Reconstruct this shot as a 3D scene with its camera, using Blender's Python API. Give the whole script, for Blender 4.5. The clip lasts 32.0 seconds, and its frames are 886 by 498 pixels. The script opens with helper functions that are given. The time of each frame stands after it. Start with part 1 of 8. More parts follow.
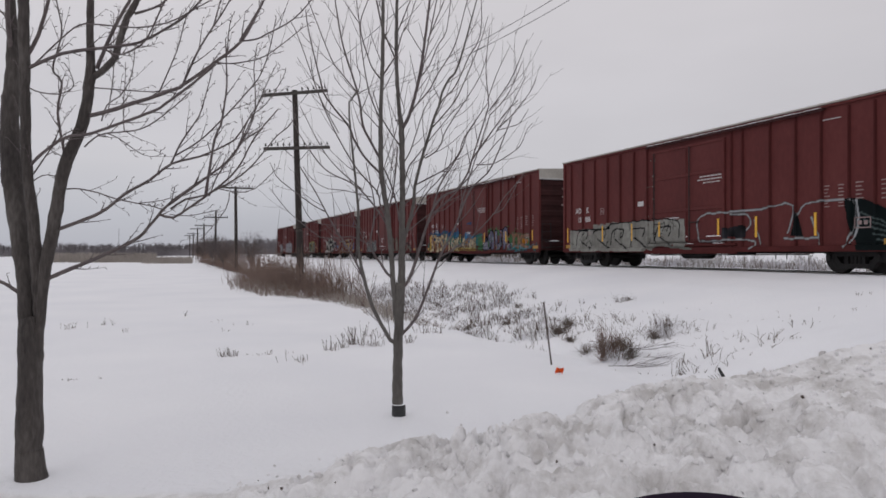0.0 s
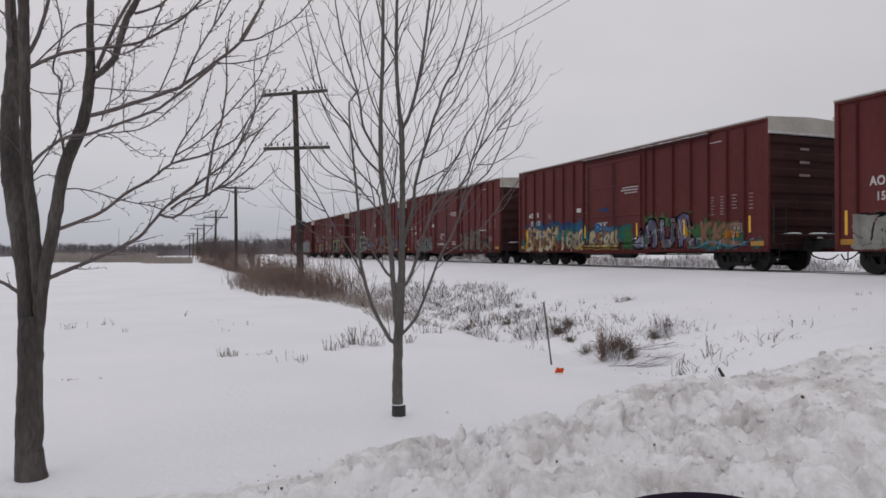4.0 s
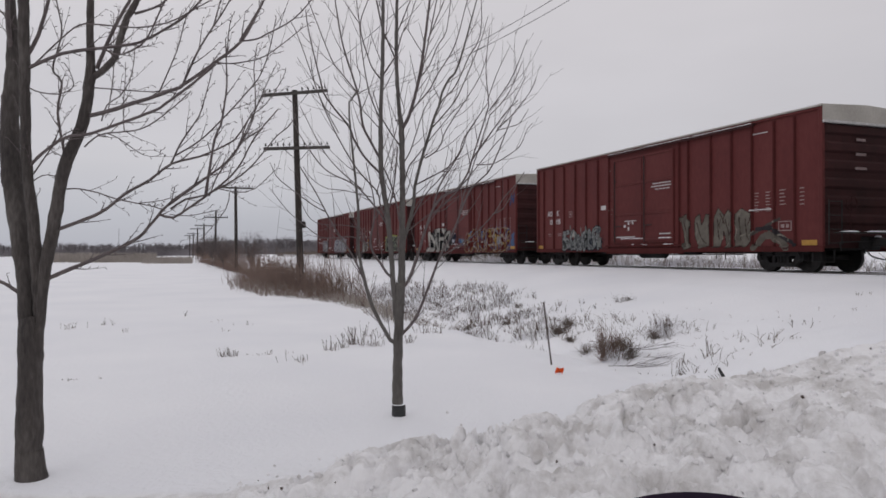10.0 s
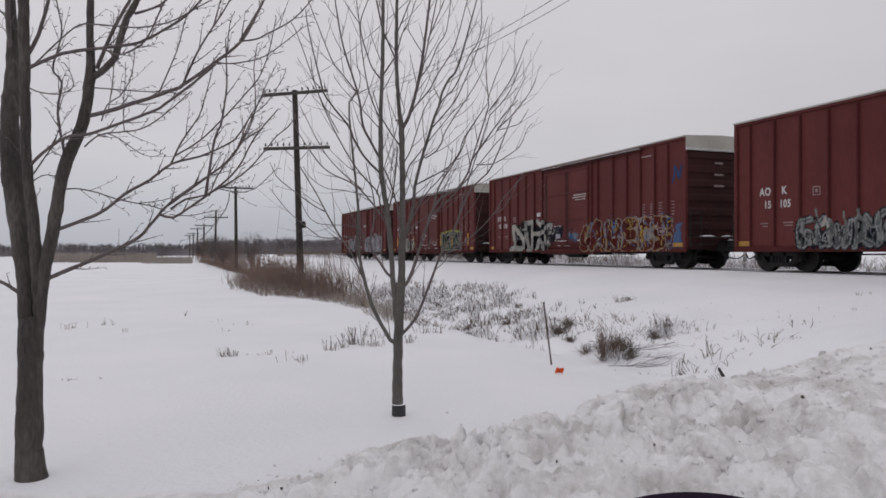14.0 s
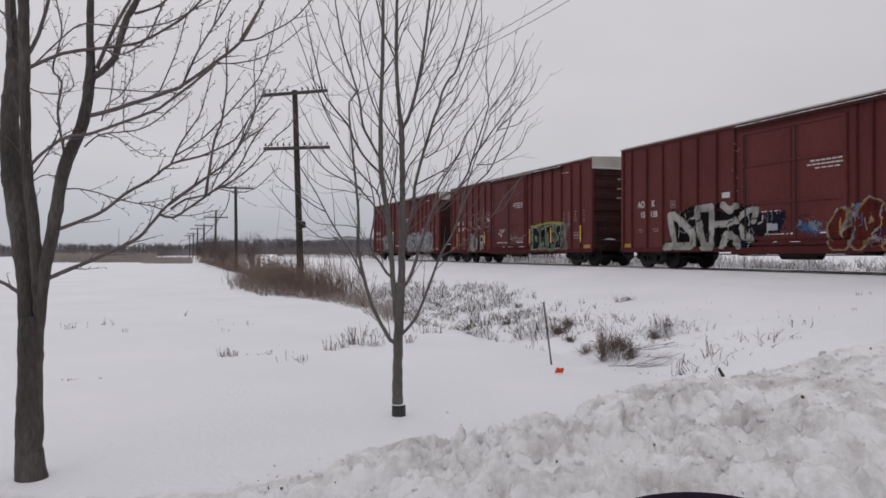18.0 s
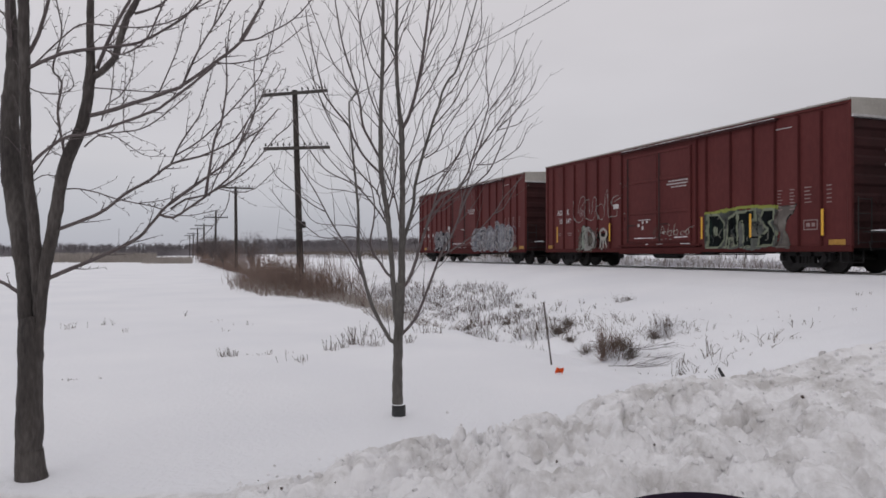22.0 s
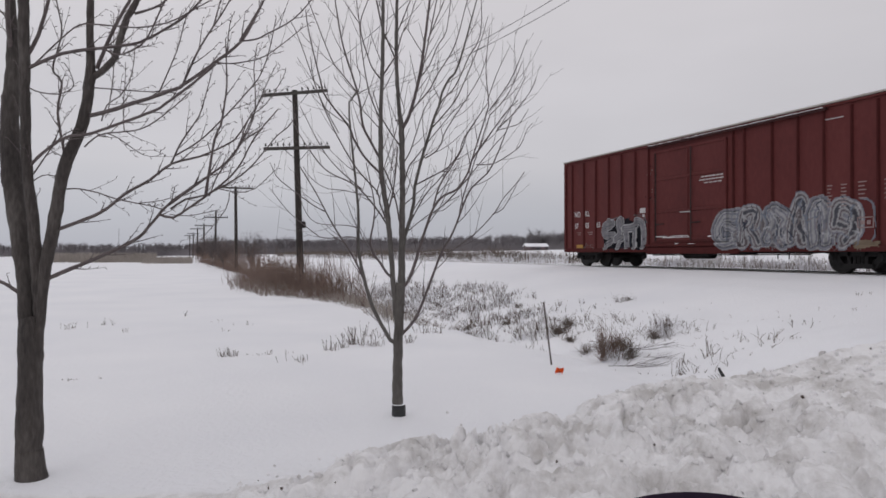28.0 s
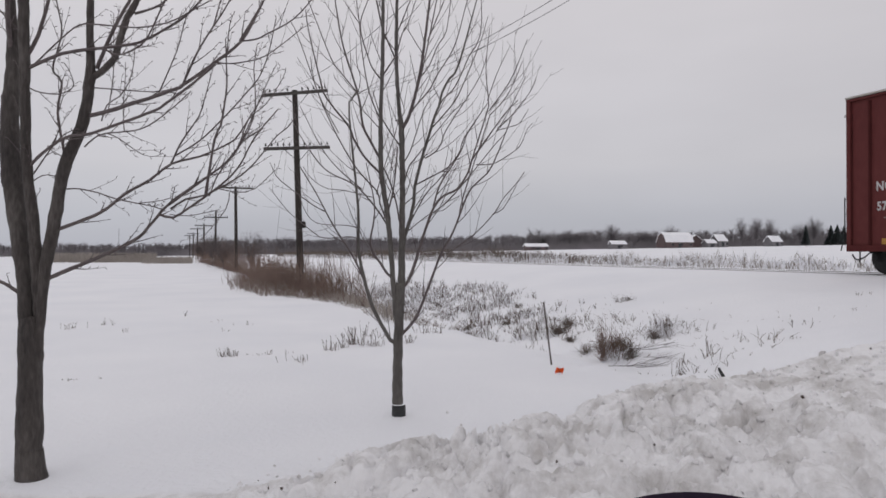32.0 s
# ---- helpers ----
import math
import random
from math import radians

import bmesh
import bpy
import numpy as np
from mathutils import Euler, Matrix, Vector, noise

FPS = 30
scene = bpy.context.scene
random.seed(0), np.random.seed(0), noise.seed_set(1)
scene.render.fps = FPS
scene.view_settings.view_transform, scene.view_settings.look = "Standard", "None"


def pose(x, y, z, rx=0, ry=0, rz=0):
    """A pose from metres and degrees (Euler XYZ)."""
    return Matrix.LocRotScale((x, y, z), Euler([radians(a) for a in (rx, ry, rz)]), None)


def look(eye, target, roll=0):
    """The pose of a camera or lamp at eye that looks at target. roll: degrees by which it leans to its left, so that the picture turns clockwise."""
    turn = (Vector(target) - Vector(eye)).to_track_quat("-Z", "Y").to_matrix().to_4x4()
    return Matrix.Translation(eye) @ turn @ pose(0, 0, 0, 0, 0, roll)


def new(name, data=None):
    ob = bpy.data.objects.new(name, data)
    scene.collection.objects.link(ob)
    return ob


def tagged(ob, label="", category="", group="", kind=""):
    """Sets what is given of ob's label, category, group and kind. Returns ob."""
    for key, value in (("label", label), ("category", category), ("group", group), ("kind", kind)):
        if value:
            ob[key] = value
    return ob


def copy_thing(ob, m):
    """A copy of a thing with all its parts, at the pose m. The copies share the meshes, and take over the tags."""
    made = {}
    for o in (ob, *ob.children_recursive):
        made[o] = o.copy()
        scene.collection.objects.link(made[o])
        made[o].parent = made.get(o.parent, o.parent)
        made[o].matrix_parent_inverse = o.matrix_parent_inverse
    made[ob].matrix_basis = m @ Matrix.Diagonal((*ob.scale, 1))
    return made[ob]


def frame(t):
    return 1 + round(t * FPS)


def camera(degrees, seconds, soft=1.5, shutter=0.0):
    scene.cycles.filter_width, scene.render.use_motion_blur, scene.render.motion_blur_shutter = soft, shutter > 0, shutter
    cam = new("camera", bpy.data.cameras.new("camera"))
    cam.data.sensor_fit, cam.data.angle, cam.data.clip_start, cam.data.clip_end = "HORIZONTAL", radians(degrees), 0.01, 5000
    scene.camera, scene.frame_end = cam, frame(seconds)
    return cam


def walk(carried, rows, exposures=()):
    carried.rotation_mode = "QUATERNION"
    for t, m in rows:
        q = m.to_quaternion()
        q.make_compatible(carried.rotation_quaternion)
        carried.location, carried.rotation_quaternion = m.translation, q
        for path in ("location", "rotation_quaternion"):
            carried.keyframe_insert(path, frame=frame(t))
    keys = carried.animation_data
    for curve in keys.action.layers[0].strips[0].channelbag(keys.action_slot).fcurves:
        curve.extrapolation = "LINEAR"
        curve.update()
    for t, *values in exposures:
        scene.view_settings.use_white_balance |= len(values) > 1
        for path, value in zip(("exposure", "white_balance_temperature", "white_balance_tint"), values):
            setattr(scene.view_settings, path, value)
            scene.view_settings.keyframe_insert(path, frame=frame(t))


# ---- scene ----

# ---- camera ----
cam = camera(63.4, 32.0, soft=1.65)
EYE = 1.5                      # eye height over the snow of the field
STILL = pose(0, 0, EYE, 90.35, 0, 0)
walk(cam, [(0.0, STILL), (32.0, STILL)])

# ---- light: an overcast winter day ----
scene.view_settings.exposure = 0.0
world = bpy.data.worlds.new("overcast_sky")
scene.world = world
world.use_nodes = True


def make_sky():
    nt = world.node_tree
    nt.nodes.clear()
    out = nt.nodes.new("ShaderNodeOutputWorld")
    bg = nt.nodes.new("ShaderNodeBackground")
    co = nt.nodes.new("ShaderNodeTexCoord")
    sep = nt.nodes.new("ShaderNodeSeparateXYZ")
    ramp = nt.nodes.new("ShaderNodeValToRGB")
    sky = nt.nodes.new("ShaderNodeTexSky")
    sky.sky_type = "NISHITA"
    sky.sun_disc = False
    sky.sun_elevation = radians(28)
    sky.sun_rotation = radians(150)
    mapping = nt.nodes.new("ShaderNodeMapping")
    mapping.inputs["Scale"].default_value = (1.0, 1.0, 3.5)
    cloud = nt.nodes.new("ShaderNodeTexNoise")
    cloud.inputs["Scale"].default_value = 2.3
    cloud.inputs["Detail"].default_value = 4
    cloud.inputs["Roughness"].default_value = 0.45
    soft = nt.nodes.new("ShaderNodeMapRange")
    soft.inputs["From Min"].default_value = 0.3
    soft.inputs["From Max"].default_value = 0.7
    soft.inputs["To Min"].default_value = 0.94
    soft.inputs["To Max"].default_value = 1.05
    mul = nt.nodes.new("ShaderNodeMix")
    mul.data_type, mul.blend_type = "RGBA", "MULTIPLY"
    mul.inputs[0].default_value = 1.0
    dim = nt.nodes.new("ShaderNodeMix")
    dim.data_type, dim.blend_type = "RGBA", "MULTIPLY"
    dim.inputs[0].default_value = 1.0
    dim.inputs[7].default_value = (0.08, 0.08, 0.08, 1)
    mix = nt.nodes.new("ShaderNodeMix")
    mix.data_type = "RGBA"
    mix.inputs[0].default_value = 0.06
    el = ramp.color_ramp.elements
    el[0].position, el[0].color = 0.0, (0.43, 0.44, 0.50, 1)
    el[1].position, el[1].color = 1.0, (0.77, 0.76, 0.79, 1)
    for p, c in ((0.045, (0.47, 0.475, 0.53, 1)), (0.12, (0.585, 0.57, 0.602, 1)), (0.32, (0.645, 0.62, 0.645, 1))):
        e = el.new(p)
        e.color = c
    ln = nt.links.new
    ln(co.outputs["Generated"], sep.inputs[0])
    ln(sep.outputs["Z"], ramp.inputs[0])
    ln(co.outputs["Generated"], mapping.inputs[0])
    ln(mapping.outputs[0], cloud.inputs["Vector"])
    ln(cloud.outputs["Fac"], soft.inputs["Value"])
    side = nt.nodes.new("ShaderNodeMapRange")
    side.inputs["From Min"].default_value = -0.7
    side.inputs["From Max"].default_value = 0.7
    side.inputs["To Min"].default_value = 1.05
    side.inputs["To Max"].default_value = 0.965
    ln(sep.outputs["X"], side.inputs["Value"])
    slope = nt.nodes.new("ShaderNodeMix")
    slope.data_type, slope.blend_type = "RGBA", "MULTIPLY"
    slope.inputs[0].default_value = 1.0
    ln(ramp.outputs[0], slope.inputs[6])
    ln(side.outputs[0], slope.inputs[7])
    ln(slope.outputs[2], mul.inputs[6])
    ln(soft.outputs[0], mul.inputs[7])
    ln(sky.outputs[0], dim.inputs[6])
    ln(mul.outputs[2], mix.inputs[6])
    ln(dim.outputs[2], mix.inputs[7])
    ln(mix.outputs[2], bg.inputs["Color"])
    bg.inputs["Strength"].default_value = 1.0
    ln(bg.outputs[0], out.inputs[0])


make_sky()
sun = new("sun", bpy.data.lights.new("sun", "SUN"))
sun.data.energy = 0.18
sun.data.angle = radians(40)
sun.data.color = (1.0, 0.97, 0.93)
sun.matrix_world = look((-20, -30, 28), (0, 0, 0))

# ---- plan: s runs along the railway away from the camera, n across it ----
TURN = radians(20.82)
CA, SA = math.cos(TURN), math.sin(TURN)
RAIL = 0.97                    # top of rail
SIDE = 16.0                    # n of the car sides that face the camera
CENTRE = SIDE + 1.6


def at(s, n, z=0.0):
    return Vector((-SA * s + CA * n, CA * s + SA * n, z))


# ---- materials ----
def material(name, stops, rough=0.7, metal=0.0, scale=4.0, fine=40.0, bump=0.2, depth=0.01, vary=0.0, stretch=(1, 1, 1), spec=0.5):
    """Two scales of noise between the colours of stops, with a fine relief."""
    m = bpy.data.materials.new(name)
    m.use_nodes = True
    nt = m.node_tree
    b = nt.nodes["Principled BSDF"]
    b.inputs["Roughness"].default_value = rough
    b.inputs["Metallic"].default_value = metal
    b.inputs["Specular IOR Level"].default_value = spec
    co = nt.nodes.new("ShaderNodeTexCoord")
    mp = nt.nodes.new("ShaderNodeMapping")
    mp.inputs["Scale"].default_value = stretch
    big = nt.nodes.new("ShaderNodeTexNoise")
    big.inputs["Scale"].default_value = scale
    big.inputs["Detail"].default_value = 5
    small = nt.nodes.new("ShaderNodeTexNoise")
    small.inputs["Scale"].default_value = fine
    small.inputs["Detail"].default_value = 4
    blend = nt.nodes.new("ShaderNodeMix")
    blend.data_type = "FLOAT"
    blend.inputs[0].default_value = 0.4
    ramp = nt.nodes.new("ShaderNodeValToRGB")
    el = ramp.color_ramp.elements
    el[0].position, el[0].color = 0.32, (*stops[0], 1)
    el[1].position, el[1].color = 0.68, (*stops[-1], 1)
    for i, c in enumerate(stops[1:-1]):
        e = el.new(0.32 + 0.36 * (i + 1) / (len(stops) - 1))
        e.color = (*c, 1)
    bp = nt.nodes.new("ShaderNodeBump")
    bp.inputs["Strength"].default_value = bump
    bp.inputs["Distance"].default_value = depth
    ln = nt.links.new
    ln(co.outputs["Object"], mp.inputs[0])
    ln(mp.outputs[0], big.inputs["Vector"])
    ln(mp.outputs[0], small.inputs["Vector"])
    ln(big.outputs["Fac"], blend.inputs[2])
    ln(small.outputs["Fac"], blend.inputs[3])
    ln(blend.outputs[0], ramp.inputs[0])
    colour = ramp.outputs[0]
    if vary:
        info = nt.nodes.new("ShaderNodeObjectInfo")
        hue = nt.nodes.new("ShaderNodeHueSaturation")
        mr = nt.nodes.new("ShaderNodeMapRange")
        mr.inputs["To Min"].default_value = 1 - vary
        mr.inputs["To Max"].default_value = 1 + vary
        ln(info.outputs["Random"], mr.inputs["Value"])
        ln(mr.outputs[0], hue.inputs["Value"])
        ln(colour, hue.inputs["Color"])
        colour = hue.outputs[0]
    ln(colour, b.inputs["Base Color"])
    ln(small.outputs["Fac"], bp.inputs["Height"])
    ln(bp.outputs[0], b.inputs["Normal"])
    return m


def painted(name, rough=0.6):
    """Spray paint: its colours lie on the mesh."""
    m = bpy.data.materials.new(name)
    m.use_nodes = True
    nt = m.node_tree
    b = nt.nodes["Principled BSDF"]
    b.inputs["Roughness"].default_value = rough
    b.inputs["Specular IOR Level"].default_value = 0.06
    a = nt.nodes.new("ShaderNodeAttribute")
    a.attribute_name = "paint"
    n = nt.nodes.new("ShaderNodeTexNoise")
    n.inputs["Scale"].default_value = 5
    n.inputs["Detail"].default_value = 5
    mr = nt.nodes.new("ShaderNodeMapRange")
    mr.inputs["To Min"].default_value = 0.35
    mr.inputs["To Max"].default_value = 0.9
    mul = nt.nodes.new("ShaderNodeMix")
    mul.data_type, mul.blend_type = "RGBA", "MULTIPLY"
    mul.inputs[0].default_value = 1
    co = nt.nodes.new("ShaderNodeTexCoord")
    ln = nt.links.new
    ln(co.outputs["Object"], n.inputs["Vector"])
    ln(n.outputs["Fac"], mr.inputs["Value"])
    ln(a.outputs["Color"], mul.inputs[6])
    ln(mr.outputs[0], mul.inputs[7])
    ln(mul.outputs[2], b.inputs["Base Color"])
    return m


def snow_material(name):
    m = bpy.data.materials.new(name)
    m.use_nodes = True
    nt = m.node_tree
    b = nt.nodes["Principled BSDF"]
    b.inputs["Roughness"].default_value = 0.75
    b.inputs["Specular IOR Level"].default_value = 0.25
    co = nt.nodes.new("ShaderNodeTexCoord")
    dirt = nt.nodes.new("ShaderNodeAttribute")
    dirt.attribute_name = "dirt"
    clean = nt.nodes.new("ShaderNodeTexNoise")
    clean.inputs["Scale"].default_value = 0.35
    clean.inputs["Detail"].default_value = 6
    cr = nt.nodes.new("ShaderNodeValToRGB")
    cr.color_ramp.elements[0].position, cr.color_ramp.elements[0].color = 0.3, (0.81, 0.815, 0.85, 1)
    cr.color_ramp.elements[1].position, cr.color_ramp.elements[1].color = 0.7, (0.875, 0.875, 0.90, 1)
    grime = nt.nodes.new("ShaderNodeTexNoise")
    grime.inputs["Scale"].default_value = 3.2
    grime.inputs["Detail"].default_value = 9
    grime.inputs["Roughness"].default_value = 0.68
    gr = nt.nodes.new("ShaderNodeValToRGB")
    gr.color_ramp.elements[0].position, gr.color_ramp.elements[0].color = 0.36, (0.55, 0.53, 0.52, 1)
    gr.color_ramp.elements[1].position, gr.color_ramp.elements[1].color = 0.55, (0.83, 0.82, 0.83, 1)
    specks = nt.nodes.new("ShaderNodeTexVoronoi")
    specks.inputs["Scale"].default_value = 5.5
    sr = nt.nodes.new("ShaderNodeMapRange")
    sr.inputs["From Min"].default_value = 0.02
    sr.inputs["From Max"].default_value = 0.09
    sr.inputs["To Min"].default_value = 0.35
    sr.inputs["To Max"].default_value = 1.0
    sm = nt.nodes.new("ShaderNodeMix")
    sm.data_type, sm.blend_type = "RGBA", "MULTIPLY"
    sm.inputs[0].default_value = 1
    mix = nt.nodes.new("ShaderNodeMix")
    mix.data_type = "RGBA"
    n1 = nt.nodes.new("ShaderNodeTexNoise")
    n1.inputs["Scale"].default_value = 16
    n1.inputs["Detail"].default_value = 8
    n1.inputs["Roughness"].default_value = 0.6
    bp = nt.nodes.new("ShaderNodeBump")
    bp.inputs["Strength"].default_value = 0.6
    bp.inputs["Distance"].default_value = 0.05
    ln = nt.links.new
    for n in (clean, grime, specks, n1):
        ln(co.outputs["Object"], n.inputs["Vector"])
    ln(clean.outputs["Fac"], cr.inputs[0])
    ln(grime.outputs["Fac"], gr.inputs[0])
    ln(specks.outputs["Distance"], sr.inputs["Value"])
    ln(gr.outputs[0], sm.inputs[6])
    ln(sr.outputs[0], sm.inputs[7])
    ln(dirt.outputs["Fac"], mix.inputs[0])
    ln(cr.outputs[0], mix.inputs[6])
    ln(sm.outputs[2], mix.inputs[7])
    ln(mix.outputs[2], b.inputs["Base Color"])
    ln(n1.outputs["Fac"], bp.inputs["Height"])
    ln(bp.outputs[0], b.inputs["Normal"])
    return m


SNOW = snow_material("snow")
RED = material("oxide_red_paint", [(0.080, 0.0200, 0.0198), (0.099, 0.0245, 0.0238), (0.116, 0.0315, 0.030)], 0.6, 0, 0.7, 9, 0.08, 0.01, 0.06, (1, 1, 0.5), 0.14)
# a deeper oxide red for side posts, sills and bottom door tracks
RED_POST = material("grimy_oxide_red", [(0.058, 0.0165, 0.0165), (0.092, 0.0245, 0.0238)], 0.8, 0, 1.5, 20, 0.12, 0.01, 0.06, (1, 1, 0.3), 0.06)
FADED = material("faded_stencil_paint", [(0.16, 0.10, 0.098), (0.30, 0.23, 0.225)], 0.7, 0, 5, 40, 0.05)
# darker oxide red for end walls, brake wheel and top door track
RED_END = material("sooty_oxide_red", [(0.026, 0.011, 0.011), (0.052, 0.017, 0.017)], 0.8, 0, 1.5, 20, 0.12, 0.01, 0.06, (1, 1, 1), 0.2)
ROOF = material("galvanised_roof", [(0.33, 0.31, 0.28), (0.48, 0.46, 0.42)], 0.55, 0.2, 1.2, 18, 0.1, 0.01)
BLACK = material("sooty_black_steel", [(0.0065, 0.006, 0.0065), (0.02, 0.0175, 0.0175)], 0.8, 0.0, 6, 40, 0.25, 0.01)
WHEEL = material("dark_rolling_steel", [(0.009, 0.008, 0.008), (0.028, 0.024, 0.023)], 0.65, 0.2, 6, 40, 0.15, 0.01)
WHITE = material("white_stencil_paint", [(0.36, 0.35, 0.35), (0.58, 0.57, 0.57)], 0.6, 0, 8, 50, 0.05)
YELLOW = material("yellow_reflective_sheet", [(0.62, 0.33, 0.02), (0.75, 0.42, 0.04)], 0.45, 0, 8, 50, 0.05)
OCHRE = material("ochre_sill_paint", [(0.3, 0.15, 0.02), (0.45, 0.25, 0.04)], 0.55, 0, 8, 50, 0.05)
RUST = material("rusty_steel_rail", [(0.05, 0.035, 0.03), (0.11, 0.075, 0.06)], 0.55, 0.5, 12, 60, 0.2)
BARK = material("grey_brown_bark", [(0.028, 0.024, 0.023), (0.062, 0.053, 0.049), (0.120, 0.108, 0.100)], 0.9, 0, 5, 55, 0.9, 0.02, 0, (1, 1, 0.25))
YOUNG_BARK = material("smooth_grey_young_bark", [(0.058, 0.052, 0.048), (0.098, 0.090, 0.083), (0.145, 0.135, 0.125)], 0.85, 0, 6, 60, 0.5, 0.01, 0, (1, 1, 0.3))
TWIG = material("dark_red_brown_twig_bark", [(0.072, 0.057, 0.058), (0.145, 0.120, 0.118)], 0.8, 0, 14, 60, 0.3)
POLE = material("weathered_pole_wood", [(0.020, 0.016, 0.0145), (0.050, 0.041, 0.036)], 0.9, 0, 3, 40, 0.6, 0.02, 0, (4, 4, 0.3))
ARM = material("grey_crossarm_wood", [(0.038, 0.034, 0.032), (0.082, 0.075, 0.07)], 0.9, 0, 3, 40, 0.5, 0.01)
GLASS = material("brown_insulator_glaze", [(0.04, 0.035, 0.035), (0.10, 0.09, 0.09)], 0.25, 0, 6, 30, 0.05)
WIRE = material("dull_wire", [(0.12, 0.12, 0.125), (0.18, 0.18, 0.185)], 0.6, 0.4, 6, 30, 0.05)
BRUSH = material("red_brown_dry_brush", [(0.095, 0.064, 0.054), (0.24, 0.17, 0.138)], 0.9, 0, 0.9, 12, 0.1)
REED = material("tan_dry_reeds", [(0.20, 0.175, 0.155), (0.40, 0.36, 0.325)], 0.9, 0, 0.5, 9, 0.1)
WEED = material("dark_dry_weeds", [(0.07, 0.055, 0.048), (0.20, 0.16, 0.135)], 0.9, 0, 1.2, 16, 0.1)
# distance haze is mixed into this grey, so it is lighter than bark
WOODS = material("grey_bare_woods", [(0.15, 0.138, 0.146), (0.25, 0.232, 0.242)], 1.0, 0, 0.08, 1.5, 0.0)
PINE = material("dark_conifer_needles", [(0.03, 0.042, 0.042), (0.06, 0.072, 0.07)], 1.0, 0, 0.3, 3, 0.0)
BARN_WALL = material("faded_red_barn_board", [(0.085, 0.062, 0.064), (0.13, 0.092, 0.092)], 0.9, 0, 0.5, 6, 0.2)
HOUSE_WALL = material("grey_house_siding", [(0.12, 0.115, 0.12), (0.2, 0.19, 0.2)], 0.9, 0, 0.5, 6, 0.2)
DARK_GLASS = material("dark_window_glass", [(0.03, 0.032, 0.036), (0.05, 0.052, 0.056)], 0.1, 0, 2, 9, 0.0)
ORANGE = material("orange_plastic", [(0.75, 0.13, 0.02), (0.85, 0.2, 0.04)], 0.5, 0, 20, 90, 0.1)
PURPLE = material("dark_purple_plastic", [(0.010, 0.005, 0.014), (0.016, 0.009, 0.022)], 0.9, 0, 10, 60, 0.1, 0.01, 0, (1, 1, 1), 0.05)
WRAP = material("black_trunk_guard", [(0.012, 0.012, 0.013), (0.03, 0.03, 0.032)], 0.6, 0, 14, 70, 0.2)
STAKE = material("rusty_fence_stake", [(0.06, 0.045, 0.04), (0.12, 0.09, 0.08)], 0.7, 0.3, 14, 70, 0.2)
PAINT = painted("spray_paint")


# ---- mesh helpers ----
def part(name, bm, mat, parent=None, label="", smooth=False):
    me = bpy.data.meshes.new(name)
    bm.to_mesh(me)
    bm.free()
    me.materials.append(mat)
    if smooth:
        me.polygons.foreach_set("use_smooth", [True] * len(me.polygons))
    ob = new(name, me)
    if parent is not None:
        ob.parent = parent
    if label:
        ob["label"] = label
    return ob


def mesh_part(name, verts, faces, mat, parent=None, label="", smooth=True):
    me = bpy.data.meshes.new(name)
    me.from_pydata(verts, [], faces)
    me.materials.append(mat)
    if smooth:
        me.polygons.foreach_set("use_smooth", [True] * len(me.polygons))
    ob = new(name, me)
    if parent is not None:
        ob.parent = parent
    if label:
        ob["label"] = label
    return ob


def again(ob, parent, m=None):
    """Another object on the same mesh."""
    o = new(ob.name.split(".")[0], ob.data)
    o.parent = parent
    if m is not None:
        o.matrix_basis = m
    if "label" in ob:
        o["label"] = ob["label"]
    return o


def box(bm, x0, x1, y0, y1, z0, z1, bevel=0.0):
    vs = [bm.verts.new((x, y, z)) for z in (z0, z1) for x, y in ((x0, y0), (x1, y0), (x1, y1), (x0, y1))]
    fs = [bm.faces.new([vs[i] for i in q]) for q in ((3, 2, 1, 0), (4, 5, 6, 7), (0, 1, 5, 4), (1, 2, 6, 5), (2, 3, 7, 6), (3, 0, 4, 7))]
    if bevel:
        edges = list({e for f in fs for e in f.edges})
        bmesh.ops.bevel(bm, geom=edges, offset=bevel, segments=1, affect="EDGES")
    return bm


def rod(bm, p, q, r0, r1=None, seg=8):
    p, q = Vector(p), Vector(q)
    r1 = r0 if r1 is None else r1
    turn = (q - p).to_track_quat("Z", "Y").to_matrix().to_4x4()
    bmesh.ops.create_cone(bm, cap_ends=True, segments=seg, radius1=r0, radius2=r1, depth=(q - p).length,
                          matrix=Matrix.Translation((p + q) / 2) @ turn)
    return bm


def tube(vs, fs, pts, radii, sides=6):
    """Adds a tapered tube along pts to the lists vs and fs."""
    base = len(vs)
    ref = Vector((0.31, 0.87, 0.38))
    for i, p in enumerate(pts):
        a = pts[max(i - 1, 0)]
        b = pts[min(i + 1, len(pts) - 1)]
        t = (b - a).normalized()
        u = t.cross(ref)
        if u.length < 0.05:
            u = t.cross(Vector((1, 0, 0)))
        u.normalize()
        v = t.cross(u)
        for k in range(sides):
            g = 2 * math.pi * k / sides
            vs.append(p + radii[i] * (math.cos(g) * u + math.sin(g) * v))
    for i in range(len(pts) - 1):
        for k in range(sides):
            j = (k + 1) % sides
            fs.append((base + i * sides + k, base + i * sides + j, base + (i + 1) * sides + j, base + (i + 1) * sides + k))
    fs.append(tuple(base + k for k in reversed(range(sides))))
    fs.append(tuple(base + (len(pts) - 1) * sides + k for k in range(sides)))


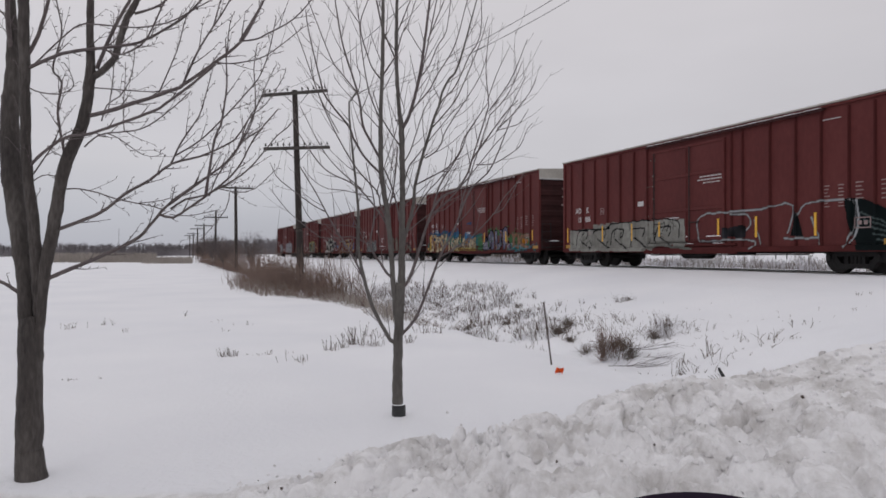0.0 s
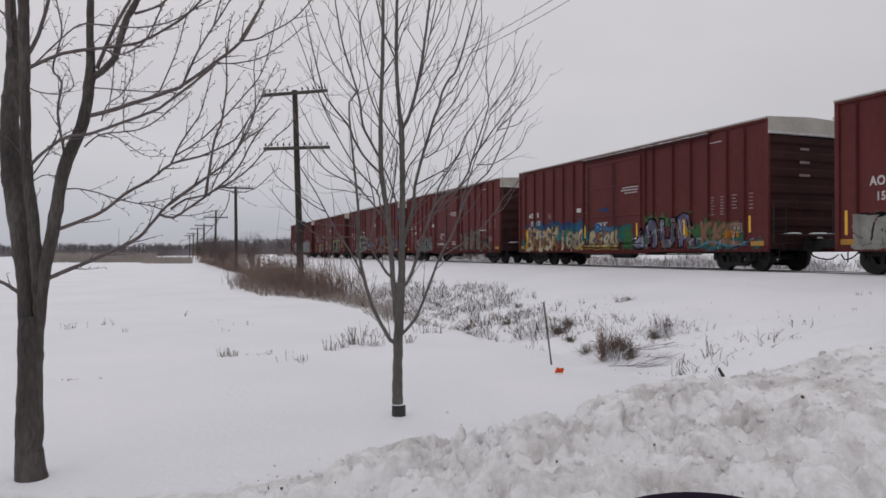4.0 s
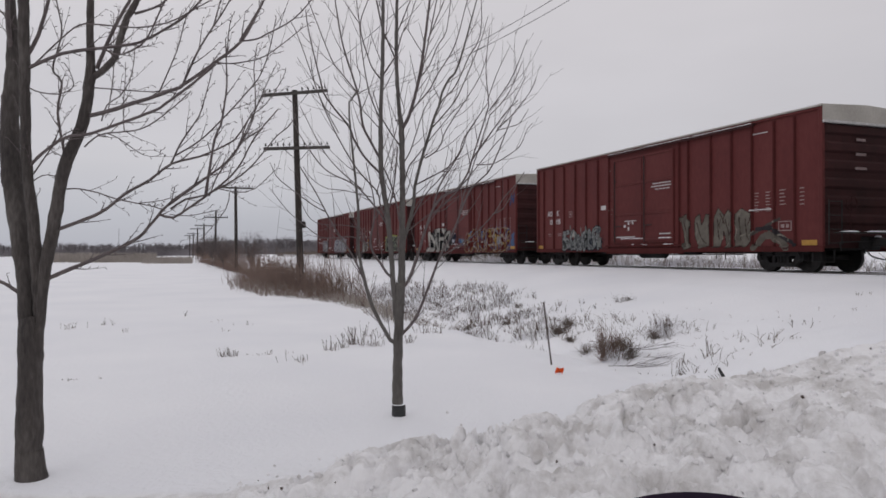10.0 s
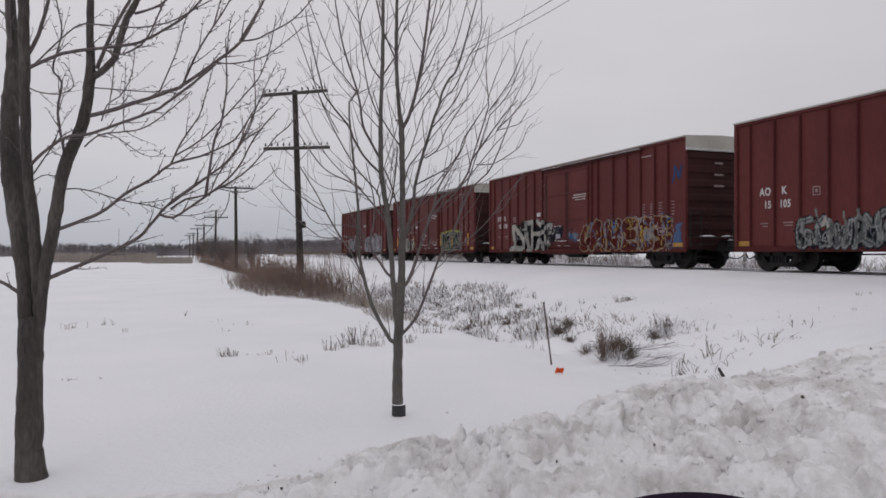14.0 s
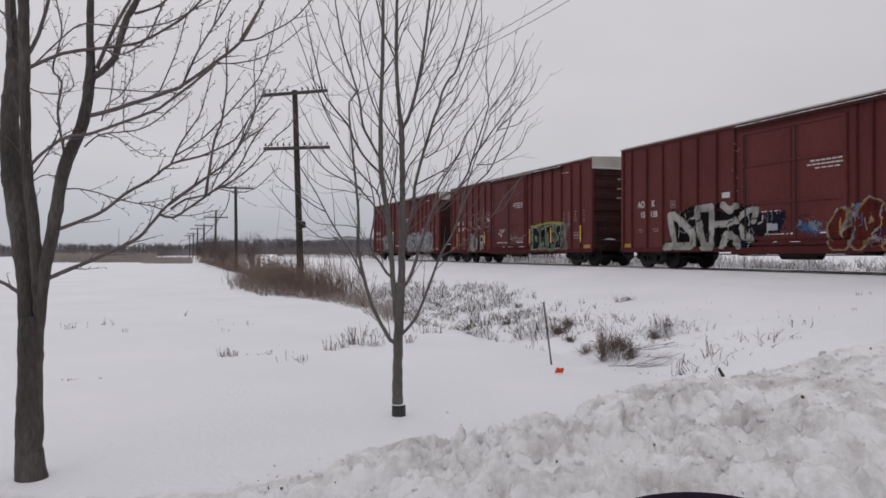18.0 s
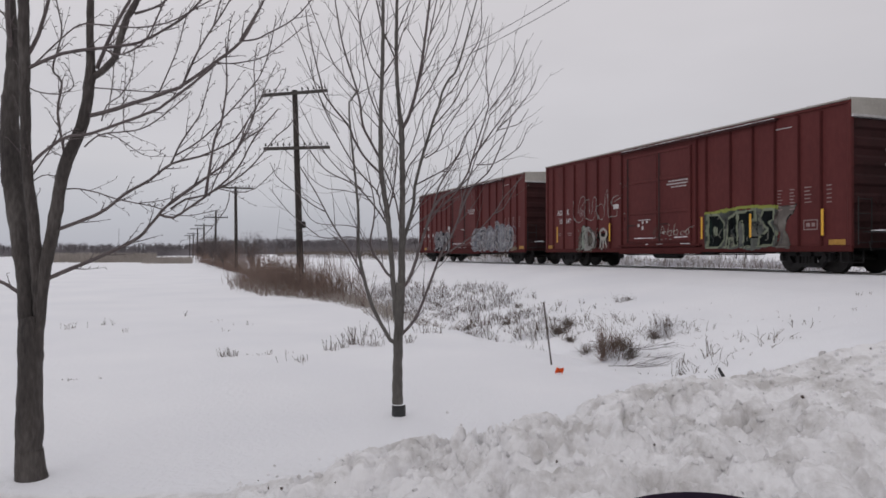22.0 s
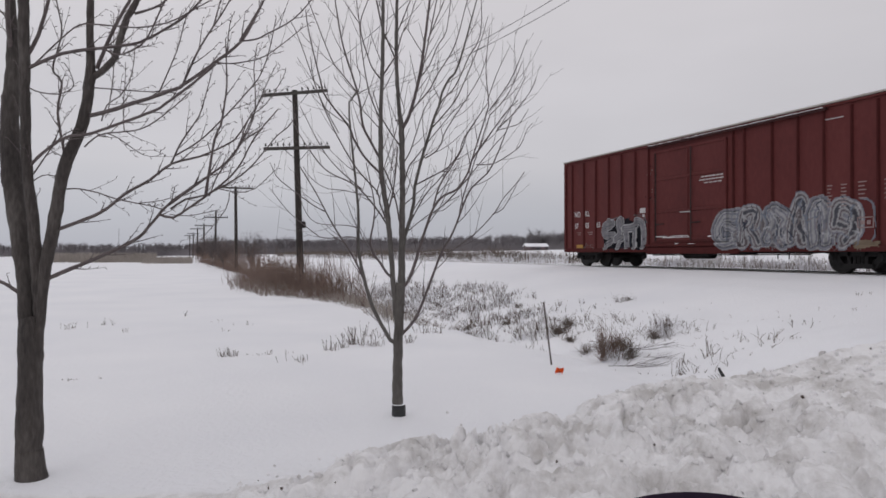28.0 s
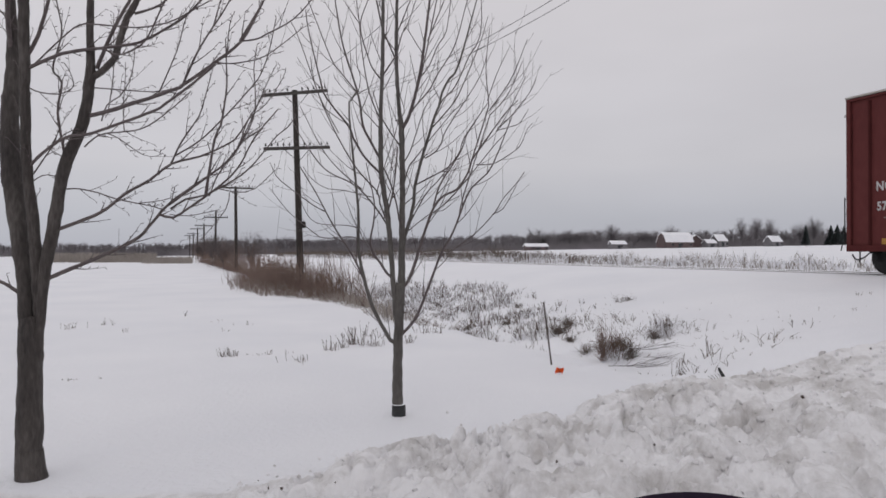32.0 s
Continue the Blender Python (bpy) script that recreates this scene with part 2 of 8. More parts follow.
def smooth_line(pts, step):
    """A Catmull-Rom line through pts."""
    pts = [Vector(p) for p in pts]
    out = []
    for i in range(len(pts) - 1):
        a, b = pts[i], pts[i + 1]
        z = pts[i - 1] if i else 2 * a - b
        c = pts[i + 2] if i + 2 < len(pts) else 2 * b - a
        k = max(2, int((b - a).length / step))
        for j in range(k):
            t = j / k
            out.append(0.5 * (2 * a + (b - z) * t + (2 * z - 5 * a + 4 * b - c) * t * t + (3 * a - z - 3 * b + c) * t ** 3))
    out.append(pts[-1])
    return out


def thing(name, m, label, category, group=""):
    ob = new(name)
    ob.empty_display_size = 0.2
    ob.matrix_basis = m
    return tagged(ob, label, category, group)


# ---- ground ----
def vnoise(x, y, size, seed):
    """Smooth random field of that grain, from -1 to 1."""
    x, y = np.asarray(x, float) / size, np.asarray(y, float) / size
    i, j = np.floor(x), np.floor(y)
    u, v = x - i, y - j
    u, v = u * u * (3 - 2 * u), v * v * (3 - 2 * v)

    def h(a, b):
        w = np.sin(a * 127.1 + b * 311.7 + seed * 74.7) * 43758.5453
        return 2 * (w - np.floor(w)) - 1
    return (h(i, j) * (1 - u) + h(i + 1, j) * u) * (1 - v) + (h(i, j + 1) * (1 - u) + h(i + 1, j + 1) * u) * v


def step01(x, a, b):
    t = np.clip((np.asarray(x, float) - a) / (b - a), 0, 1)
    return t * t * (3 - 2 * t)


def bank_weight(s, n):
    """How much of the ploughed bank lies at s, n."""
    crest = 4.15 + 0.25 * vnoise(n, n * 0 + 3.3, 1.1, 5) + 0.02 * n
    d = s - crest
    far = np.exp(-(np.maximum(d, 0) / (0.6 + 0.05 * np.maximum(n, 0))) ** 2)
    near = 1 - 0.55 * step01(-d, 0.2, 3.2)
    return np.where(d > 0, far, near) * step01(n, -0.9, 1.2)


def ground(x, y):
    x, y = np.asarray(x, float), np.asarray(y, float)
    s, n = -SA * x + CA * y, CA * x + SA * y
    z = np.interp(n, [-1e4, 3.6, 5.2, 6.7, 8.0, 10.0, 12.3, 14.2, 20.4, 22.2, 24.5, 40, 80, 300, 900, 1e4],
                  [0, 0, -0.06, -0.42, -0.18, 0.32, 0.70, 0.87, 0.87, 0.90, 0.96, 1.12, 1.8, 5.6, 9.0, 9.0])
    z = z + 0.086 * step01(n, 14.6, 15.6) * (1 - step01(n, 19.8, 20.8))
    near_track = step01(n, 13.5, 15.0) * (1 - step01(n, 20, 21.5))
    rough = 0.035 * vnoise(x, y, 2.7, 1) + 0.02 * vnoise(x, y, 0.9, 2) + 0.03 * vnoise(x, y, 19, 3)
    rough = rough * (0.35 + 0.65 * step01(np.hypot(x, y), 8, 16))
    ditch = step01(n, 4.5, 6) * (1 - step01(n, 8.5, 11))
    rough = rough + ditch * (0.10 * vnoise(x, y, 0.7, 4) + 0.05 * vnoise(x, y, 0.3, 14))
    z = z + rough * (1 - 0.95 * near_track)
    w = bank_weight(s, n)
    top = np.interp(n, [-1, 0.2, 0.9, 1.7, 2.4, 3.0, 3.9, 5.4, 7, 9, 12, 14], [0.0, 0.07, 0.17, 0.37, 0.42, 0.42, 0.54, 0.84, 0.92, 0.94, 0.92, 0.87])
    bx = x + 0.16 * vnoise(x, y, 0.45, 21) + 0.05 * vnoise(x, y, 0.14, 22)
    by = y + 0.16 * vnoise(x, y, 0.45, 23) + 0.05 * vnoise(x, y, 0.14, 24)
    lumps = 0.15 * (np.abs(vnoise(bx, by, 0.62, 6)) - 0.35) + 0.11 * (np.abs(vnoise(bx, by, 0.3, 7)) - 0.35) \
        + 0.11 * (np.abs(vnoise(bx, by, 0.16, 8)) - 0.35) + 0.085 * (np.abs(vnoise(bx, by, 0.085, 9)) - 0.35) \
        + 0.045 * (np.abs(vnoise(bx, by, 0.042, 10)) - 0.35) + 0.022 * (np.abs(vnoise(x, y, 0.024, 11)) - 0.35)
    lumps = 0.12 * np.tanh(1.12 * lumps / 0.12)
    calm = step01(n, 2.9, 4.6)
    streak = 0.05 * vnoise(s + 0.25 * n, 0.3 * n, 0.28, 25) + 0.03 * vnoise(x, y, 0.5, 26)
    lumps = lumps * (1 - 0.72 * calm) + streak * calm
    z = z * (1 - w) + w * top + np.clip(1.6 * w, 0, 1) * lumps * (1 - near_track)
    return z


def height(x, y):
    return float(ground(x, y))


def heights(spots):
    return ground(np.array([q[0] for q in spots]), np.array([q[1] for q in spots]))


def axis(*spans):
    out = []
    for a, b, d in spans:
        out.append(np.arange(a, b, d))
    return np.concatenate(out)


def build_ground():
    def far(a, b, k):
        return np.sign(a) * np.geomspace(abs(a), abs(b), k)
    xs = np.concatenate([far(-3500, -42, 36), axis((-40, -12, 0.7), (-12, -3.2, 0.2), (-3.2, -1.2, 0.032), (-1.2, 3.7, 0.0145), (3.7, 5.5, 0.032), (5.5, 13, 0.12), (13, 42, 0.6)), far(43, 3500, 36)])
    ys = np.concatenate([far(-3000, -13, 18), axis((-12, 2.0, 0.5), (2.0, 3.1, 0.032), (3.1, 5.3, 0.0145), (5.3, 7.0, 0.032), (7.0, 14, 0.09), (14, 45, 0.4), (45, 130, 2.5)), far(133, 4000, 30)])
    gx, gy = np.meshgrid(xs, ys)
    gz = ground(gx, gy)
    s, n = -SA * gx + CA * gy, CA * gx + SA * gy
    verge = (1 - step01(gy + 0.06 * vnoise(gx, gy, 0.8, 71) + 0.03 * vnoise(gx, gy * 4, 0.25, 72), 4.46, 4.6)) * (1 - step01(gx, -0.7, -0.2)) * step01(gy, 1.0, 2.0)
    dirt = np.clip(np.maximum(bank_weight(s, n) * 1.25, 0.9 * verge), 0, 1)
    w, h = len(xs), len(ys)
    co = np.stack([gx, gy, gz], -1).reshape(-1, 3)
    i = (np.arange(h - 1)[:, None] * w + np.arange(w - 1)[None, :]).ravel()
    quads = np.stack([i, i + 1, i + 1 + w, i + w], -1)
    me = bpy.data.meshes.new("ground")
    me.vertices.add(len(co))
    me.vertices.foreach_set("co", co.ravel())
    me.loops.add(quads.size)
    me.loops.foreach_set("vertex_index", quads.ravel())
    me.polygons.add(len(quads))
    me.polygons.foreach_set("loop_start", np.arange(len(quads)) * 4)
    me.polygons.foreach_set("use_smooth", np.ones(len(quads), bool))
    me.update(calc_edges=True)
    a = me.attributes.new("dirt", "FLOAT", "POINT")
    a.data.foreach_set("value", dirt.ravel())
    me.materials.append(SNOW)
    return tagged(new("ground", me), "snow-covered field, railway bank and ploughed roadside snow bank", "ground", kind="structure")


build_ground()


# ---- railway ----
def build_rails():
    prof = [(-0.075, -0.17), (0.075, -0.17), (0.075, -0.15), (0.012, -0.13), (0.012, -0.04), (0.036, -0.03), (0.036, -0.004), (0.03, 0),
            (-0.03, 0), (-0.036, -0.004), (-0.036, -0.03), (-0.012, -0.04), (-0.012, -0.13), (-0.075, -0.15)]
    for off in (-0.755, 0.755):
        bm = bmesh.new()
        rings = []
        for s in (-60, 0, 60, 200, 420):
            rings.append([bm.verts.new(at(s, CENTRE + off + a, RAIL + z)) for a, z in prof])
        for r, q in zip(rings, rings[1:]):
            for k in range(len(prof)):
                bm.faces.new((r[k], r[(k + 1) % len(prof)], q[(k + 1) % len(prof)], q[k]))
        tagged(part("rail", bm, RUST), "rusty steel rail half buried in snow", "rail", "running rails", "structure")


build_rails()


# ---- boxcars: x along the car from its rear, y across (the camera's side is negative), z over the rail ----
LONG, HALF, SILL, EAVE = 15.7, 1.6, 0.62, 4.45
POSTS = (0.63, 1.53, 2.42, 3.33, 4.18, 5.05, 5.84, 9.98, 10.43, 11.49, 12.39, 13.22, 14.05, 14.77)
DOOR = (6.1, 9.72)
TRUCKS = (1.22, 13.85)
WHEEL_R = 0.42
SHEET = HALF - 0.07            # the side sheet lies behind the posts


def lettering(text, size, x, z, parent, mat=WHITE, name="lettering", label=""):
    cu = bpy.data.curves.new(name, "FONT")
    cu.body = text
    cu.size = size
    cu.extrude = 0.002
    cu.offset = 0.009
    cu.space_character = 1.1
    tmp = new(name, cu)
    bpy.context.view_layer.update()
    me = bpy.data.meshes.new_from_object(tmp.evaluated_get(bpy.context.evaluated_depsgraph_get()))
    bpy.data.objects.remove(tmp)
    me.materials.clear()
    me.materials.append(mat)
    ob = new(name, me)
    ob.parent = parent
    ob.matrix_basis = pose(x, -SHEET - 0.005, z, 90, 0, 0) @ Matrix.Diagonal((0.86, 1, 1, 1))
    if label:
        ob["label"] = label
    return ob


def bars(rows, parent, name="stencil", mat=WHITE, label=""):
    """Small writing, as bars: rows of x, z, length, height."""
    bm = bmesh.new()
    for x, z, w, h in rows:
        box(bm, x, x + w, -SHEET - 0.006, -SHEET, z, z + h)
    return part(name, bm, mat, parent, label)


def side_wall(y0, y1):
    bm = bmesh.new()
    box(bm, 0.02, LONG - 0.02, y0, y1, SILL + 0.06, EAVE - 0.05)
    return bm


def post_mesh():
    """A pressed side post with sloped flanks."""
    bm = bmesh.new()
    a, b, d = 0.036, 0.016, 0.066
    lo = [bm.verts.new((x, y, SILL + 0.10)) for x, y in ((-a, 0), (-b, -d), (b, -d), (a, 0))]
    hi = [bm.verts.new((x, y, EAVE - 0.16)) for x, y in ((-a, 0), (-b, -d), (b, -d), (a, 0))]
    for k in range(3):
        bm.faces.new((lo[k], lo[k + 1], hi[k + 1], hi[k]))
    bm.faces.new(hi)
    bm.faces.new(lo[::-1])
    bm.faces.new((lo[3], lo[0], hi[0], hi[3]))
    return bm


def end_wall(x, out):
    """Corrugated end: out is -1 for the rear, 1 for the front."""
    bm = bmesh.new()
    zs, ds = [], []
    z = SILL + 0.05
    top = EAVE - 0.42
    k = 7
    h = (top - z) / k
    for i in range(k):
        for f, d in ((0.0, 0.0), (0.28, 0.0), (0.42, 0.065), (0.78, 0.065), (0.92, 0.0)):
            zs.append(z + (i + f) * h)
            ds.append(d)
    zs.append(top)
    ds.append(0.0)
    rows = []
    for zz, d in zip(zs, ds):
        rows.append([bm.verts.new((x + out * dd, y, zz)) for y, dd in ((-HALF + 0.06, 0), (-HALF + 0.2, d), (HALF - 0.2, d), (HALF - 0.06, 0))])
    for r, q in zip(rows, rows[1:]):
        for i in range(3):
            bm.faces.new((r[i], r[i + 1], q[i + 1], q[i]))
    back = [bm.verts.new((x - out * 0.08, y, zz)) for y, zz in ((-HALF + 0.06, zs[0]), (HALF - 0.06, zs[0]), (HALF - 0.06, top), (-HALF + 0.06, top))]
    bm.faces.new(back)
    return bm


def roof_mesh():
    bm = bmesh.new()
    n = 13
    w = LONG / n
    for i in range(n):
        x0, x1 = i * w, (i + 1) * w
        for a, b, lift in ((x0, x1 - 0.10, 0.0), (x1 - 0.10, x1, 0.022)):
            ring0 = [(-HALF - 0.02, EAVE - 0.03), (-HALF - 0.02, EAVE + lift), (0, EAVE + 0.07 + lift), (HALF + 0.02, EAVE + lift), (HALF + 0.02, EAVE - 0.03)]
            va = [bm.verts.new((a, y, z)) for y, z in ring0]
            vb = [bm.verts.new((b, y, z)) for y, z in ring0]
            for k in range(4):
                bm.faces.new((va[k], va[k + 1], vb[k + 1], vb[k]))
            bm.faces.new((va[4], va[0], vb[0], vb[4]))
            bm.faces.new(va)
            bm.faces.new(vb[::-1])
    return bm


def end_cap(x, out):
    """The pale upper panel of an end, under the gable."""
    bm = bmesh.new()
    z0 = EAVE - 0.42
    prof = [(-HALF + 0.02, z0), (HALF - 0.02, z0), (HALF - 0.02, EAVE), (0, EAVE + 0.06), (-HALF + 0.02, EAVE)]
    a = [bm.verts.new((x, y, z)) for y, z in prof]
    b = [bm.verts.new((x + out * 0.07, y, z)) for y, z in prof]
    bm.faces.new(b)
    bm.faces.new(a[::-1])
    for k in range(5):
        bm.faces.new((a[k], a[(k + 1) % 5], b[(k + 1) % 5], b[k]))
    return bm


def end_lip(x, out):
    bm = bmesh.new()
    box(bm, min(x, x + out * 0.13), max(x, x + out * 0.13), -HALF + 0.02, HALF - 0.02, EAVE - 0.47, EAVE - 0.40, 0.01)
    return bm


def ladder(parent, x, y, z0, z1, along, n):
    """Two stiles and n rungs; along is the axis of the rungs."""
    bm = bmesh.new()
    w = 0.23
    d = Vector((1, 0, 0)) if along == "x" else Vector((0, 1, 0))
    c = Vector((x, y, 0))
    for k in (-1, 1):
        rod(bm, c + k * w * d + Vector((0, 0, z0)), c + k * w * d + Vector((0, 0, z1)), 0.016, seg=5)
    lad = part("ladder", bm, BLACK, parent)
    bm = bmesh.new()
    rod(bm, -w * d, w * d, 0.012, seg=5)
    first = part("rung", bm, BLACK, lad)
    first.matrix_basis = pose(c.x, c.y, z0 + 0.05)
    for i in range(1, n):
        again(first, lad, pose(c.x, c.y, z0 + 0.05 + (z1 - z0 - 0.1) * i / (n - 1)))
    return lad


def wheelset_mesh():
    bm = bmesh.new()
    for y in (-0.755, 0.755):
        o = 1 if y > 0 else -1
        rod(bm, (0, y - 0.055, 0), (0, y + 0.055, 0), WHEEL_R, seg=28)
        rod(bm, (0, y - o * 0.055, 0), (0, y - o * 0.085, 0), WHEEL_R + 0.025, seg=28)
        rod(bm, (0, y + o * 0.055, 0), (0, y + o * 0.06, 0), WHEEL_R * 0.86, WHEEL_R * 0.8, seg=28)
        rod(bm, (0, y + o * 0.05, 0), (0, y + o * 0.11, 0), 0.14, 0.11, seg=16)
        for k in range(5):
            g = 2 * math.pi * k / 5
            rod(bm, (0.24 * math.cos(g), y + o * 0.05, 0.24 * math.sin(g)), (0.24 * math.cos(g), y + o * 0.066, 0.24 * math.sin(g)), 0.05, seg=8)
    rod(bm, (0, -1.02, 0), (0, 1.02, 0), 0.075, seg=12)
    return bm


def side_frame_mesh():
    """A cast truck side: arched top chord, sloping bottom chord, bolster window, pedestals."""
    bm = bmesh.new()
    y0, y1 = -0.07, 0.07

    def plate(poly):
        a = [bm.verts.new((x, y0, z)) for x, z in poly]
        b = [bm.verts.new((x, y1, z)) for x, z in poly]
        bm.faces.new(a)
        bm.faces.new(b[::-1])
        for k in range(len(poly)):
            bm.faces.new((a[(k + 1) % len(poly)], a[k], b[k], b[(k + 1) % len(poly)]))
    plate([(-1.15, 0.52), (-0.55, 0.62), (0.55, 0.62), (1.15, 0.52), (1.15, 0.64), (0.6, 0.78), (-0.6, 0.78), (-1.15, 0.64)])
    plate([(-0.62, 0.14), (0.62, 0.14), (0.62, 0.26), (-0.62, 0.26)])
    plate([(-1.0, 0.52), (-0.62, 0.14), (-0.5, 0.26), (-0.78, 0.56)])
    plate([(1.0, 0.52), (0.78, 0.56), (0.5, 0.26), (0.62, 0.14)])
    plate([(-0.36, 0.26), (-0.25, 0.26), (-0.25, 0.62), (-0.36, 0.62)])
    plate([(0.25, 0.26), (0.36, 0.26), (0.36, 0.62), (0.25, 0.62)])
    for x in (-0.89, 0.89):
        box(bm, x - 0.16, x + 0.16, -0.11, 0.09, 0.30, 0.56, 0.03)
        rod(bm, (x, -0.11, 0.42), (x, -0.17, 0.42), 0.09, seg=12)
    for x in (-0.14, 0.0, 0.14):
        rod(bm, (x, 0, 0.26), (x, 0, 0.5), 0.06, seg=8)
    plate([(-0.78, 0.45), (0.78, 0.45), (0.78, 0.66), (-0.78, 0.66)])
    bmesh.ops.scale(bm, vec=(0.81, 1, 1), verts=bm.verts[:])
    return bm


def snow_ledge(parent, x0, x1, y0, y1, z, seed, fill=0.6, tall=0.03):
    """Patches of blown snow that lie on a ledge."""
    r = random.Random(seed)
    bm = bmesh.new()
    x = x0
    while x < x1 - 0.05:
        w = min(r.uniform(0.08, 0.5), x1 - x)
        if r.random() < fill:
            k = 6
            h = [0.004] + [tall * r.uniform(0.4, 1.1) for _ in range(k - 1)] + [0.004]
            lo = [[bm.verts.new((x + w * i / k, y, z)) for i in range(k + 1)] for y in (y0, y1)]
            hi = [[bm.verts.new((x + w * i / k, y0 * (1 - f) + y1 * f, z + h[i])) for i in range(k + 1)] for f in (0.2, 0.8)]
            for i in range(k):
                for a, b in ((lo[0], hi[0]), (hi[0], hi[1]), (hi[1], lo[1])):
                    bm.faces.new((a[i], a[i + 1], b[i + 1], b[i]))
        x += w
    return tagged(part("snow_patch", bm, SNOW, parent), "blown snow caught on a ledge", kind="stuff")


def sill_mark(car, x):
    bm = bmesh.new()
    box(bm, x, x + 0.5, -SHEET - 0.006, -SHEET, SILL + 0.13, SILL + 0.27)
    part("sill_mark", bm, OCHRE, car, "ochre inspection panel above the sill")


def build_car():
    """One boxcar with all the parts that its kind shares."""
    car = thing("boxcar", Matrix(), "oxide red steel boxcar", "boxcar", "boxcars of the train")
    a = part("side_wall", side_wall(-SHEET, -SHEET + 0.05), RED, car)
    again(a, car, pose(0, 2 * SHEET - 0.05, 0))
    first = part("side_post", post_mesh(), RED_POST, car, "darker red side post")
    first.matrix_basis = pose(POSTS[0], -SHEET, 0)
    for x in POSTS[1:]:
        again(first, car, pose(x, -SHEET, 0))
    for x in POSTS:
        again(first, car, pose(LONG - x, SHEET, 0, 0, 0, 180))
    for y0, y1 in ((-HALF, -SHEET + 0.02), (SHEET - 0.02, HALF)):
        bm = bmesh.new()
        box(bm, 0, LONG, y0, y1, SILL - 0.045, SILL + 0.11, 0.01)
        box(bm, 5.7, 10.2, y0 + 0.003, y1 - 0.003, SILL - 0.10, SILL - 0.03, 0.01)
        part("side_sill", bm, RED_POST, car, "grime-darkened side sill")
        bm = bmesh.new()
        box(bm, 0, LONG, y0, y1, EAVE - 0.10, EAVE - 0.035, 0.01)
        part("top_chord", bm, RED, car)
        for x in (0.0, LONG - 0.12):
            bm = bmesh.new()
            box(bm, x, x + 0.12, y0, y1, SILL + 0.11, EAVE - 0.10, 0.015)
            part("corner_post", bm, RED, car)
    part("roof", roof_mesh(), ROOF, car, "grey galvanised roof with seam caps")
    for y in (-HALF - 0.015, HALF - 0.045):
        bm = bmesh.new()
        box(bm, 0.05, LONG - 0.05, y, y + 0.06, EAVE + 0.013, EAVE + 0.032, 0.006)
        part("roof_snow", bm, SNOW, car, "thin line of snow along the roof edge")
    for y in (-HALF - 0.03, HALF + 0.005):
        bm = bmesh.new()
        box(bm, 0.0, LONG, y, y + 0.025, EAVE - 0.02, EAVE + 0.012)
        part("roof_edge", bm, ROOF, car, "pale roof edge trim")
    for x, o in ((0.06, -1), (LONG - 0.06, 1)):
        part("end_wall", end_wall(x, o), RED_END, car, "dark red corrugated end wall")
        part("end_panel", end_cap(x, o), ROOF, car, "pale panel under the roof end")
        part("end_lip", end_lip(x, o), WHITE, car, "white ledge below the end panel")
    for y, o in ((-SHEET, -1), (SHEET, 1)):
        bm = bmesh.new()
        lo, hi = (y - 0.045, y) if o < 0 else (y, y + 0.045)
        box(bm, DOOR[0], DOOR[1], lo, hi, SILL + 0.30, EAVE - 0.32, 0.01)
        door = part("door", bm, RED, car, "ribbed sliding door")
        bm = bmesh.new()
        lo, hi = (y - 0.075, y - 0.04) if o < 0 else (y + 0.04, y + 0.075)
        for z in (1.02, 1.98, 3.12, EAVE - 0.37):
            box(bm, DOOR[0] + 0.02, DOOR[1] - 0.02, lo, hi, z - 0.045, z + 0.045, 0.012)
        for x in (DOOR[0] + 0.06, 7.92, DOOR[1] - 0.06):
            box(bm, x - 0.05, x + 0.05, lo + 0.002, hi - 0.002, SILL + 0.32, EAVE - 0.34, 0.012)
        part("door_rib", bm, RED, door)
        snow_ledge(door, DOOR[0] + 0.1, DOOR[1] - 0.1, lo, hi, 1.066, 3 + o, 0.6)
        snow_ledge(door, DOOR[0] + 0.1, DOOR[1] - 0.1, lo, hi, 2.026, 7 + o, 0.18, 0.02)
        bm = bmesh.new()
        yy = y + o * 0.10
        for x in (DOOR[0] + 0.22, 8.15):
            rod(bm, (x, yy, 0.95), (x, yy, EAVE - 0.4), 0.018, seg=6)
            rod(bm, (x, yy, 1.55), (x + 0.45, yy, 1.55), 0.016, seg=6)
            rod(bm, (x, y + o * 0.03, 1.2), (x, yy, 1.2), 0.016, seg=6)
            rod(bm, (x, y + o * 0.03, 3.3), (x, yy, 3.3), 0.016, seg=6)
        part("lock_rod", bm, BLACK, door)
        bm = bmesh.new()
        lo, hi = (y - 0.10, y) if o < 0 else (y, y + 0.10)
        box(bm, 5.7, 10.2, lo, hi, SILL + 0.155, SILL + 0.225, 0.01)
        part("bottom_door_track", bm, RED_POST, car)
        snow_ledge(car, 5.8, 10.1, lo, hi, SILL + 0.226, 12 + o, 0.35, 0.022)
        bm = bmesh.new()
        lo, hi = (y - 0.12, y) if o < 0 else (y, y + 0.12)
        box(bm, 5.86, 13.35, lo, hi, EAVE - 0.15, EAVE - 0.105, 0.01)
        box(bm, 5.86, 13.35, lo if o < 0 else hi - 0.03, lo + 0.03 if o < 0 else hi, EAVE - 0.19, EAVE - 0.14, 0.008)
        part("top_door_track", bm, RED_END, car, "dark top door track under the eave")
        snow_ledge(car, 5.9, 13.3, lo + 0.002, hi - 0.07 if o < 0 else hi - 0.002, EAVE - 0.104, 21 + o, 0.9, 0.022)
    # underframe
    bm = bmesh.new()
    box(bm, -0.25, LONG + 0.25, -0.22, 0.22, 0.62, 0.98, 0.02)
    part("centre_sill", bm, BLACK, car)
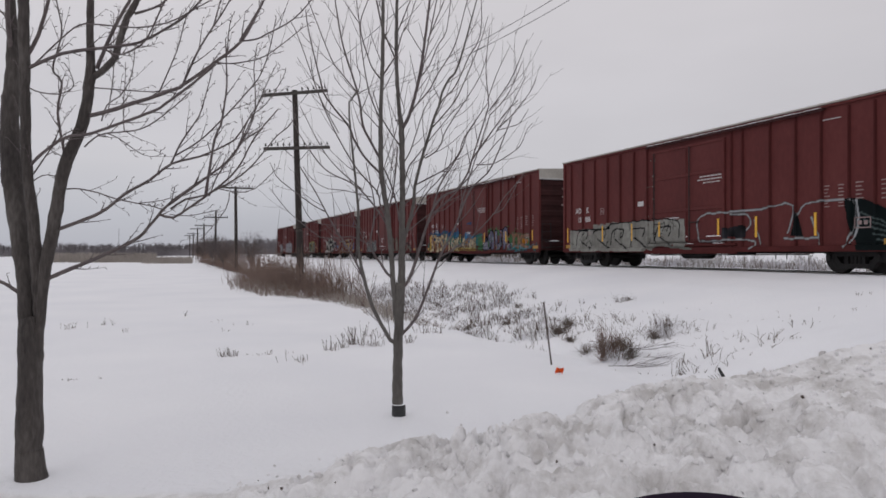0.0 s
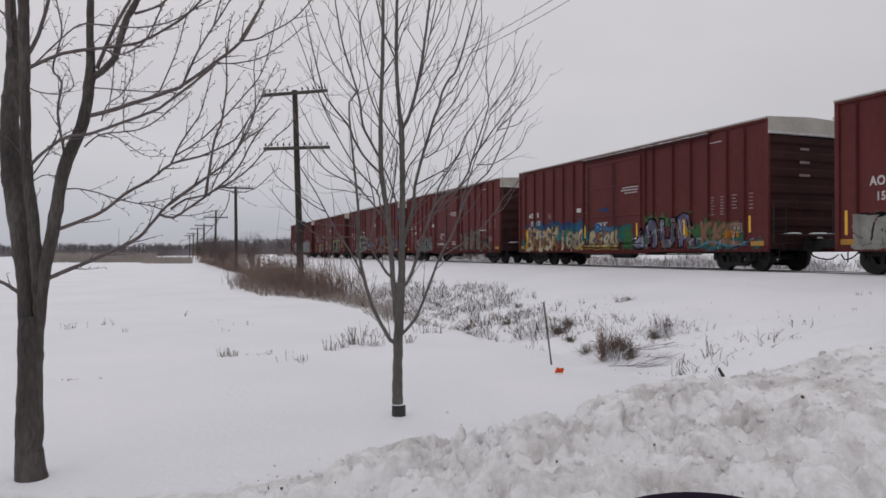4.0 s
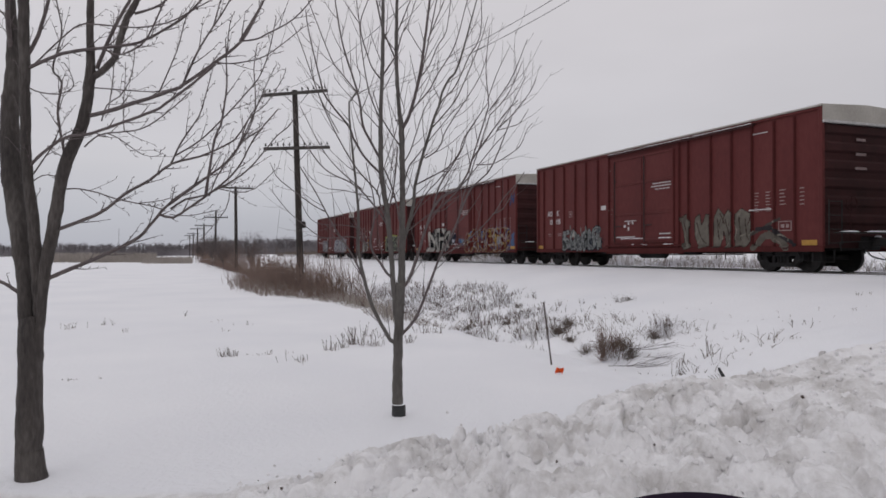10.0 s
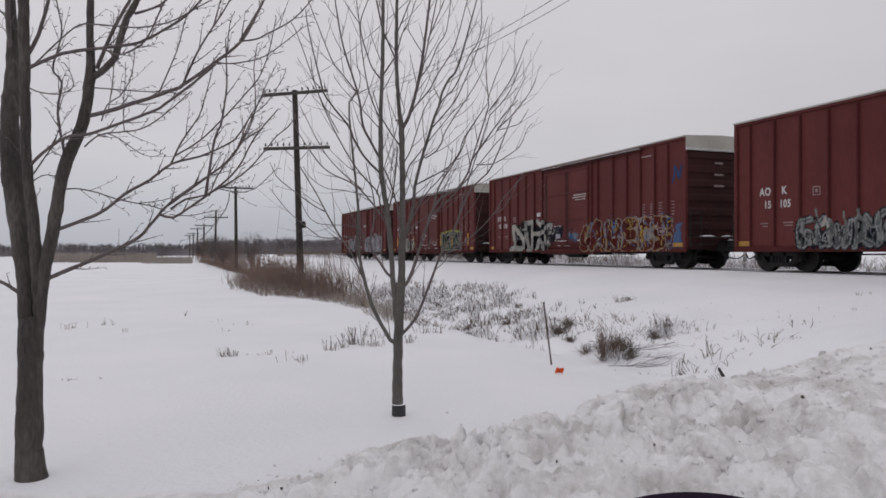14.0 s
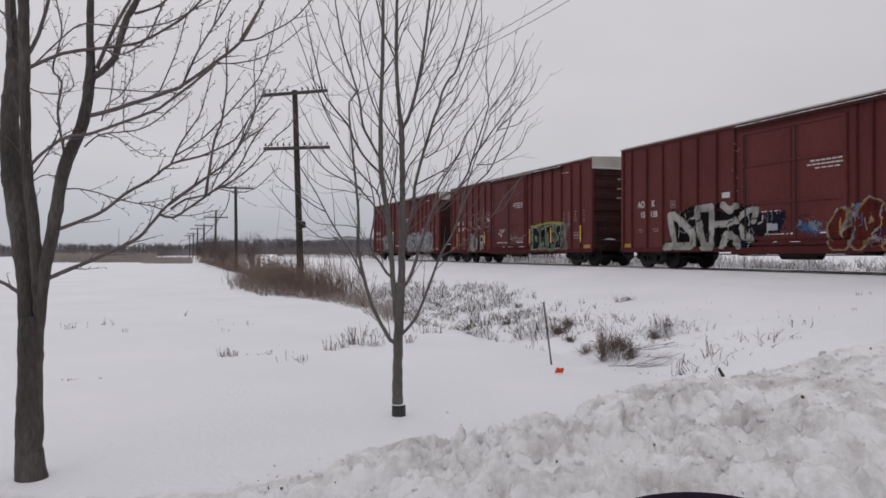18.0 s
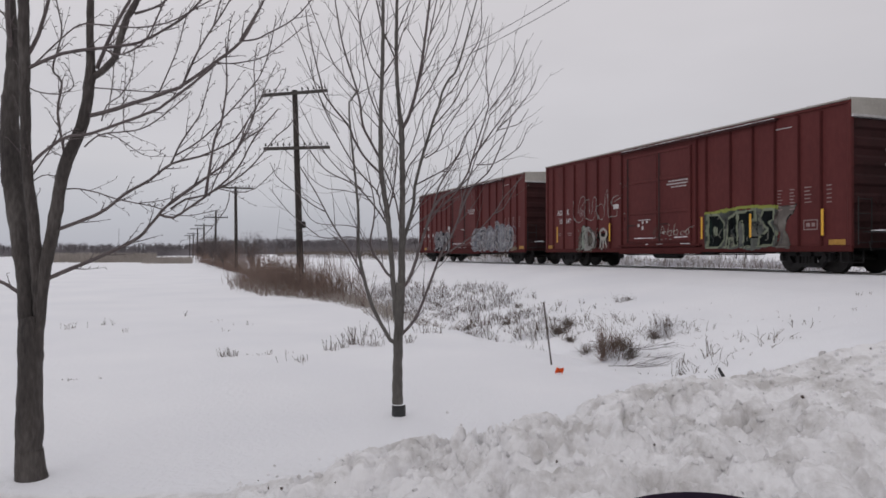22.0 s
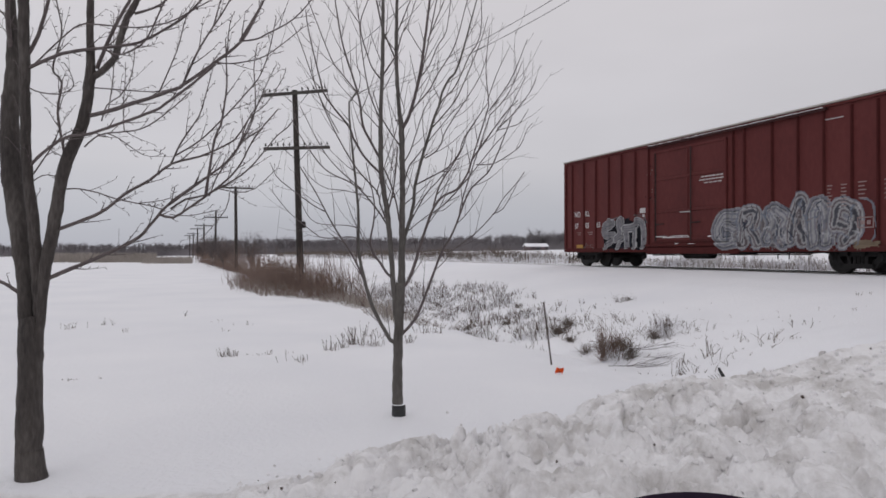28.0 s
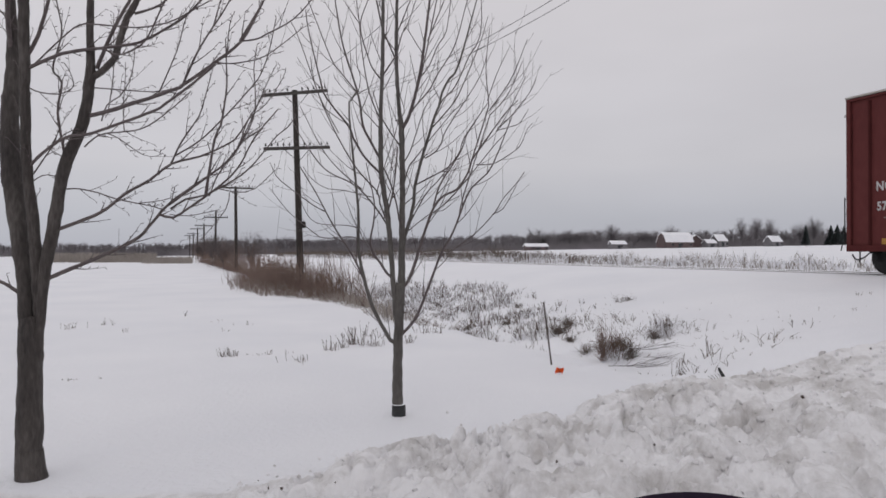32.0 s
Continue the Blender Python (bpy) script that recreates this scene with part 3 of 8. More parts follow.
    bm = bmesh.new()
    box(bm, 0.1, LONG - 0.1, -SHEET + 0.055, SHEET - 0.055, 0.93, 1.0)
    part("floor_frame", bm, BLACK, car)
    bm = bmesh.new()
    box(bm, -0.11, 0.11, -SHEET + 0.02, SHEET - 0.02, 0.66, 0.93, 0.02)
    first = part("crossbearer", bm, BLACK, car)
    first.matrix_basis = pose(4.6, 0, 0)
    for x in (6.3, 7.85, 9.4, 11.1):
        again(first, car, pose(x, 0, 0))
    bm = bmesh.new()
    rod(bm, (6.9, -0.75, 0.55), (8.2, -0.75, 0.55), 0.2, seg=16)
    rod(bm, (7.1, -0.75, 0.7), (7.1, -0.75, 0.95), 0.03, seg=6)
    rod(bm, (8.0, -0.75, 0.7), (8.0, -0.75, 0.95), 0.03, seg=6)
    part("air_tank", bm, BLACK, car, "sooty air tank under the floor")
    bm = bmesh.new()
    rod(bm, (9.0, -0.7, 0.62), (9.7, -0.7, 0.62), 0.15, 0.13, seg=14)
    box(bm, 9.7, 9.95, -0.85, -0.55, 0.5, 0.93, 0.02)
    part("brake_cylinder", bm, BLACK, car)
    bm = bmesh.new()
    rod(bm, (3.2, -0.45, 0.5), (12.5, -0.45, 0.56), 0.022, seg=6)
    rod(bm, (5.6, -1.2, 0.47), (12.5, -1.2, 0.5), 0.018, seg=6)
    for x in (6.1, 8.7, 11.35, 11.75):
        rod(bm, (x, -1.2, 0.36 if x > 11 else 0.47), (x, -1.2, 0.95), 0.016, seg=6)
    part("brake_rigging", bm, BLACK, car)
    for x, o in ((0, -1), (LONG, 1)):
        ladder(car, x + o * 0.12, -HALF + 0.33, 0.75, 1.95, "y", 4)
        ladder(car, x + o * 0.12, HALF - 0.33, 0.75, 1.95, "y", 4)
        bm = bmesh.new()
        box(bm, min(x + o * 0.1, x + o * 1.0), max(x + o * 0.1, x + o * 1.0), -0.10, 0.10, 0.72, 0.93, 0.03)
        box(bm, min(x + o * 0.75, x + o * 1.08), max(x + o * 0.75, x + o * 1.08), -0.18, 0.12, 0.69, 0.96, 0.05)
        part("coupler", bm, BLACK, car)
        snow_ledge(car, min(x + o * 0.3, x + o * 1.02), max(x + o * 0.3, x + o * 1.02), -0.10, 0.08, 0.962, 31 + o, 0.8, 0.05)
        vs, fs = [], []
        line = smooth_line([(x + o * 0.2, -0.35, 0.7), (x + o * 0.45, -0.35, 0.45), (x + o * 0.85, -0.2, 0.36), (x + o * 1.06, -0.1, 0.5)], 0.08)
        tube(vs, fs, line, [0.02] * len(line), 6)
        mesh_part("air_hose", vs, fs, BLACK, car)
        bm = bmesh.new()
        rod(bm, (x + o * 0.3, -1.35, 0.82), (x + o * 0.3, 0.1, 0.86), 0.014, seg=6)
        rod(bm, (x + o * 0.3, -1.35, 0.82), (x + o * 0.36, -1.35, 0.6), 0.014, seg=6)
        part("uncoupling_lever", bm, BLACK, car)
        bm = bmesh.new()
        for yy in (-HALF + 0.05, -HALF + 0.45):
            rod(bm, (x - o * 0.35 if yy < -1.4 else x - o * 0.02, yy if yy > -1.4 else -SHEET - 0.01, SILL), (x - o * 0.35 if yy < -1.4 else x - o * 0.02, yy, 0.30), 0.014, seg=6)
        rod(bm, (x - o * 0.35, -HALF + 0.05, 0.30), (x - o * 0.02, -HALF + 0.45, 0.30), 0.014, seg=6)
        part("stirrup_step", bm, BLACK, car)
        bm = bmesh.new()
        box(bm, min(x + o * 0.13, x + o * 0.45), max(x + o * 0.13, x + o * 0.45), -1.35, 1.35, 1.06, 1.09)
        part("crossover_step", bm, BLACK, car)
        snow_ledge(car, min(x + o * 0.15, x + o * 0.43), max(x + o * 0.15, x + o * 0.43), -1.2, -0.75, 1.091, 41 + o, 1, 0.035)
        snow_ledge(car, min(x + o * 0.15, x + o * 0.43), max(x + o * 0.15, x + o * 0.43), -0.3, 0.6, 1.091, 45 + o, 1, 0.05)
    bm = bmesh.new()
    rod(bm, (LONG + 0.15, -0.75, 1.85), (LONG + 0.17, -0.75, 1.85), 0.05, seg=12)
    for k in range(16):
        g, h = 2 * math.pi * k / 16, 2 * math.pi * (k + 1) / 16
        rod(bm, (LONG + 0.17, -0.75 + 0.2 * math.cos(g), 1.85 + 0.2 * math.sin(g)), (LONG + 0.17, -0.75 + 0.2 * math.cos(h), 1.85 + 0.2 * math.sin(h)), 0.014, seg=5)
    for k in range(4):
        g = math.pi * k / 2
        rod(bm, (LONG + 0.16, -0.75, 1.85), (LONG + 0.17, -0.75 + 0.2 * math.cos(g), 1.85 + 0.2 * math.sin(g)), 0.01, seg=5)
    rod(bm, (LONG + 0.14, -0.75, 1.7), (LONG + 0.14, -0.75, 0.75), 0.015, seg=6)
    part("brake_wheel", bm, RED_END, car, "dark red brake wheel on the end wall")
    for z, w in ((3.55, 0.34), (3.16, 0.38), (2.78, 0.42)):
        bm = bmesh.new()
        box(bm, LONG + 0.005, LONG + 0.012, -0.2 - w / 2, -0.2 + w / 2, z, z + 0.07)
        part("end_stencil", bm, FADED, car)
    # trucks
    frame_mesh = wheel_mesh = None
    for tx in TRUCKS:
        bm = bmesh.new()
        box(bm, -0.2, 0.2, -1.05, 1.05, 0.42, 0.66, 0.03)
        rod(bm, (0, 0, 0.6), (0, 0, 0.75), 0.2, seg=14)
        truck = part("truck", bm, BLACK, car, "sooty cast steel truck")
        truck.matrix_basis = pose(tx, 0, 0)
        for y, rz in ((-1.05, 0), (1.05, 180)):
            if frame_mesh is None:
                frame_mesh = part("side_frame", side_frame_mesh(), BLACK, truck)
                frame_mesh.matrix_basis = pose(0, y, 0)
            else:
                again(frame_mesh, truck, pose(0, y, 0, 0, 0, rz))
        for x in (-0.72, 0.72):
            if wheel_mesh is None:
                wheel_mesh = part("wheelset", wheelset_mesh(), WHEEL, truck)
                wheel_mesh.matrix_basis = pose(x, 0, WHEEL_R)
            else:
                again(wheel_mesh, truck, pose(x, 0, WHEEL_R))
    # shared markings: data blocks and sill ends
    bars([(0.98, 1.38, 0.28, 0.026), (1.05, 1.30, 0.2, 0.026)], car, "weight_stencil", FADED)
    bars([(1.80, 1.38, 0.36, 0.026), (1.86, 1.30, 0.28, 0.026)], car, "weight_stencil", FADED)
    bars([(8.6 + 0.17 * k, 2.98, 0.13, 0.04) for k in range(6)] + [(8.5 + 0.15 * k, 2.88, 0.12, 0.04) for k in range(8)] + [(8.75 + 0.2 * k, 2.78, 0.15, 0.035) for k in range(4)], car, "door_notice").matrix_basis = pose(0, -0.045, 0)
    sill_mark(car, LONG - 0.72)
    return car


PLACE = pose(0, 0, 0, 0, 0, -90 + 20.82)


def car_pose(s):
    """Pose of a car whose rear end stands at s."""
    p = at(s, CENTRE, RAIL)
    return Matrix.Translation(p) @ PLACE


# how far the rear of the last car stands along the line, second by second
REAR = ((0, 116.55), (3, 106.3), (6, 96.15), (9, 86.4), (11, 79.95), (13, 73.68), (14.5, 69.1), (16.5, 63.05), (18, 58.55), (20, 52.65),
        (21.5, 48.2), (23, 43.55), (25, 37.15), (27.5, 28.95), (29, 23.85), (30.5, 18.65), (32, 13.35))
AHEAD = (89.2, 71.3, 53.4, 35.5, 17.77, 0.0)


def rear_at(t):
    """The same by a smooth curve through those places."""
    ts, ss = [r[0] for r in REAR], [r[1] for r in REAR]
    i = min(max(sum(1 for q in ts if q <= t) - 1, 0), len(ts) - 2)

    def slope(k):
        a, b = max(k - 1, 0), min(k + 1, len(ts) - 1)
        return (ss[b] - ss[a]) / (ts[b] - ts[a])
    h = ts[i + 1] - ts[i]
    u = (t - ts[i]) / h
    return ((1 + 2 * u) * (1 - u) ** 2 * ss[i] + u * (1 - u) ** 2 * h * slope(i) + u * u * (3 - 2 * u) * ss[i + 1] + u * u * (u - 1) * h * slope(i + 1))


CARS = [build_car()]
for k in range(5):
    CARS.append(copy_thing(CARS[0], car_pose(rear_at(0) - AHEAD[k + 1])))
CARS[0].matrix_basis = car_pose(rear_at(0) - AHEAD[0])


# ---- paint and markings on the car sides ----
def relief(x, z):
    """How far the side stands out at x, z."""
    d = np.full(np.broadcast(x, z).shape, SHEET)
    for p in POSTS:
        g = np.clip((0.08 - np.abs(x - p)) / 0.035, 0, 1)
        d = np.maximum(d, SHEET + 0.068 * g)
    inside = (x > DOOR[0] - 0.02) & (x < DOOR[1] + 0.02) & (z > SILL + 0.27)
    d = np.where(inside, np.maximum(d, SHEET + 0.047), d)
    for q in (DOOR[0] + 0.06, 7.92, DOOR[1] - 0.06):
        d = np.where(inside & (np.abs(x - q) < 0.08), SHEET + 0.077, d)
    for q in (1.02, 1.98):
        d = np.where(inside & (np.abs(z - q) < 0.075), SHEET + 0.077, d)
    d = np.where((x > 5.66) & (x < 10.24) & (np.abs(z - SILL - 0.19) < 0.06), SHEET + 0.102, d)
    return np.where(z < SILL + 0.13, np.maximum(d, HALF), d) + 0.005


def reflector(car, xs, z0=1.0, z1=1.62):
    """Upright strips, each on the post, sheet or door that it is stuck to."""
    bm = bmesh.new()
    box(bm, -0.04, 0.04, -0.006, 0, z0, z1)
    first = None
    for x in xs:
        m = pose(x, -float(np.max(relief(np.linspace(x - 0.04, x + 0.04, 5), np.full(5, 1.3)))) - 0.004, 0)
        if first is None:
            first = part("reflector", bm, YELLOW, car, "yellow reflective strip")
            first.matrix_basis = m
        else:
            again(first, car, m)


class Canvas:
    """A patch of the car side, painted stroke by stroke."""

    def __init__(self, x0, x1, z0, z1, seed, step=0.026):
        self.x = np.unique(np.round(np.append(np.arange(x0, x1 + step, step), [p + o for p in POSTS for o in (-0.09, 0.09) if x0 < p + o < x1]), 3))
        self.z = np.arange(z0, z1 + step, step)
        self.X, self.Z = np.meshgrid(self.x, self.z)
        self.rgb = np.zeros((*self.X.shape, 3))
        self.on = np.zeros(self.X.shape, bool)
        self.seed = seed
        self.jx = 0.03 * vnoise(self.X, self.Z, 0.25, seed)
        self.jz = 0.03 * vnoise(self.X, self.Z, 0.25, seed + 1)

    def lay(self, mask, colour, colour2=None, grain=0.5):
        if colour2 is None:
            self.rgb[mask] = colour
        else:
            k = step01(vnoise(self.X, self.Z, grain, self.seed + 7), -0.4, 0.4)[..., None]
            mixed = np.array(colour) * (1 - k) + np.array(colour2) * k
            self.rgb[mask] = mixed[mask]
        self.on |= mask

    def cloud(self, x0, x1, z0, z1, colour, colour2=None, rag=0.15, grain=0.5):
        e = rag * (vnoise(self.X, self.Z, 0.45, self.seed + 3) + 0.5 * vnoise(self.X, self.Z, 0.17, self.seed + 4))
        d = np.minimum(np.minimum(self.X - x0, x1 - self.X), np.minimum(self.Z - z0, z1 - self.Z))
        grit = np.random.RandomState(self.seed).uniform(-1, 1, self.X.shape)
        self.lay(d + e + (0.35 if rag < 0.1 else 1.1) * rag * grit > 0, colour, colour2, grain)

    def near(self, pts, cut=(slice(None), slice(None))):
        X, Z = self.X[cut] + self.jx[cut], self.Z[cut] + self.jz[cut]
        best = np.full(X.shape, 9.0)
        for (ax, az), (bx, bz) in zip(pts, pts[1:]):
            ux, uz = bx - ax, bz - az
            t = np.clip(((X - ax) * ux + (Z - az) * uz) / (ux * ux + uz * uz + 1e-9), 0, 1)
            best = np.minimum(best, np.hypot(X - ax - t * ux, Z - az - t * uz))
        return best

    def bend(self, pts):
        """The same line, rounded where it has several turns."""
        if len(pts) < 4:
            return pts
        return [(p.x, p.y) for p in smooth_line([(x, z, 0) for x, z in pts], 0.12)]

    def stroke(self, pts, width, colour, colour2=None):
        pts = self.bend(pts)
        if colour2 is not None:
            self.lay(self.near(pts) < width, colour, colour2, 0.3)
            return
        e = width + 0.06
        i0, i1 = np.searchsorted(self.x, (min(p[0] for p in pts) - e, max(p[0] for p in pts) + e))
        j0, j1 = np.searchsorted(self.z, (min(p[1] for p in pts) - e, max(p[1] for p in pts) + e))
        if i1 <= i0 or j1 <= j0:
            return
        cut = (slice(j0, j1), slice(i0, i1))
        mask = self.near(pts, cut) < width
        self.rgb[cut][mask] = colour
        self.on[cut] |= mask

    def glyph(self, shape, x, z, w, h, fat, fill, rim=None, fill2=None, shine=None, slant=0.0):
        d = np.full(self.X.shape, 9.0)
        for line in shape:
            d = np.minimum(d, self.near(self.bend([(x + w * (a + slant * b), z + h * b) for a, b in line])))
        if rim is not None:
            self.lay(d < fat + 0.038, rim)
        self.lay(d < fat, fill, fill2, 0.35)
        if shine is not None:
            self.lay((d < fat - 0.03) & (d > fat - 0.065), shine)

    def poly(self, pts, colour, colour2=None, rim=None, edge=0.035):
        """A filled shape, with a line of the colour rim along its edge."""
        X, Z = self.X + self.jx, self.Z + self.jz
        inside = np.zeros(X.shape, bool)
        for (ax, az), (bx, bz) in zip(pts, pts[1:] + pts[:1]):
            if az != bz:
                inside ^= ((Z < az) != (Z < bz)) & (X < ax + (Z - az) * (bx - ax) / (bz - az))
        self.lay(inside, colour, colour2, 0.35)
        if rim is not None:
            self.lay(self.near(pts + pts[:1]) < edge, rim)

    def bands(self, shape, x, z, w, h, rings):
        """A letter of nested lines: rings of half width and colour, the widest first."""
        d = np.full(self.X.shape, 9.0)
        for line in shape:
            d = np.minimum(d, self.near(self.bend([(x + w * a, z + h * b) for a, b in line])))
        for width, colour in rings:
            self.lay(d < width, colour)

    def scribble(self, x0, x1, z0, z1, count, colours, width=0.02, long=0.3):
        """Short crossing strokes within the paint."""
        r = random.Random(self.seed)
        keep = self.on.copy()
        for k in range(count):
            x, z, a = r.uniform(x0, x1), r.uniform(z0, z1), r.choice((0.2, 1.2, 1.5, 1.9, 2.6)) + r.gauss(0, 0.2)
            q = (x + long * r.random() * math.cos(a), z + long * math.sin(a))
            m = (0.5 * (x + q[0]) + r.gauss(0, 0.05), 0.5 * (z + q[1]) + r.gauss(0, 0.05))
            self.stroke([(x, z), m, q], width * r.uniform(0.7, 1.3), colours[k % len(colours)])
        self.on = keep

    def put(self, car, label):
        idx = -np.ones(self.on.shape, int)
        cell = self.on[:-1, :-1] & self.on[1:, :-1] & self.on[:-1, 1:] & self.on[1:, 1:]
        need = np.zeros(self.on.shape, bool)
        for a, b in ((0, 0), (1, 0), (0, 1), (1, 1)):
            need[a:a + cell.shape[0], b:b + cell.shape[1]] |= cell
        idx[need] = np.arange(need.sum())
        co = np.stack([self.X[need], -relief(self.X, self.Z)[need], self.Z[need]], -1)
        j, i = np.nonzero(cell)
        quads = np.stack([idx[j, i], idx[j, i + 1], idx[j + 1, i + 1], idx[j + 1, i]], -1)
        me = bpy.data.meshes.new("graffiti")
        me.from_pydata(co.tolist(), [], quads.tolist())
        a = me.attributes.new("paint", "FLOAT_COLOR", "POINT")
        a.data.foreach_set("color", np.concatenate([self.rgb[need], np.ones((need.sum(), 1))], 1).ravel())
        me.materials.append(PAINT)
        ob = new("graffiti", me)
        ob.parent = car
        ob["label"] = label


# letter-like strokes in a unit square
G_O = [[(.5, 1), (.1, .8), (.05, .3), (.4, 0), (.85, .15), (.95, .7), (.5, 1)]]
G_D = [[(.1, 0), (.1, 1), (.7, .85), (.95, .4), (.6, .05), (.1, 0)]]
G_S = [[(.9, .9), (.4, 1), (.1, .75), (.5, .5), (.9, .28), (.6, 0), (.08, .1)]]
G_B = [[(.1, 0), (.1, 1), (.7, .9), (.75, .62), (.2, .52), (.9, .4), (.85, .05), (.1, 0)]]
G_R = [[(.1, 0), (.1, 1), (.75, .92), (.8, .6), (.2, .5), (.9, 0)]]
G_U = [[(.1, 1), (.12, .2), (.5, 0), (.88, .2), (.9, 1)]]
G_K = [[(.1, 0), (.1, 1)], [(.9, 1), (.2, .5), (.95, 0)]]
G_E = [[(.9, 1), (.1, .95), (.1, .05), (.95, 0)], [(.1, .5), (.7, .55)]]
G_I = [[(.5, 0), (.5, 1)]]

G_V = [[(.1, 0), (.2, .9), (.6, .6), (.35, .3), (.9, .1)], [(.6, 1), (.9, .7)]]
G_W = [[(.9, .95), (.2, .8), (.15, .2), (.6, .05), (.9, .4), (.5, .55)]]
G_X = [[(.1, .9), (.3, .1), (.5, .7), (.7, .1), (.9, 1)], [(.2, .5), (.8, .6)]]
G_Y = [[(.15, 0), (.1, .9), (.8, 1), (.5, .55), (.95, .3), (.8, 0)], [(.4, .2), (.6, .35)]]
G_Z = [[(.5, 0), (.15, .5), (.5, 1), (.85, .6), (.6, .3)], [(.05, .1), (.95, .05)]]

GREY, PALE, SILVER = (0.29, 0.285, 0.262), (0.52, 0.50, 0.46), (0.42, 0.44, 0.46)
INK, NAVY, TEAL = (0.005, 0.005, 0.007), (0.010, 0.012, 0.030), (0.02, 0.16, 0.17)
BLUE, SKYBLUE, GREEN = (0.035, 0.075, 0.18), (0.05, 0.2, 0.4), (0.06, 0.16, 0.07)
CREAM, GOLD, RUSTY = (0.58, 0.50, 0.34), (0.55, 0.38, 0.08), (0.28, 0.13, 0.06)


def word(c, shapes, x, z, w, h, fat, fill, rim=None, fill2=None, shine=None, slant=0.0, gap=1.12, wave=0.0):
    for i, g in enumerate(shapes):
        c.glyph(g, x + i * w * gap, z + wave * math.sin(i * 2.1), w, h * (1 + 0.06 * math.cos(i * 1.7)), fat, fill, rim, fill2, shine, slant)


def paint_first(car):
    c = Canvas(0.3, 8.4, 0.6, 2.0, 11)
    c.cloud(0.45, 6.2, 0.6, 1.54, GREY, (0.36, 0.36, 0.33), 0.05)
    c.cloud(2.3, 7.9, 0.76, 1.72, GREY, (0.36, 0.36, 0.33), 0.05)
    for x in (1.0, 2.3, 3.5, 4.8, 6.3):
        c.stroke([(x, 0.85), (x + 0.15, 1.4), (x + 0.85, 1.42), (x + 0.75, 1.15)], 0.028, INK)
        c.stroke([(x + 0.3, 1.1), (x + 0.9, 0.8), (x + 1.15, 0.72)], 0.028, INK)
    c.stroke([(0.7, 1.5), (3.4, 1.5), (3.5, 1.66), (7.2, 1.7), (7.6, 1.1)], 0.03, INK)
    c.stroke([(5.6, 0.66), (6.6, 0.8), (8.2, 0.66)], 0.05, (0.2, 0.2, 0.18))
    c.scribble(0.7, 7.4, 0.65, 1.55, 60, (INK, (0.36, 0.36, 0.33), (0.15, 0.14, 0.13)), 0.016, 0.3)
    c.put(car, "silver-grey block graffiti with black outlines")
    c = Canvas(8.2, 14.4, 0.6, 2.0, 12)
    for w, col in ((0.05, (0.10, 0.08, 0.08)), (0.022, SILVER)):
        c.stroke([(8.6, 0.9), (8.5, 1.5), (8.9, 1.78), (10.9, 1.8), (12.1, 1.92), (12.3, 1.7), (12.1, 1.1)], w, col)
        c.stroke([(12.45, 1.55), (12.7, 1.86), (13.6, 1.9), (14.15, 1.86), (14.2, 1.3), (13.9, 0.7)], w, col)
        c.stroke([(10.0, 1.72), (10.6, 1.66), (10.75, 1.4), (10.5, 1.2)], w, col)
        c.stroke([(8.7, 0.9), (10.6, 0.95), (10.9, 0.8), (10.7, 0.68)], w, col)
        c.stroke([(10.9, 1.5), (11.1, 0.8)], w, col)
        c.stroke([(12.0, 0.95), (13.1, 0.95), (13.2, 0.8)], w, col)
        c.stroke([(12.9, 1.5), (13.1, 1.0)], w, col)
    c.cloud(9.6, 10.55, 1.0, 1.36, (0.010, 0.010, 0.012), (0.05, 0.05, 0.06), 0.03)
    c.lay((np.abs(c.X - 12.4) < 0.32 * (1.75 - c.Z)) & (c.Z < 1.7) & (c.Z > 1.0), (0.008, 0.011, 0.013))
    c.put(car, "grey outline graffiti with dark patches")
    c = Canvas(13.9, 15.6, 0.6, 1.95, 13)
    c.lay((c.Z < 1.95 - 0.42 * np.maximum(c.X - 14.25, 0) ** 1.3) & (c.X > 14.2 + 0.35 * (0.8 - c.Z)), (0.006, 0.011, 0.012))
    for k in range(5):
        c.stroke([(14.35 + 0.12 * k, 1.55 - 0.17 * k), (14.9 + 0.1 * k, 1.35 - 0.16 * k), (15.4, 1.02 - 0.09 * k)], 0.02, (0.09, 0.12, 0.12))
    c.stroke([(14.25, 1.85), (14.3, 1.2), (14.1, 0.8)], 0.03, SILVER)
    c.put(car, "dark green-black graffiti wedge")
    reflector(car, (0.3, 2.95, 4.95, 6.55, 9.45, 10.95, 13.02))


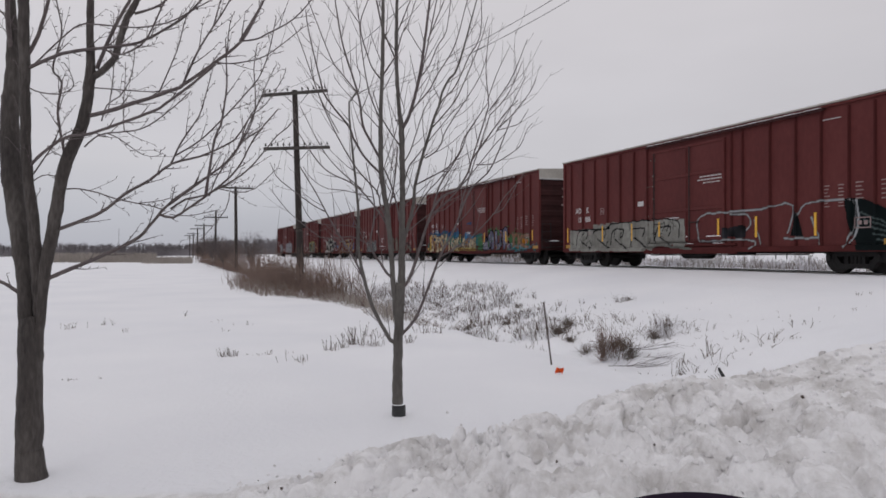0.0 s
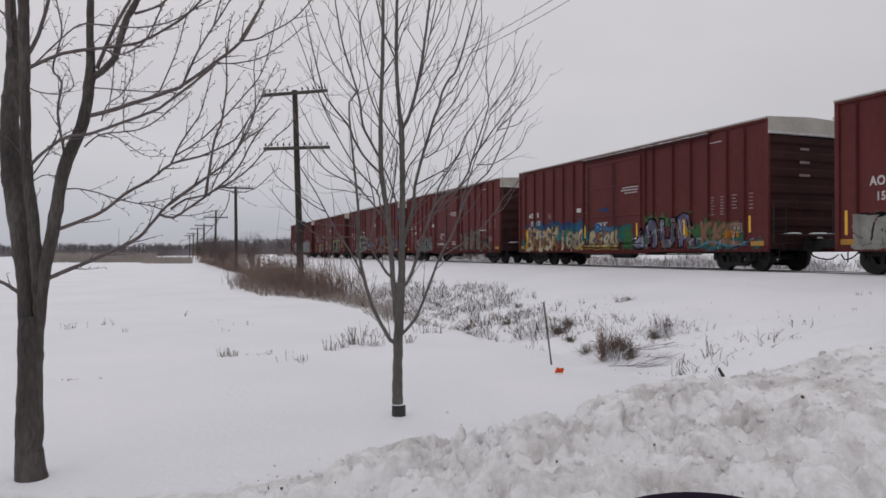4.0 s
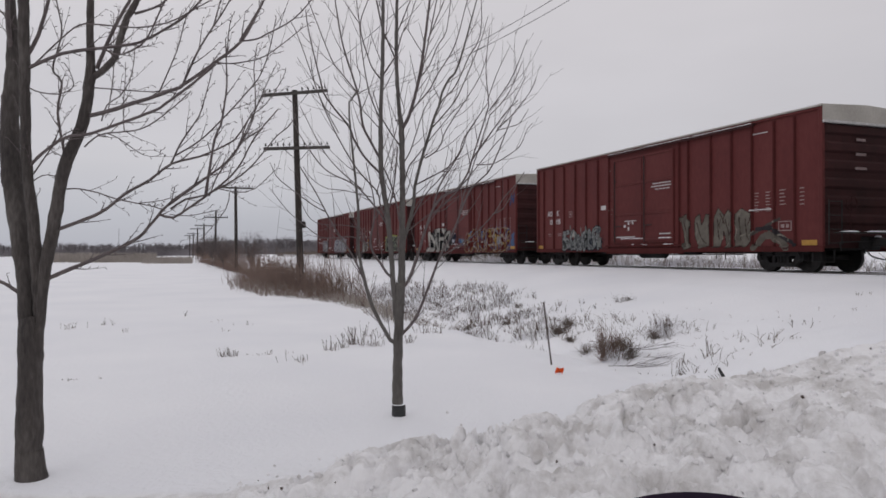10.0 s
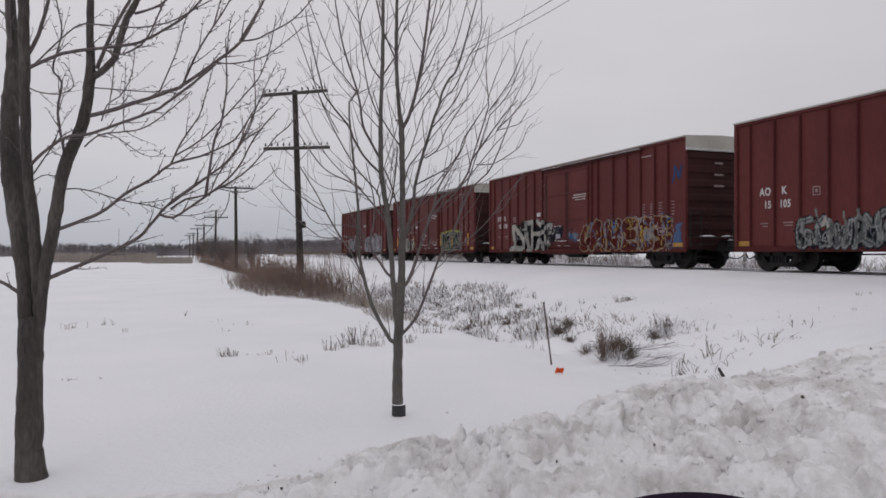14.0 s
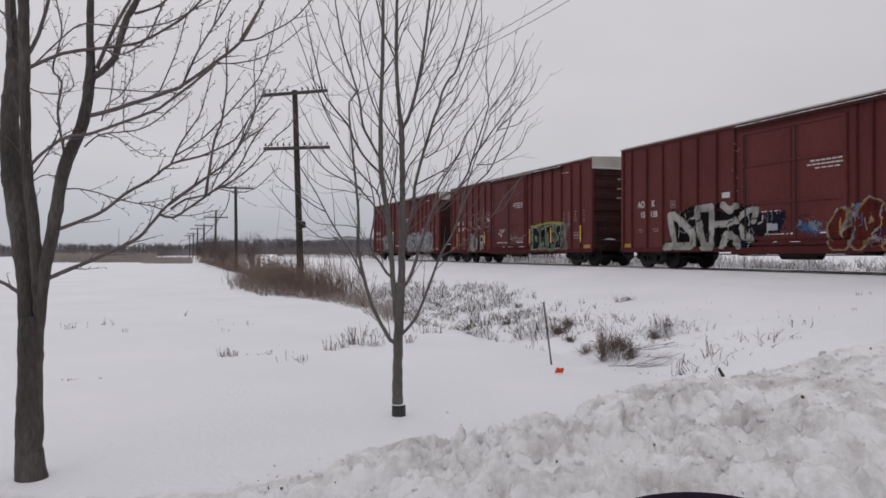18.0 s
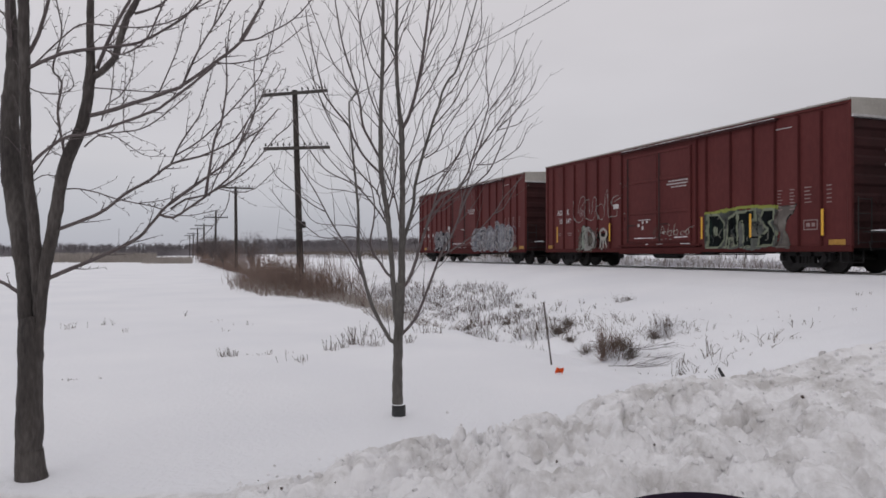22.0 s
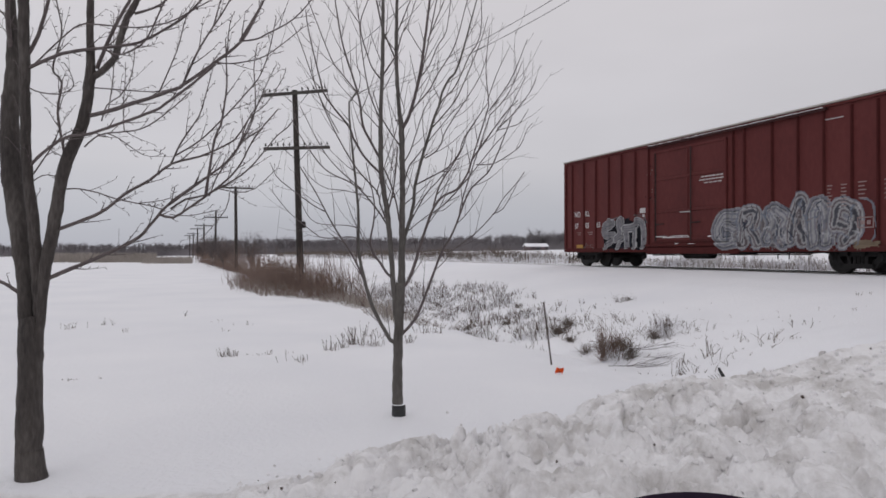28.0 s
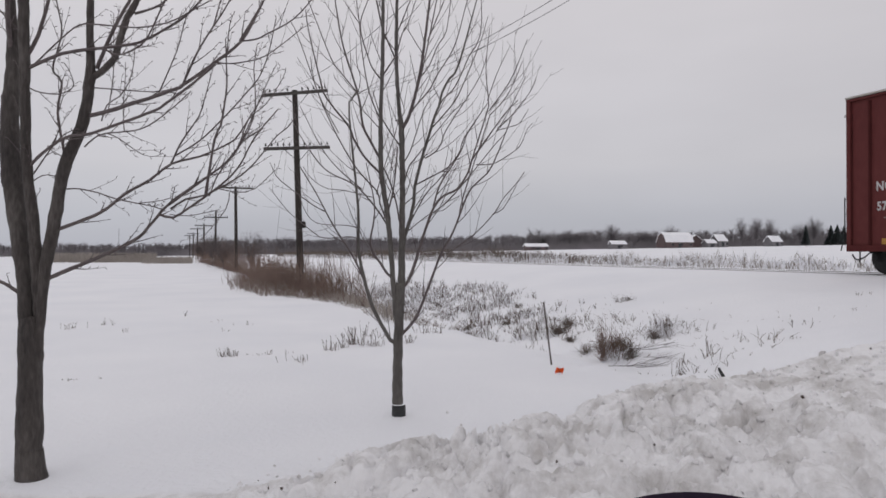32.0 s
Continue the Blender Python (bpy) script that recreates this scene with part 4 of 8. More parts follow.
def paint_second(car):
    c = Canvas(0.05, 9.4, 0.6, 2.45, 21)
    c.cloud(0.1, 0.85, 0.62, 1.25, TEAL, GREEN, 0.12)
    c.cloud(0.6, 5.9, 1.0, 1.98, BLUE, (0.04, 0.12, 0.22), 0.13)
    c.cloud(5.0, 9.2, 0.9, 1.65, TEAL, SKYBLUE, 0.15)
    c.cloud(3.0, 5.4, 1.1, 1.5, (0.04, 0.24, 0.17), TEAL, 0.2)
    c.cloud(6.9, 7.7, 2.12, 2.36, BLUE, None, 0.08)
    c.cloud(8.7, 9.35, 0.65, 1.35, GREEN, (0.03, 0.08, 0.04), 0.15)
    word(c, (G_B, G_R, G_U, G_S, G_K), 0.75, 0.72, 0.5, 0.86, 0.10, CREAM, (0.07, 0.05, 0.03), RUSTY, None, 0.05, 1.22, 0.03)
    c.stroke([(0.78, 0.8), (0.78, 1.5)], 0.08, GOLD)
    word(c, (G_I, G_W, G_V, G_Y), 3.95, 0.72, 0.42, 0.72, 0.075, CREAM, (0.06, 0.05, 0.03), (0.3, 0.26, 0.2), None, 0.1, 1.15, 0.04)
    word(c, (G_V, G_W, G_Z, G_Y), 6.3, 0.85, 0.42, 0.5, 0.075, CREAM, (0.06, 0.05, 0.03), RUSTY, None, 0.12, 1.25, 0.03)
    for z in (0.72, 0.82):
        c.stroke([(5.2, z), (8.4, z - 0.02)], 0.025, (0.5, 0.36, 0.08))
    c.scribble(0.7, 8.5, 0.65, 1.5, 70, ((0.06, 0.05, 0.03), (0.62, 0.55, 0.38), RUSTY, (0.04, 0.10, 0.2)), 0.018, 0.3)
    c.put(car, "cream and orange graffiti letters on blue and teal clouds")
    c = Canvas(9.1, 15.5, 0.6, 2.1, 22)
    for x in (9.9, 10.8, 11.7):
        c.cloud(x, x + 0.75, 1.45, 1.9, GREEN, (0.10, 0.22, 0.09), 0.16)
    c.cloud(12.3, 14.9, 0.62, 1.55, GREEN, (0.12, 0.10, 0.06), 0.25)
    c.cloud(12.5, 15.4, 0.62, 0.95, (0.04, 0.13, 0.2), TEAL, 0.12)
    lilac, haze = (0.19, 0.185, 0.27), (0.13, 0.125, 0.20)
    c.poly([(9.25, 0.95), (9.6, 1.1), (9.75, 1.45), (9.9, 1.05), (10.02, 0.7), (9.5, 0.66)], (0.34, 0.34, 0.42), lilac, INK)
    c.poly([(9.98, 0.7), (9.98, 1.5), (10.15, 1.76), (10.5, 1.74), (10.62, 1.45), (10.62, 0.72), (10.42, 0.72), (10.40, 1.3), (10.24, 1.3), (10.22, 0.72)], lilac, haze, INK)
    c.poly([(10.72, 1.75), (10.74, 0.95), (10.95, 0.7), (11.45, 0.7), (11.6, 0.95), (11.62, 1.74), (11.32, 1.74), (11.30, 1.05), (11.05, 1.05), (11.02, 1.75)], lilac, haze, INK)
    c.poly([(11.72, 0.72), (11.68, 1.78), (11.95, 1.9), (12.35, 1.78), (12.45, 1.45), (12.25, 1.25), (12.55, 1.0), (12.62, 0.7), (12.32, 0.7), (12.15, 1.0), (12.0, 0.98), (12.0, 0.72)], lilac, haze, INK)
    c.poly([(11.95, 1.3), (12.15, 1.45), (12.25, 1.15), (12.05, 1.05)], (0.45, 0.30, 0.04), None)
    for x, z in ((10.05, 1.55), (10.8, 1.6), (11.4, 1.6), (11.8, 1.65), (12.3, 1.6)):
        c.stroke([(x, z), (x + 0.05, z - 0.35)], 0.02, (0.42, 0.41, 0.5))
    word(c, (G_K, G_K, G_E), 12.85, 0.85, 0.5, 0.6, 0.06, (0.30, 0.16, 0.11), (0.12, 0.13, 0.08), None, None, 0.0, 1.2)
    c.cloud(13.85, 14.5, 1.02, 1.22, (0.5, 0.2, 0.03), None, 0.02)
    c.stroke([(12.6, 0.72), (13.4, 0.9), (14.2, 0.75), (15.1, 0.95)], 0.03, (0.15, 0.28, 0.34))
    c.scribble(9.4, 15.2, 0.65, 1.6, 110, (INK, (0.42, 0.42, 0.52), (0.10, 0.18, 0.09), (0.3, 0.16, 0.1)), 0.018, 0.3)
    c.put(car, "lilac graffiti letters with black outlines on green")
    reflector(car, (0.78, 5.95, 9.55, 12.05, 14.95), 1.15, 1.65)


def paint_third(car):
    c = Canvas(1.9, 5.7, 0.6, 1.75, 31)
    c.cloud(2.15, 5.35, 0.62, 1.15, (0.016, 0.02, 0.028), NAVY, 0.12)
    word(c, (G_W, G_Z, G_X, G_V, G_Y), 2.25, 0.7, 0.55, 0.72, 0.10, (0.05, 0.055, 0.06), (0.012, 0.014, 0.02), (0.16, 0.165, 0.165), (0.36, 0.37, 0.37), 0.0, 1.1, 0.06)
    c.stroke([(3.1, 1.25), (3.2, 1.5), (3.3, 1.25)], 0.04, PALE)
    for x, z in ((2.5, 1.35), (2.9, 1.7), (3.35, 1.45), (3.75, 1.6), (4.2, 1.62), (4.7, 1.5), (5.1, 1.3)):
        c.stroke([(x, 0.8), (x + 0.06, 0.5 * (z + 0.8)), (x, z)], 0.045, (0.27, 0.28, 0.27), (0.15, 0.16, 0.16))
    c.scribble(2.2, 5.4, 0.62, 1.4, 60, ((0.36, 0.37, 0.37), INK, (0.14, 0.15, 0.17)), 0.016, 0.3)
    c.put(car, "dark graffiti letters with pale outlines")
    c = Canvas(9.5, 15.2, 0.6, 2.05, 32)
    beige, worn, dark = (0.215, 0.195, 0.165), (0.155, 0.138, 0.118), (0.05, 0.03, 0.028)
    c.poly([(10.0, 1.75), (10.3, 1.86), (10.52, 1.6), (10.5, 0.9), (10.6, 0.68), (10.22, 0.66), (10.18, 1.2)], beige, worn, dark, 0.02)
    c.poly([(10.72, 1.7), (10.95, 1.84), (11.05, 1.45), (11.25, 1.82), (11.46, 1.75), (11.4, 0.75), (11.0, 0.66), (10.75, 1.0)], beige, worn, dark, 0.02)
    c.poly([(11.58, 0.7), (11.6, 1.7), (11.8, 1.98), (12.05, 1.75), (12.2, 1.9), (12.42, 1.8), (12.4, 0.72), (12.15, 0.7), (12.05, 1.2), (11.9, 0.72)], beige, worn, dark, 0.02)
    c.poly([(12.5, 0.72), (12.5, 1.75), (12.8, 1.88), (13.1, 1.75), (13.25, 1.4), (13.2, 0.95), (12.95, 0.72)], beige, worn, dark, 0.02)
    for line in ([(10.2, 1.6), (10.35, 1.1), (10.3, 0.8)], [(10.85, 1.5), (11.0, 1.0), (11.25, 0.85)], [(11.75, 1.6), (11.85, 1.0)], [(12.1, 1.6), (12.25, 1.1)], [(12.7, 1.6), (12.75, 0.95)], [(12.95, 1.55), (12.98, 1.0)]):
        c.stroke(line, 0.018, dark)
    c.stroke([(13.3, 0.7), (13.7, 1.05), (14.1, 0.95), (14.5, 0.68)], 0.12, worn)
    c.stroke([(13.2, 1.1), (14.2, 1.5)], 0.06, (0.10, 0.085, 0.08))
    c.stroke([(13.4, 1.25), (13.9, 1.25), (14.8, 0.75)], 0.07, (0.045, 0.04, 0.045))
    c.scribble(9.7, 14.6, 0.65, 1.8, 50, ((0.06, 0.03, 0.028), (0.30, 0.27, 0.23)), 0.016, 0.35)
    c.put(car, "washed-out grey-beige graffiti letters")
    bars([(13.15, 1.78, 0.85, 0.035), (6.4, 1.12, 1.2, 0.04), (9.0, 1.2, 0.6, 0.04)], car, "chalk_line").matrix_basis = pose(0, -0.08, 0)


def paint_fourth(car):
    c = Canvas(2.3, 9.3, 0.6, 2.2, 41)
    c.cloud(2.65, 6.7, 0.65, 2.02, (0.008, 0.007, 0.010), INK, 0.14)
    c.cloud(5.6, 7.9, 0.95, 1.85, NAVY, (0.012, 0.008, 0.012), 0.15)
    worn = (0.36, 0.35, 0.33)
    c.glyph([[(2.76, 1.84), (3.02, 0.84)], [(2.6, 0.76), (3.86, 0.78)], [(2.95, 1.86), (3.5, 1.5), (3.92, 1.14), (3.9, 0.8)]], 0, 0, 1, 1, 0.135, PALE, INK, worn)
    c.glyph([[(4.12, 1.95), (4.42, 0.76)], [(4.10, 1.97), (4.78, 1.99)], [(4.80, 1.98), (4.82, 0.76)], [(4.42, 0.74), (4.82, 0.74)]], 0, 0, 1, 1, 0.125, PALE, INK, worn)
    c.glyph([[(5.30, 2.02), (5.62, 1.85), (5.85, 1.98)]], 0, 0, 1, 1, 0.12, PALE, INK, worn)
    c.glyph([[(5.08, 1.42), (5.85, 1.52), (6.40, 1.78), (6.72, 1.82), (6.58, 1.48)]], 0, 0, 1, 1, 0.10, PALE, INK, worn)
    c.glyph([[(5.30, 0.78), (5.45, 1.12), (5.85, 0.98), (6.0, 0.76)], [(6.1, 1.3), (6.25, 1.05), (6.5, 0.95)]], 0, 0, 1, 1, 0.13, PALE, INK, worn)
    c.lay(np.hypot((c.X - 5.68) / 1.3, c.Z - 0.82) < 0.12, INK)
    c.cloud(8.2, 9.0, 1.0, 1.45, (0.05, 0.14, 0.30), (0.22, 0.28, 0.34), 0.2, 0.2)
    c.cloud(7.1, 7.5, 1.18, 1.38, (0.5, 0.5, 0.56), None, 0.01)
    c.scribble(2.7, 7.9, 0.65, 1.9, 60, (INK, (0.2, 0.19, 0.19), (0.55, 0.54, 0.52)), 0.017, 0.3)
    c.put(car, "silver graffiti letters with black shading")
    c = Canvas(8.9, 15.6, 0.6, 2.05, 42)
    c.cloud(9.3, 14.9, 0.64, 1.72, (0.33, 0.31, 0.31), (0.16, 0.09, 0.08), 0.14)
    c.cloud(9.6, 15.2, 1.5, 1.86, (0.07, 0.16, 0.36), (0.25, 0.32, 0.4), 0.2)
    red, deep, line, pale = (0.13, 0.026, 0.021), (0.085, 0.021, 0.019), (0.34, 0.19, 0.06), (0.30, 0.27, 0.25)
    letters = ([[(9.4, 0.8), (9.3, 1.2), (9.55, 1.5)], [(9.6, 0.8), (9.9, 1.1)]],
               [[(10.05, 0.8), (10.2, 1.6), (10.5, 1.65), (10.85, 0.8)], [(10.2, 1.1), (10.7, 1.15)]],
               [[(11.2, 0.8), (11.15, 1.65), (11.75, 0.85), (11.8, 1.68)]],
               [[(12.85, 1.66), (12.2, 1.6), (12.35, 1.2), (12.2, 0.8), (12.9, 0.78)], [(12.3, 1.22), (12.75, 1.25)]],
               [[(13.75, 1.6), (13.3, 1.62), (13.15, 1.1), (13.4, 0.8), (13.8, 0.85)]],
               [[(14.1, 1.65), (14.75, 1.6), (14.2, 1.25), (14.75, 1.05), (14.1, 0.78)]])
    for shape in letters:
        c.bands(shape, 0, 0, 1, 1, ((0.235, pale), (0.19, line), (0.165, red)))
        c.glyph(shape, 0, 0, 1, 1, 0.155, red, None, deep)
    for x in (9.8, 10.9, 12.0, 13.0, 14.0, 15.0):
        c.stroke([(x, 0.72), (x + 0.08, 1.1), (x - 0.04, 1.5)], 0.03, pale)
    c.cloud(15.0, 15.5, 0.7, 1.7, (0.05, 0.10, 0.22), (0.10, 0.16, 0.3), 0.2)
    c.scribble(9.3, 15.2, 0.65, 1.75, 160, ((0.50, 0.34, 0.10), (0.14, 0.02, 0.018), (0.42, 0.40, 0.40), (0.10, 0.18, 0.34)), 0.018, 0.3)
    c.put(car, "red and yellow graffiti letters on a pale and blue ground")
    c = Canvas(14.8, 15.6, 2.8, 3.7, 43)
    c.stroke([(15.0, 3.0), (15.15, 3.5), (15.3, 3.1), (15.45, 3.5)], 0.07, (0.05, 0.08, 0.2))
    c.put(car, "faded blue spray mark")


def paint_fifth(car):
    c = Canvas(2.2, 6.2, 1.65, 3.05, 51)
    for pts in ([(2.4, 2.75), (2.38, 2.3), (2.5, 1.9), (2.9, 1.85), (3.15, 2.05), (3.1, 2.3), (2.85, 2.4), (3.1, 2.6), (3.2, 2.85), (2.95, 2.88), (2.75, 2.6), (2.7, 2.2)],
                [(3.35, 2.7), (3.3, 2.1), (3.5, 1.88), (3.85, 1.9), (4.0, 2.2), (4.05, 2.75), (3.85, 2.78), (3.75, 2.25), (3.55, 2.2), (3.55, 2.72), (3.35, 2.7)],
                [(4.25, 1.9), (4.2, 2.4), (4.5, 2.5), (4.65, 2.2), (4.5, 1.92), (4.25, 1.9)], [(4.6, 2.3), (4.75, 2.95), (4.85, 2.95), (4.9, 2.0), (5.1, 1.95)],
                [(5.6, 2.75), (5.2, 2.7), (5.15, 2.4), (5.5, 2.3), (5.45, 2.0), (5.1, 1.98)], [(5.3, 2.55), (5.75, 2.65)]):
        c.stroke(pts, 0.03, (0.36, 0.33, 0.32))
    c.put(car, "thin white script graffiti")
    c = Canvas(2.5, 5.3, 0.6, 1.75, 52)
    c.cloud(2.7, 4.1, 0.66, 1.5, (0.12, 0.10, 0.09), (0.20, 0.19, 0.16), 0.15)
    c.glyph(G_I, 2.85, 0.8, 0.5, 0.75, 0.13, (0.35, 0.40, 0.34), INK)
    c.glyph(G_D, 3.3, 0.72, 0.6, 0.8, 0.09, (0.40, 0.39, 0.37), (0.05, 0.04, 0.04))
    c.cloud(4.1, 5.1, 0.66, 1.55, (0.007, 0.006, 0.007), None, 0.15)
    c.glyph(G_O, 4.3, 1.1, 0.5, 0.4, 0.06, PALE)
    c.stroke([(4.4, 1.05), (4.35, 0.75)], 0.05, PALE)
    c.stroke([(4.55, 1.05), (4.55, 0.72)], 0.05, PALE)
    c.stroke([(4.7, 1.05), (4.78, 0.75)], 0.05, PALE)
    c.scribble(2.6, 4.2, 0.65, 1.5, 40, ((0.3, 0.3, 0.27), (0.06, 0.04, 0.04)), 0.015, 0.3)
    c.put(car, "pale graffiti with a ring on a dark patch")
    c = Canvas(6.9, 10.2, 0.9, 1.8, 53)
    for pts in ([(8.12, 1.16), (8.3, 1.5), (8.38, 1.2), (8.22, 1.24), (8.48, 1.3)], [(8.62, 1.56), (8.56, 1.18), (8.74, 1.16), (8.76, 1.32), (8.6, 1.28)],
                [(8.92, 1.56), (8.86, 1.18), (9.04, 1.16), (9.06, 1.32), (8.9, 1.28)], [(9.3, 1.3), (9.18, 1.22), (9.3, 1.14), (9.42, 1.24), (9.3, 1.3)],
                [(9.42, 1.24), (9.58, 1.34), (9.68, 1.2), (9.54, 1.15), (9.5, 1.28), (9.85, 1.42)]):
        c.stroke(pts, 0.026, PALE)
    for x in (8.2, 8.42, 8.66, 8.86, 9.1):
        c.stroke([(x, 1.02), (x + 0.13, 1.03)], 0.02, (0.30, 0.27, 0.26))
    c.cloud(7.0, 8.0, 1.1, 1.4, (0.14, 0.07, 0.065), None, 0.15)
    c.put(car, "white script on the door")
    c = Canvas(10.2, 14.6, 0.6, 1.95, 54)
    c.cloud(10.35, 13.35, 0.66, 1.86, (0.17, 0.18, 0.165), (0.075, 0.08, 0.075), 0.06)
    c.stroke([(10.45, 1.8), (11.2, 1.86), (12.2, 1.92), (13.3, 1.85)], 0.05, (0.36, 0.40, 0.10))
    black, edge = (0.007, 0.010, 0.011), (0.30, 0.33, 0.24)
    c.poly([(10.5, 0.72), (10.5, 1.72), (10.95, 1.74), (11.22, 1.45), (11.2, 0.95), (10.95, 0.72)], black, (0.014, 0.024, 0.022), edge)
    c.poly([(10.75, 1.05), (10.76, 1.4), (10.92, 1.35), (10.9, 1.08)], edge)
    c.poly([(11.28, 0.72), (11.4, 1.55), (11.7, 1.8), (11.78, 0.75), (11.6, 0.75), (11.55, 1.0), (11.46, 1.0), (11.44, 0.72)], black, None, edge)
    c.poly([(11.75, 1.78), (12.5, 1.82), (12.5, 1.5), (12.32, 1.5), (12.34, 0.72), (12.0, 0.72), (11.98, 1.5), (11.78, 1.5)], black, (0.014, 0.024, 0.022), edge)
    c.poly([(13.22, 1.78), (12.75, 1.82), (12.6, 1.5), (12.95, 1.2), (12.6, 1.0), (12.6, 0.74), (13.1, 0.74), (13.28, 1.1), (12.98, 1.42), (13.2, 1.5)], black, None, edge)
    c.poly([(13.34, 1.86), (13.98, 1.88), (13.85, 1.65), (13.62, 1.45), (13.56, 1.2), (13.82, 0.66), (13.28, 0.67), (13.38, 1.1), (13.24, 1.4)], (0.30, 0.275, 0.25), (0.19, 0.17, 0.155), (0.10, 0.08, 0.075), 0.018)
    c.scribble(10.5, 14.3, 0.65, 1.7, 60, ((0.10, 0.11, 0.11), INK, (0.2, 0.2, 0.17)), 0.016, 0.3)
    c.put(car, "dark graffiti letters with yellow-green outlines")
    reflector(car, (0.94, 5.1, 10.2, 12.35, 14.85), 1.0, 1.7)


def paint_last(car):
    c = Canvas(2.6, 6.0, 0.6, 1.95, 61)
    c.cloud(2.85, 5.78, 0.63, 1.84, (0.035, 0.035, 0.05), (0.012, 0.012, 0.018), 0.10)
    c.stroke([(2.95, 1.78), (3.7, 1.9), (4.6, 1.98), (5.4, 1.9), (5.75, 1.6)], 0.03, (0.2, 0.19, 0.2))
    for shape in ([[(3.36, 1.76), (3.0, 1.62), (3.02, 1.26), (3.62, 1.22)], [(3.2, 1.48), (3.58, 1.72)], [(3.55, 1.10), (3.12, 0.78)]],
                  [[(4.06, 1.3), (3.92, 1.7), (4.16, 1.8), (4.18, 1.5)], [(3.75, 1.08), (4.12, 1.3)], [(4.22, 1.12), (3.95, 0.8)]],
                  [[(4.34, 1.46), (5.0, 1.52), (5.14, 1.74), (5.42, 1.6), (5.52, 1.3), (5.52, 0.82)], [(4.44, 1.4), (4.5, 0.82)], [(4.98, 1.4), (5.0, 0.82)]]):
        c.bands(shape, 0, 0, 1, 1, ((0.15, (0.56, 0.56, 0.57)), (0.108, (0.08, 0.08, 0.11)), (0.082, (0.34, 0.335, 0.35)), (0.03, (0.22, 0.215, 0.24))))
    for x, z in ((3.1, 0.85), (4.5, 0.95), (5.0, 0.95), (5.52, 1.0), (5.0, 1.2), (4.6, 1.8)):
        c.cloud(x - 0.04, x + 0.04, z, z + 0.09, (0.06, 0.06, 0.08), None, 0.0)
    c.put(car, "white graffiti letters on a dark ground")
    c = Canvas(8.8, 15.1, 0.6, 2.3, 62)
    c.cloud(9.3, 14.1, 0.66, 1.6, (0.20, 0.18, 0.19), (0.13, 0.10, 0.11), 0.2)
    white, slate, ice, shade = (0.46, 0.46, 0.47), (0.11, 0.11, 0.13), (0.27, 0.275, 0.32), (0.19, 0.16, 0.175)
    rings = ((0.27, white), (0.235, ice), (0.17, slate), (0.14, white), (0.10, ice), (0.045, white))
    soft = ((0.25, ice), (0.20, white), (0.15, shade), (0.10, white), (0.05, slate))
    arcs = ([[(0.95, 0.95), (0.3, 0.9), (0.02, 0.45), (0.3, 0.05), (0.9, 0.1)], [(0.45, 0.6), (0.85, 0.45)]],
            [[(0.1, 0.0), (0.15, 0.95), (0.75, 0.95), (0.6, 0.5)], [(0.5, 0.45), (0.9, 0.0)]],
            [[(0.1, 0.1), (0.4, 0.6), (0.2, 0.9)], [(0.5, 1.0), (0.95, 0.7), (0.6, 0.3), (0.9, 0.0)]],
            [[(0.1, 0.05), (0.25, 0.7), (0.6, 1.2), (0.8, 0.7)], [(0.55, 0.6), (0.7, 0.05)]],
            [[(0.15, 0.0), (0.1, 0.8), (0.5, 1.0), (0.8, 0.6), (0.7, 0.0)]],
            [[(0.1, 0.5), (0.3, 1.0), (0.9, 0.85), (0.95, 0.3), (0.5, 0.0)], [(0.3, 0.5), (0.6, 0.4)]])
    for i, (x, w, h) in enumerate(((9.3, 0.85, 0.85), (10.3, 0.75, 0.9), (11.2, 0.8, 0.92), (12.05, 0.72, 0.95), (12.8, 0.66, 0.98), (13.45, 0.72, 0.9))):
        shape, z = arcs[i], 0.85
        c.bands(shape, x, z, w, h, rings if i % 2 == 0 else soft)
    c.stroke([(14.3, 1.9), (14.6, 1.75), (14.68, 1.1), (14.5, 0.75)], 0.05, ice)
    c.cloud(14.1, 14.85, 0.66, 0.85, (0.28, 0.22, 0.16), None, 0.05)
    c.scribble(9.2, 14.3, 0.65, 1.9, 110, ((0.55, 0.56, 0.58), (0.06, 0.07, 0.10), (0.24, 0.27, 0.33), (0.30, 0.27, 0.28)), 0.016, 0.3)
    c.put(car, "silver and pale blue bubble-letter graffiti")
    c = Canvas(1.4, 2.4, 0.6, 1.05, 63)
    for pts in ([(1.6, 0.75), (1.65, 0.95), (1.8, 0.78), (1.85, 0.95)], [(1.95, 0.8), (2.1, 0.92), (2.2, 0.8), (2.05, 0.74), (1.95, 0.8)], [(2.2, 0.78), (2.32, 0.72)]):
        c.stroke(pts, 0.024, (0.24, 0.20, 0.20))
    c.put(car, "small faded grey scrawl")
    sill_mark(car, 0.92)


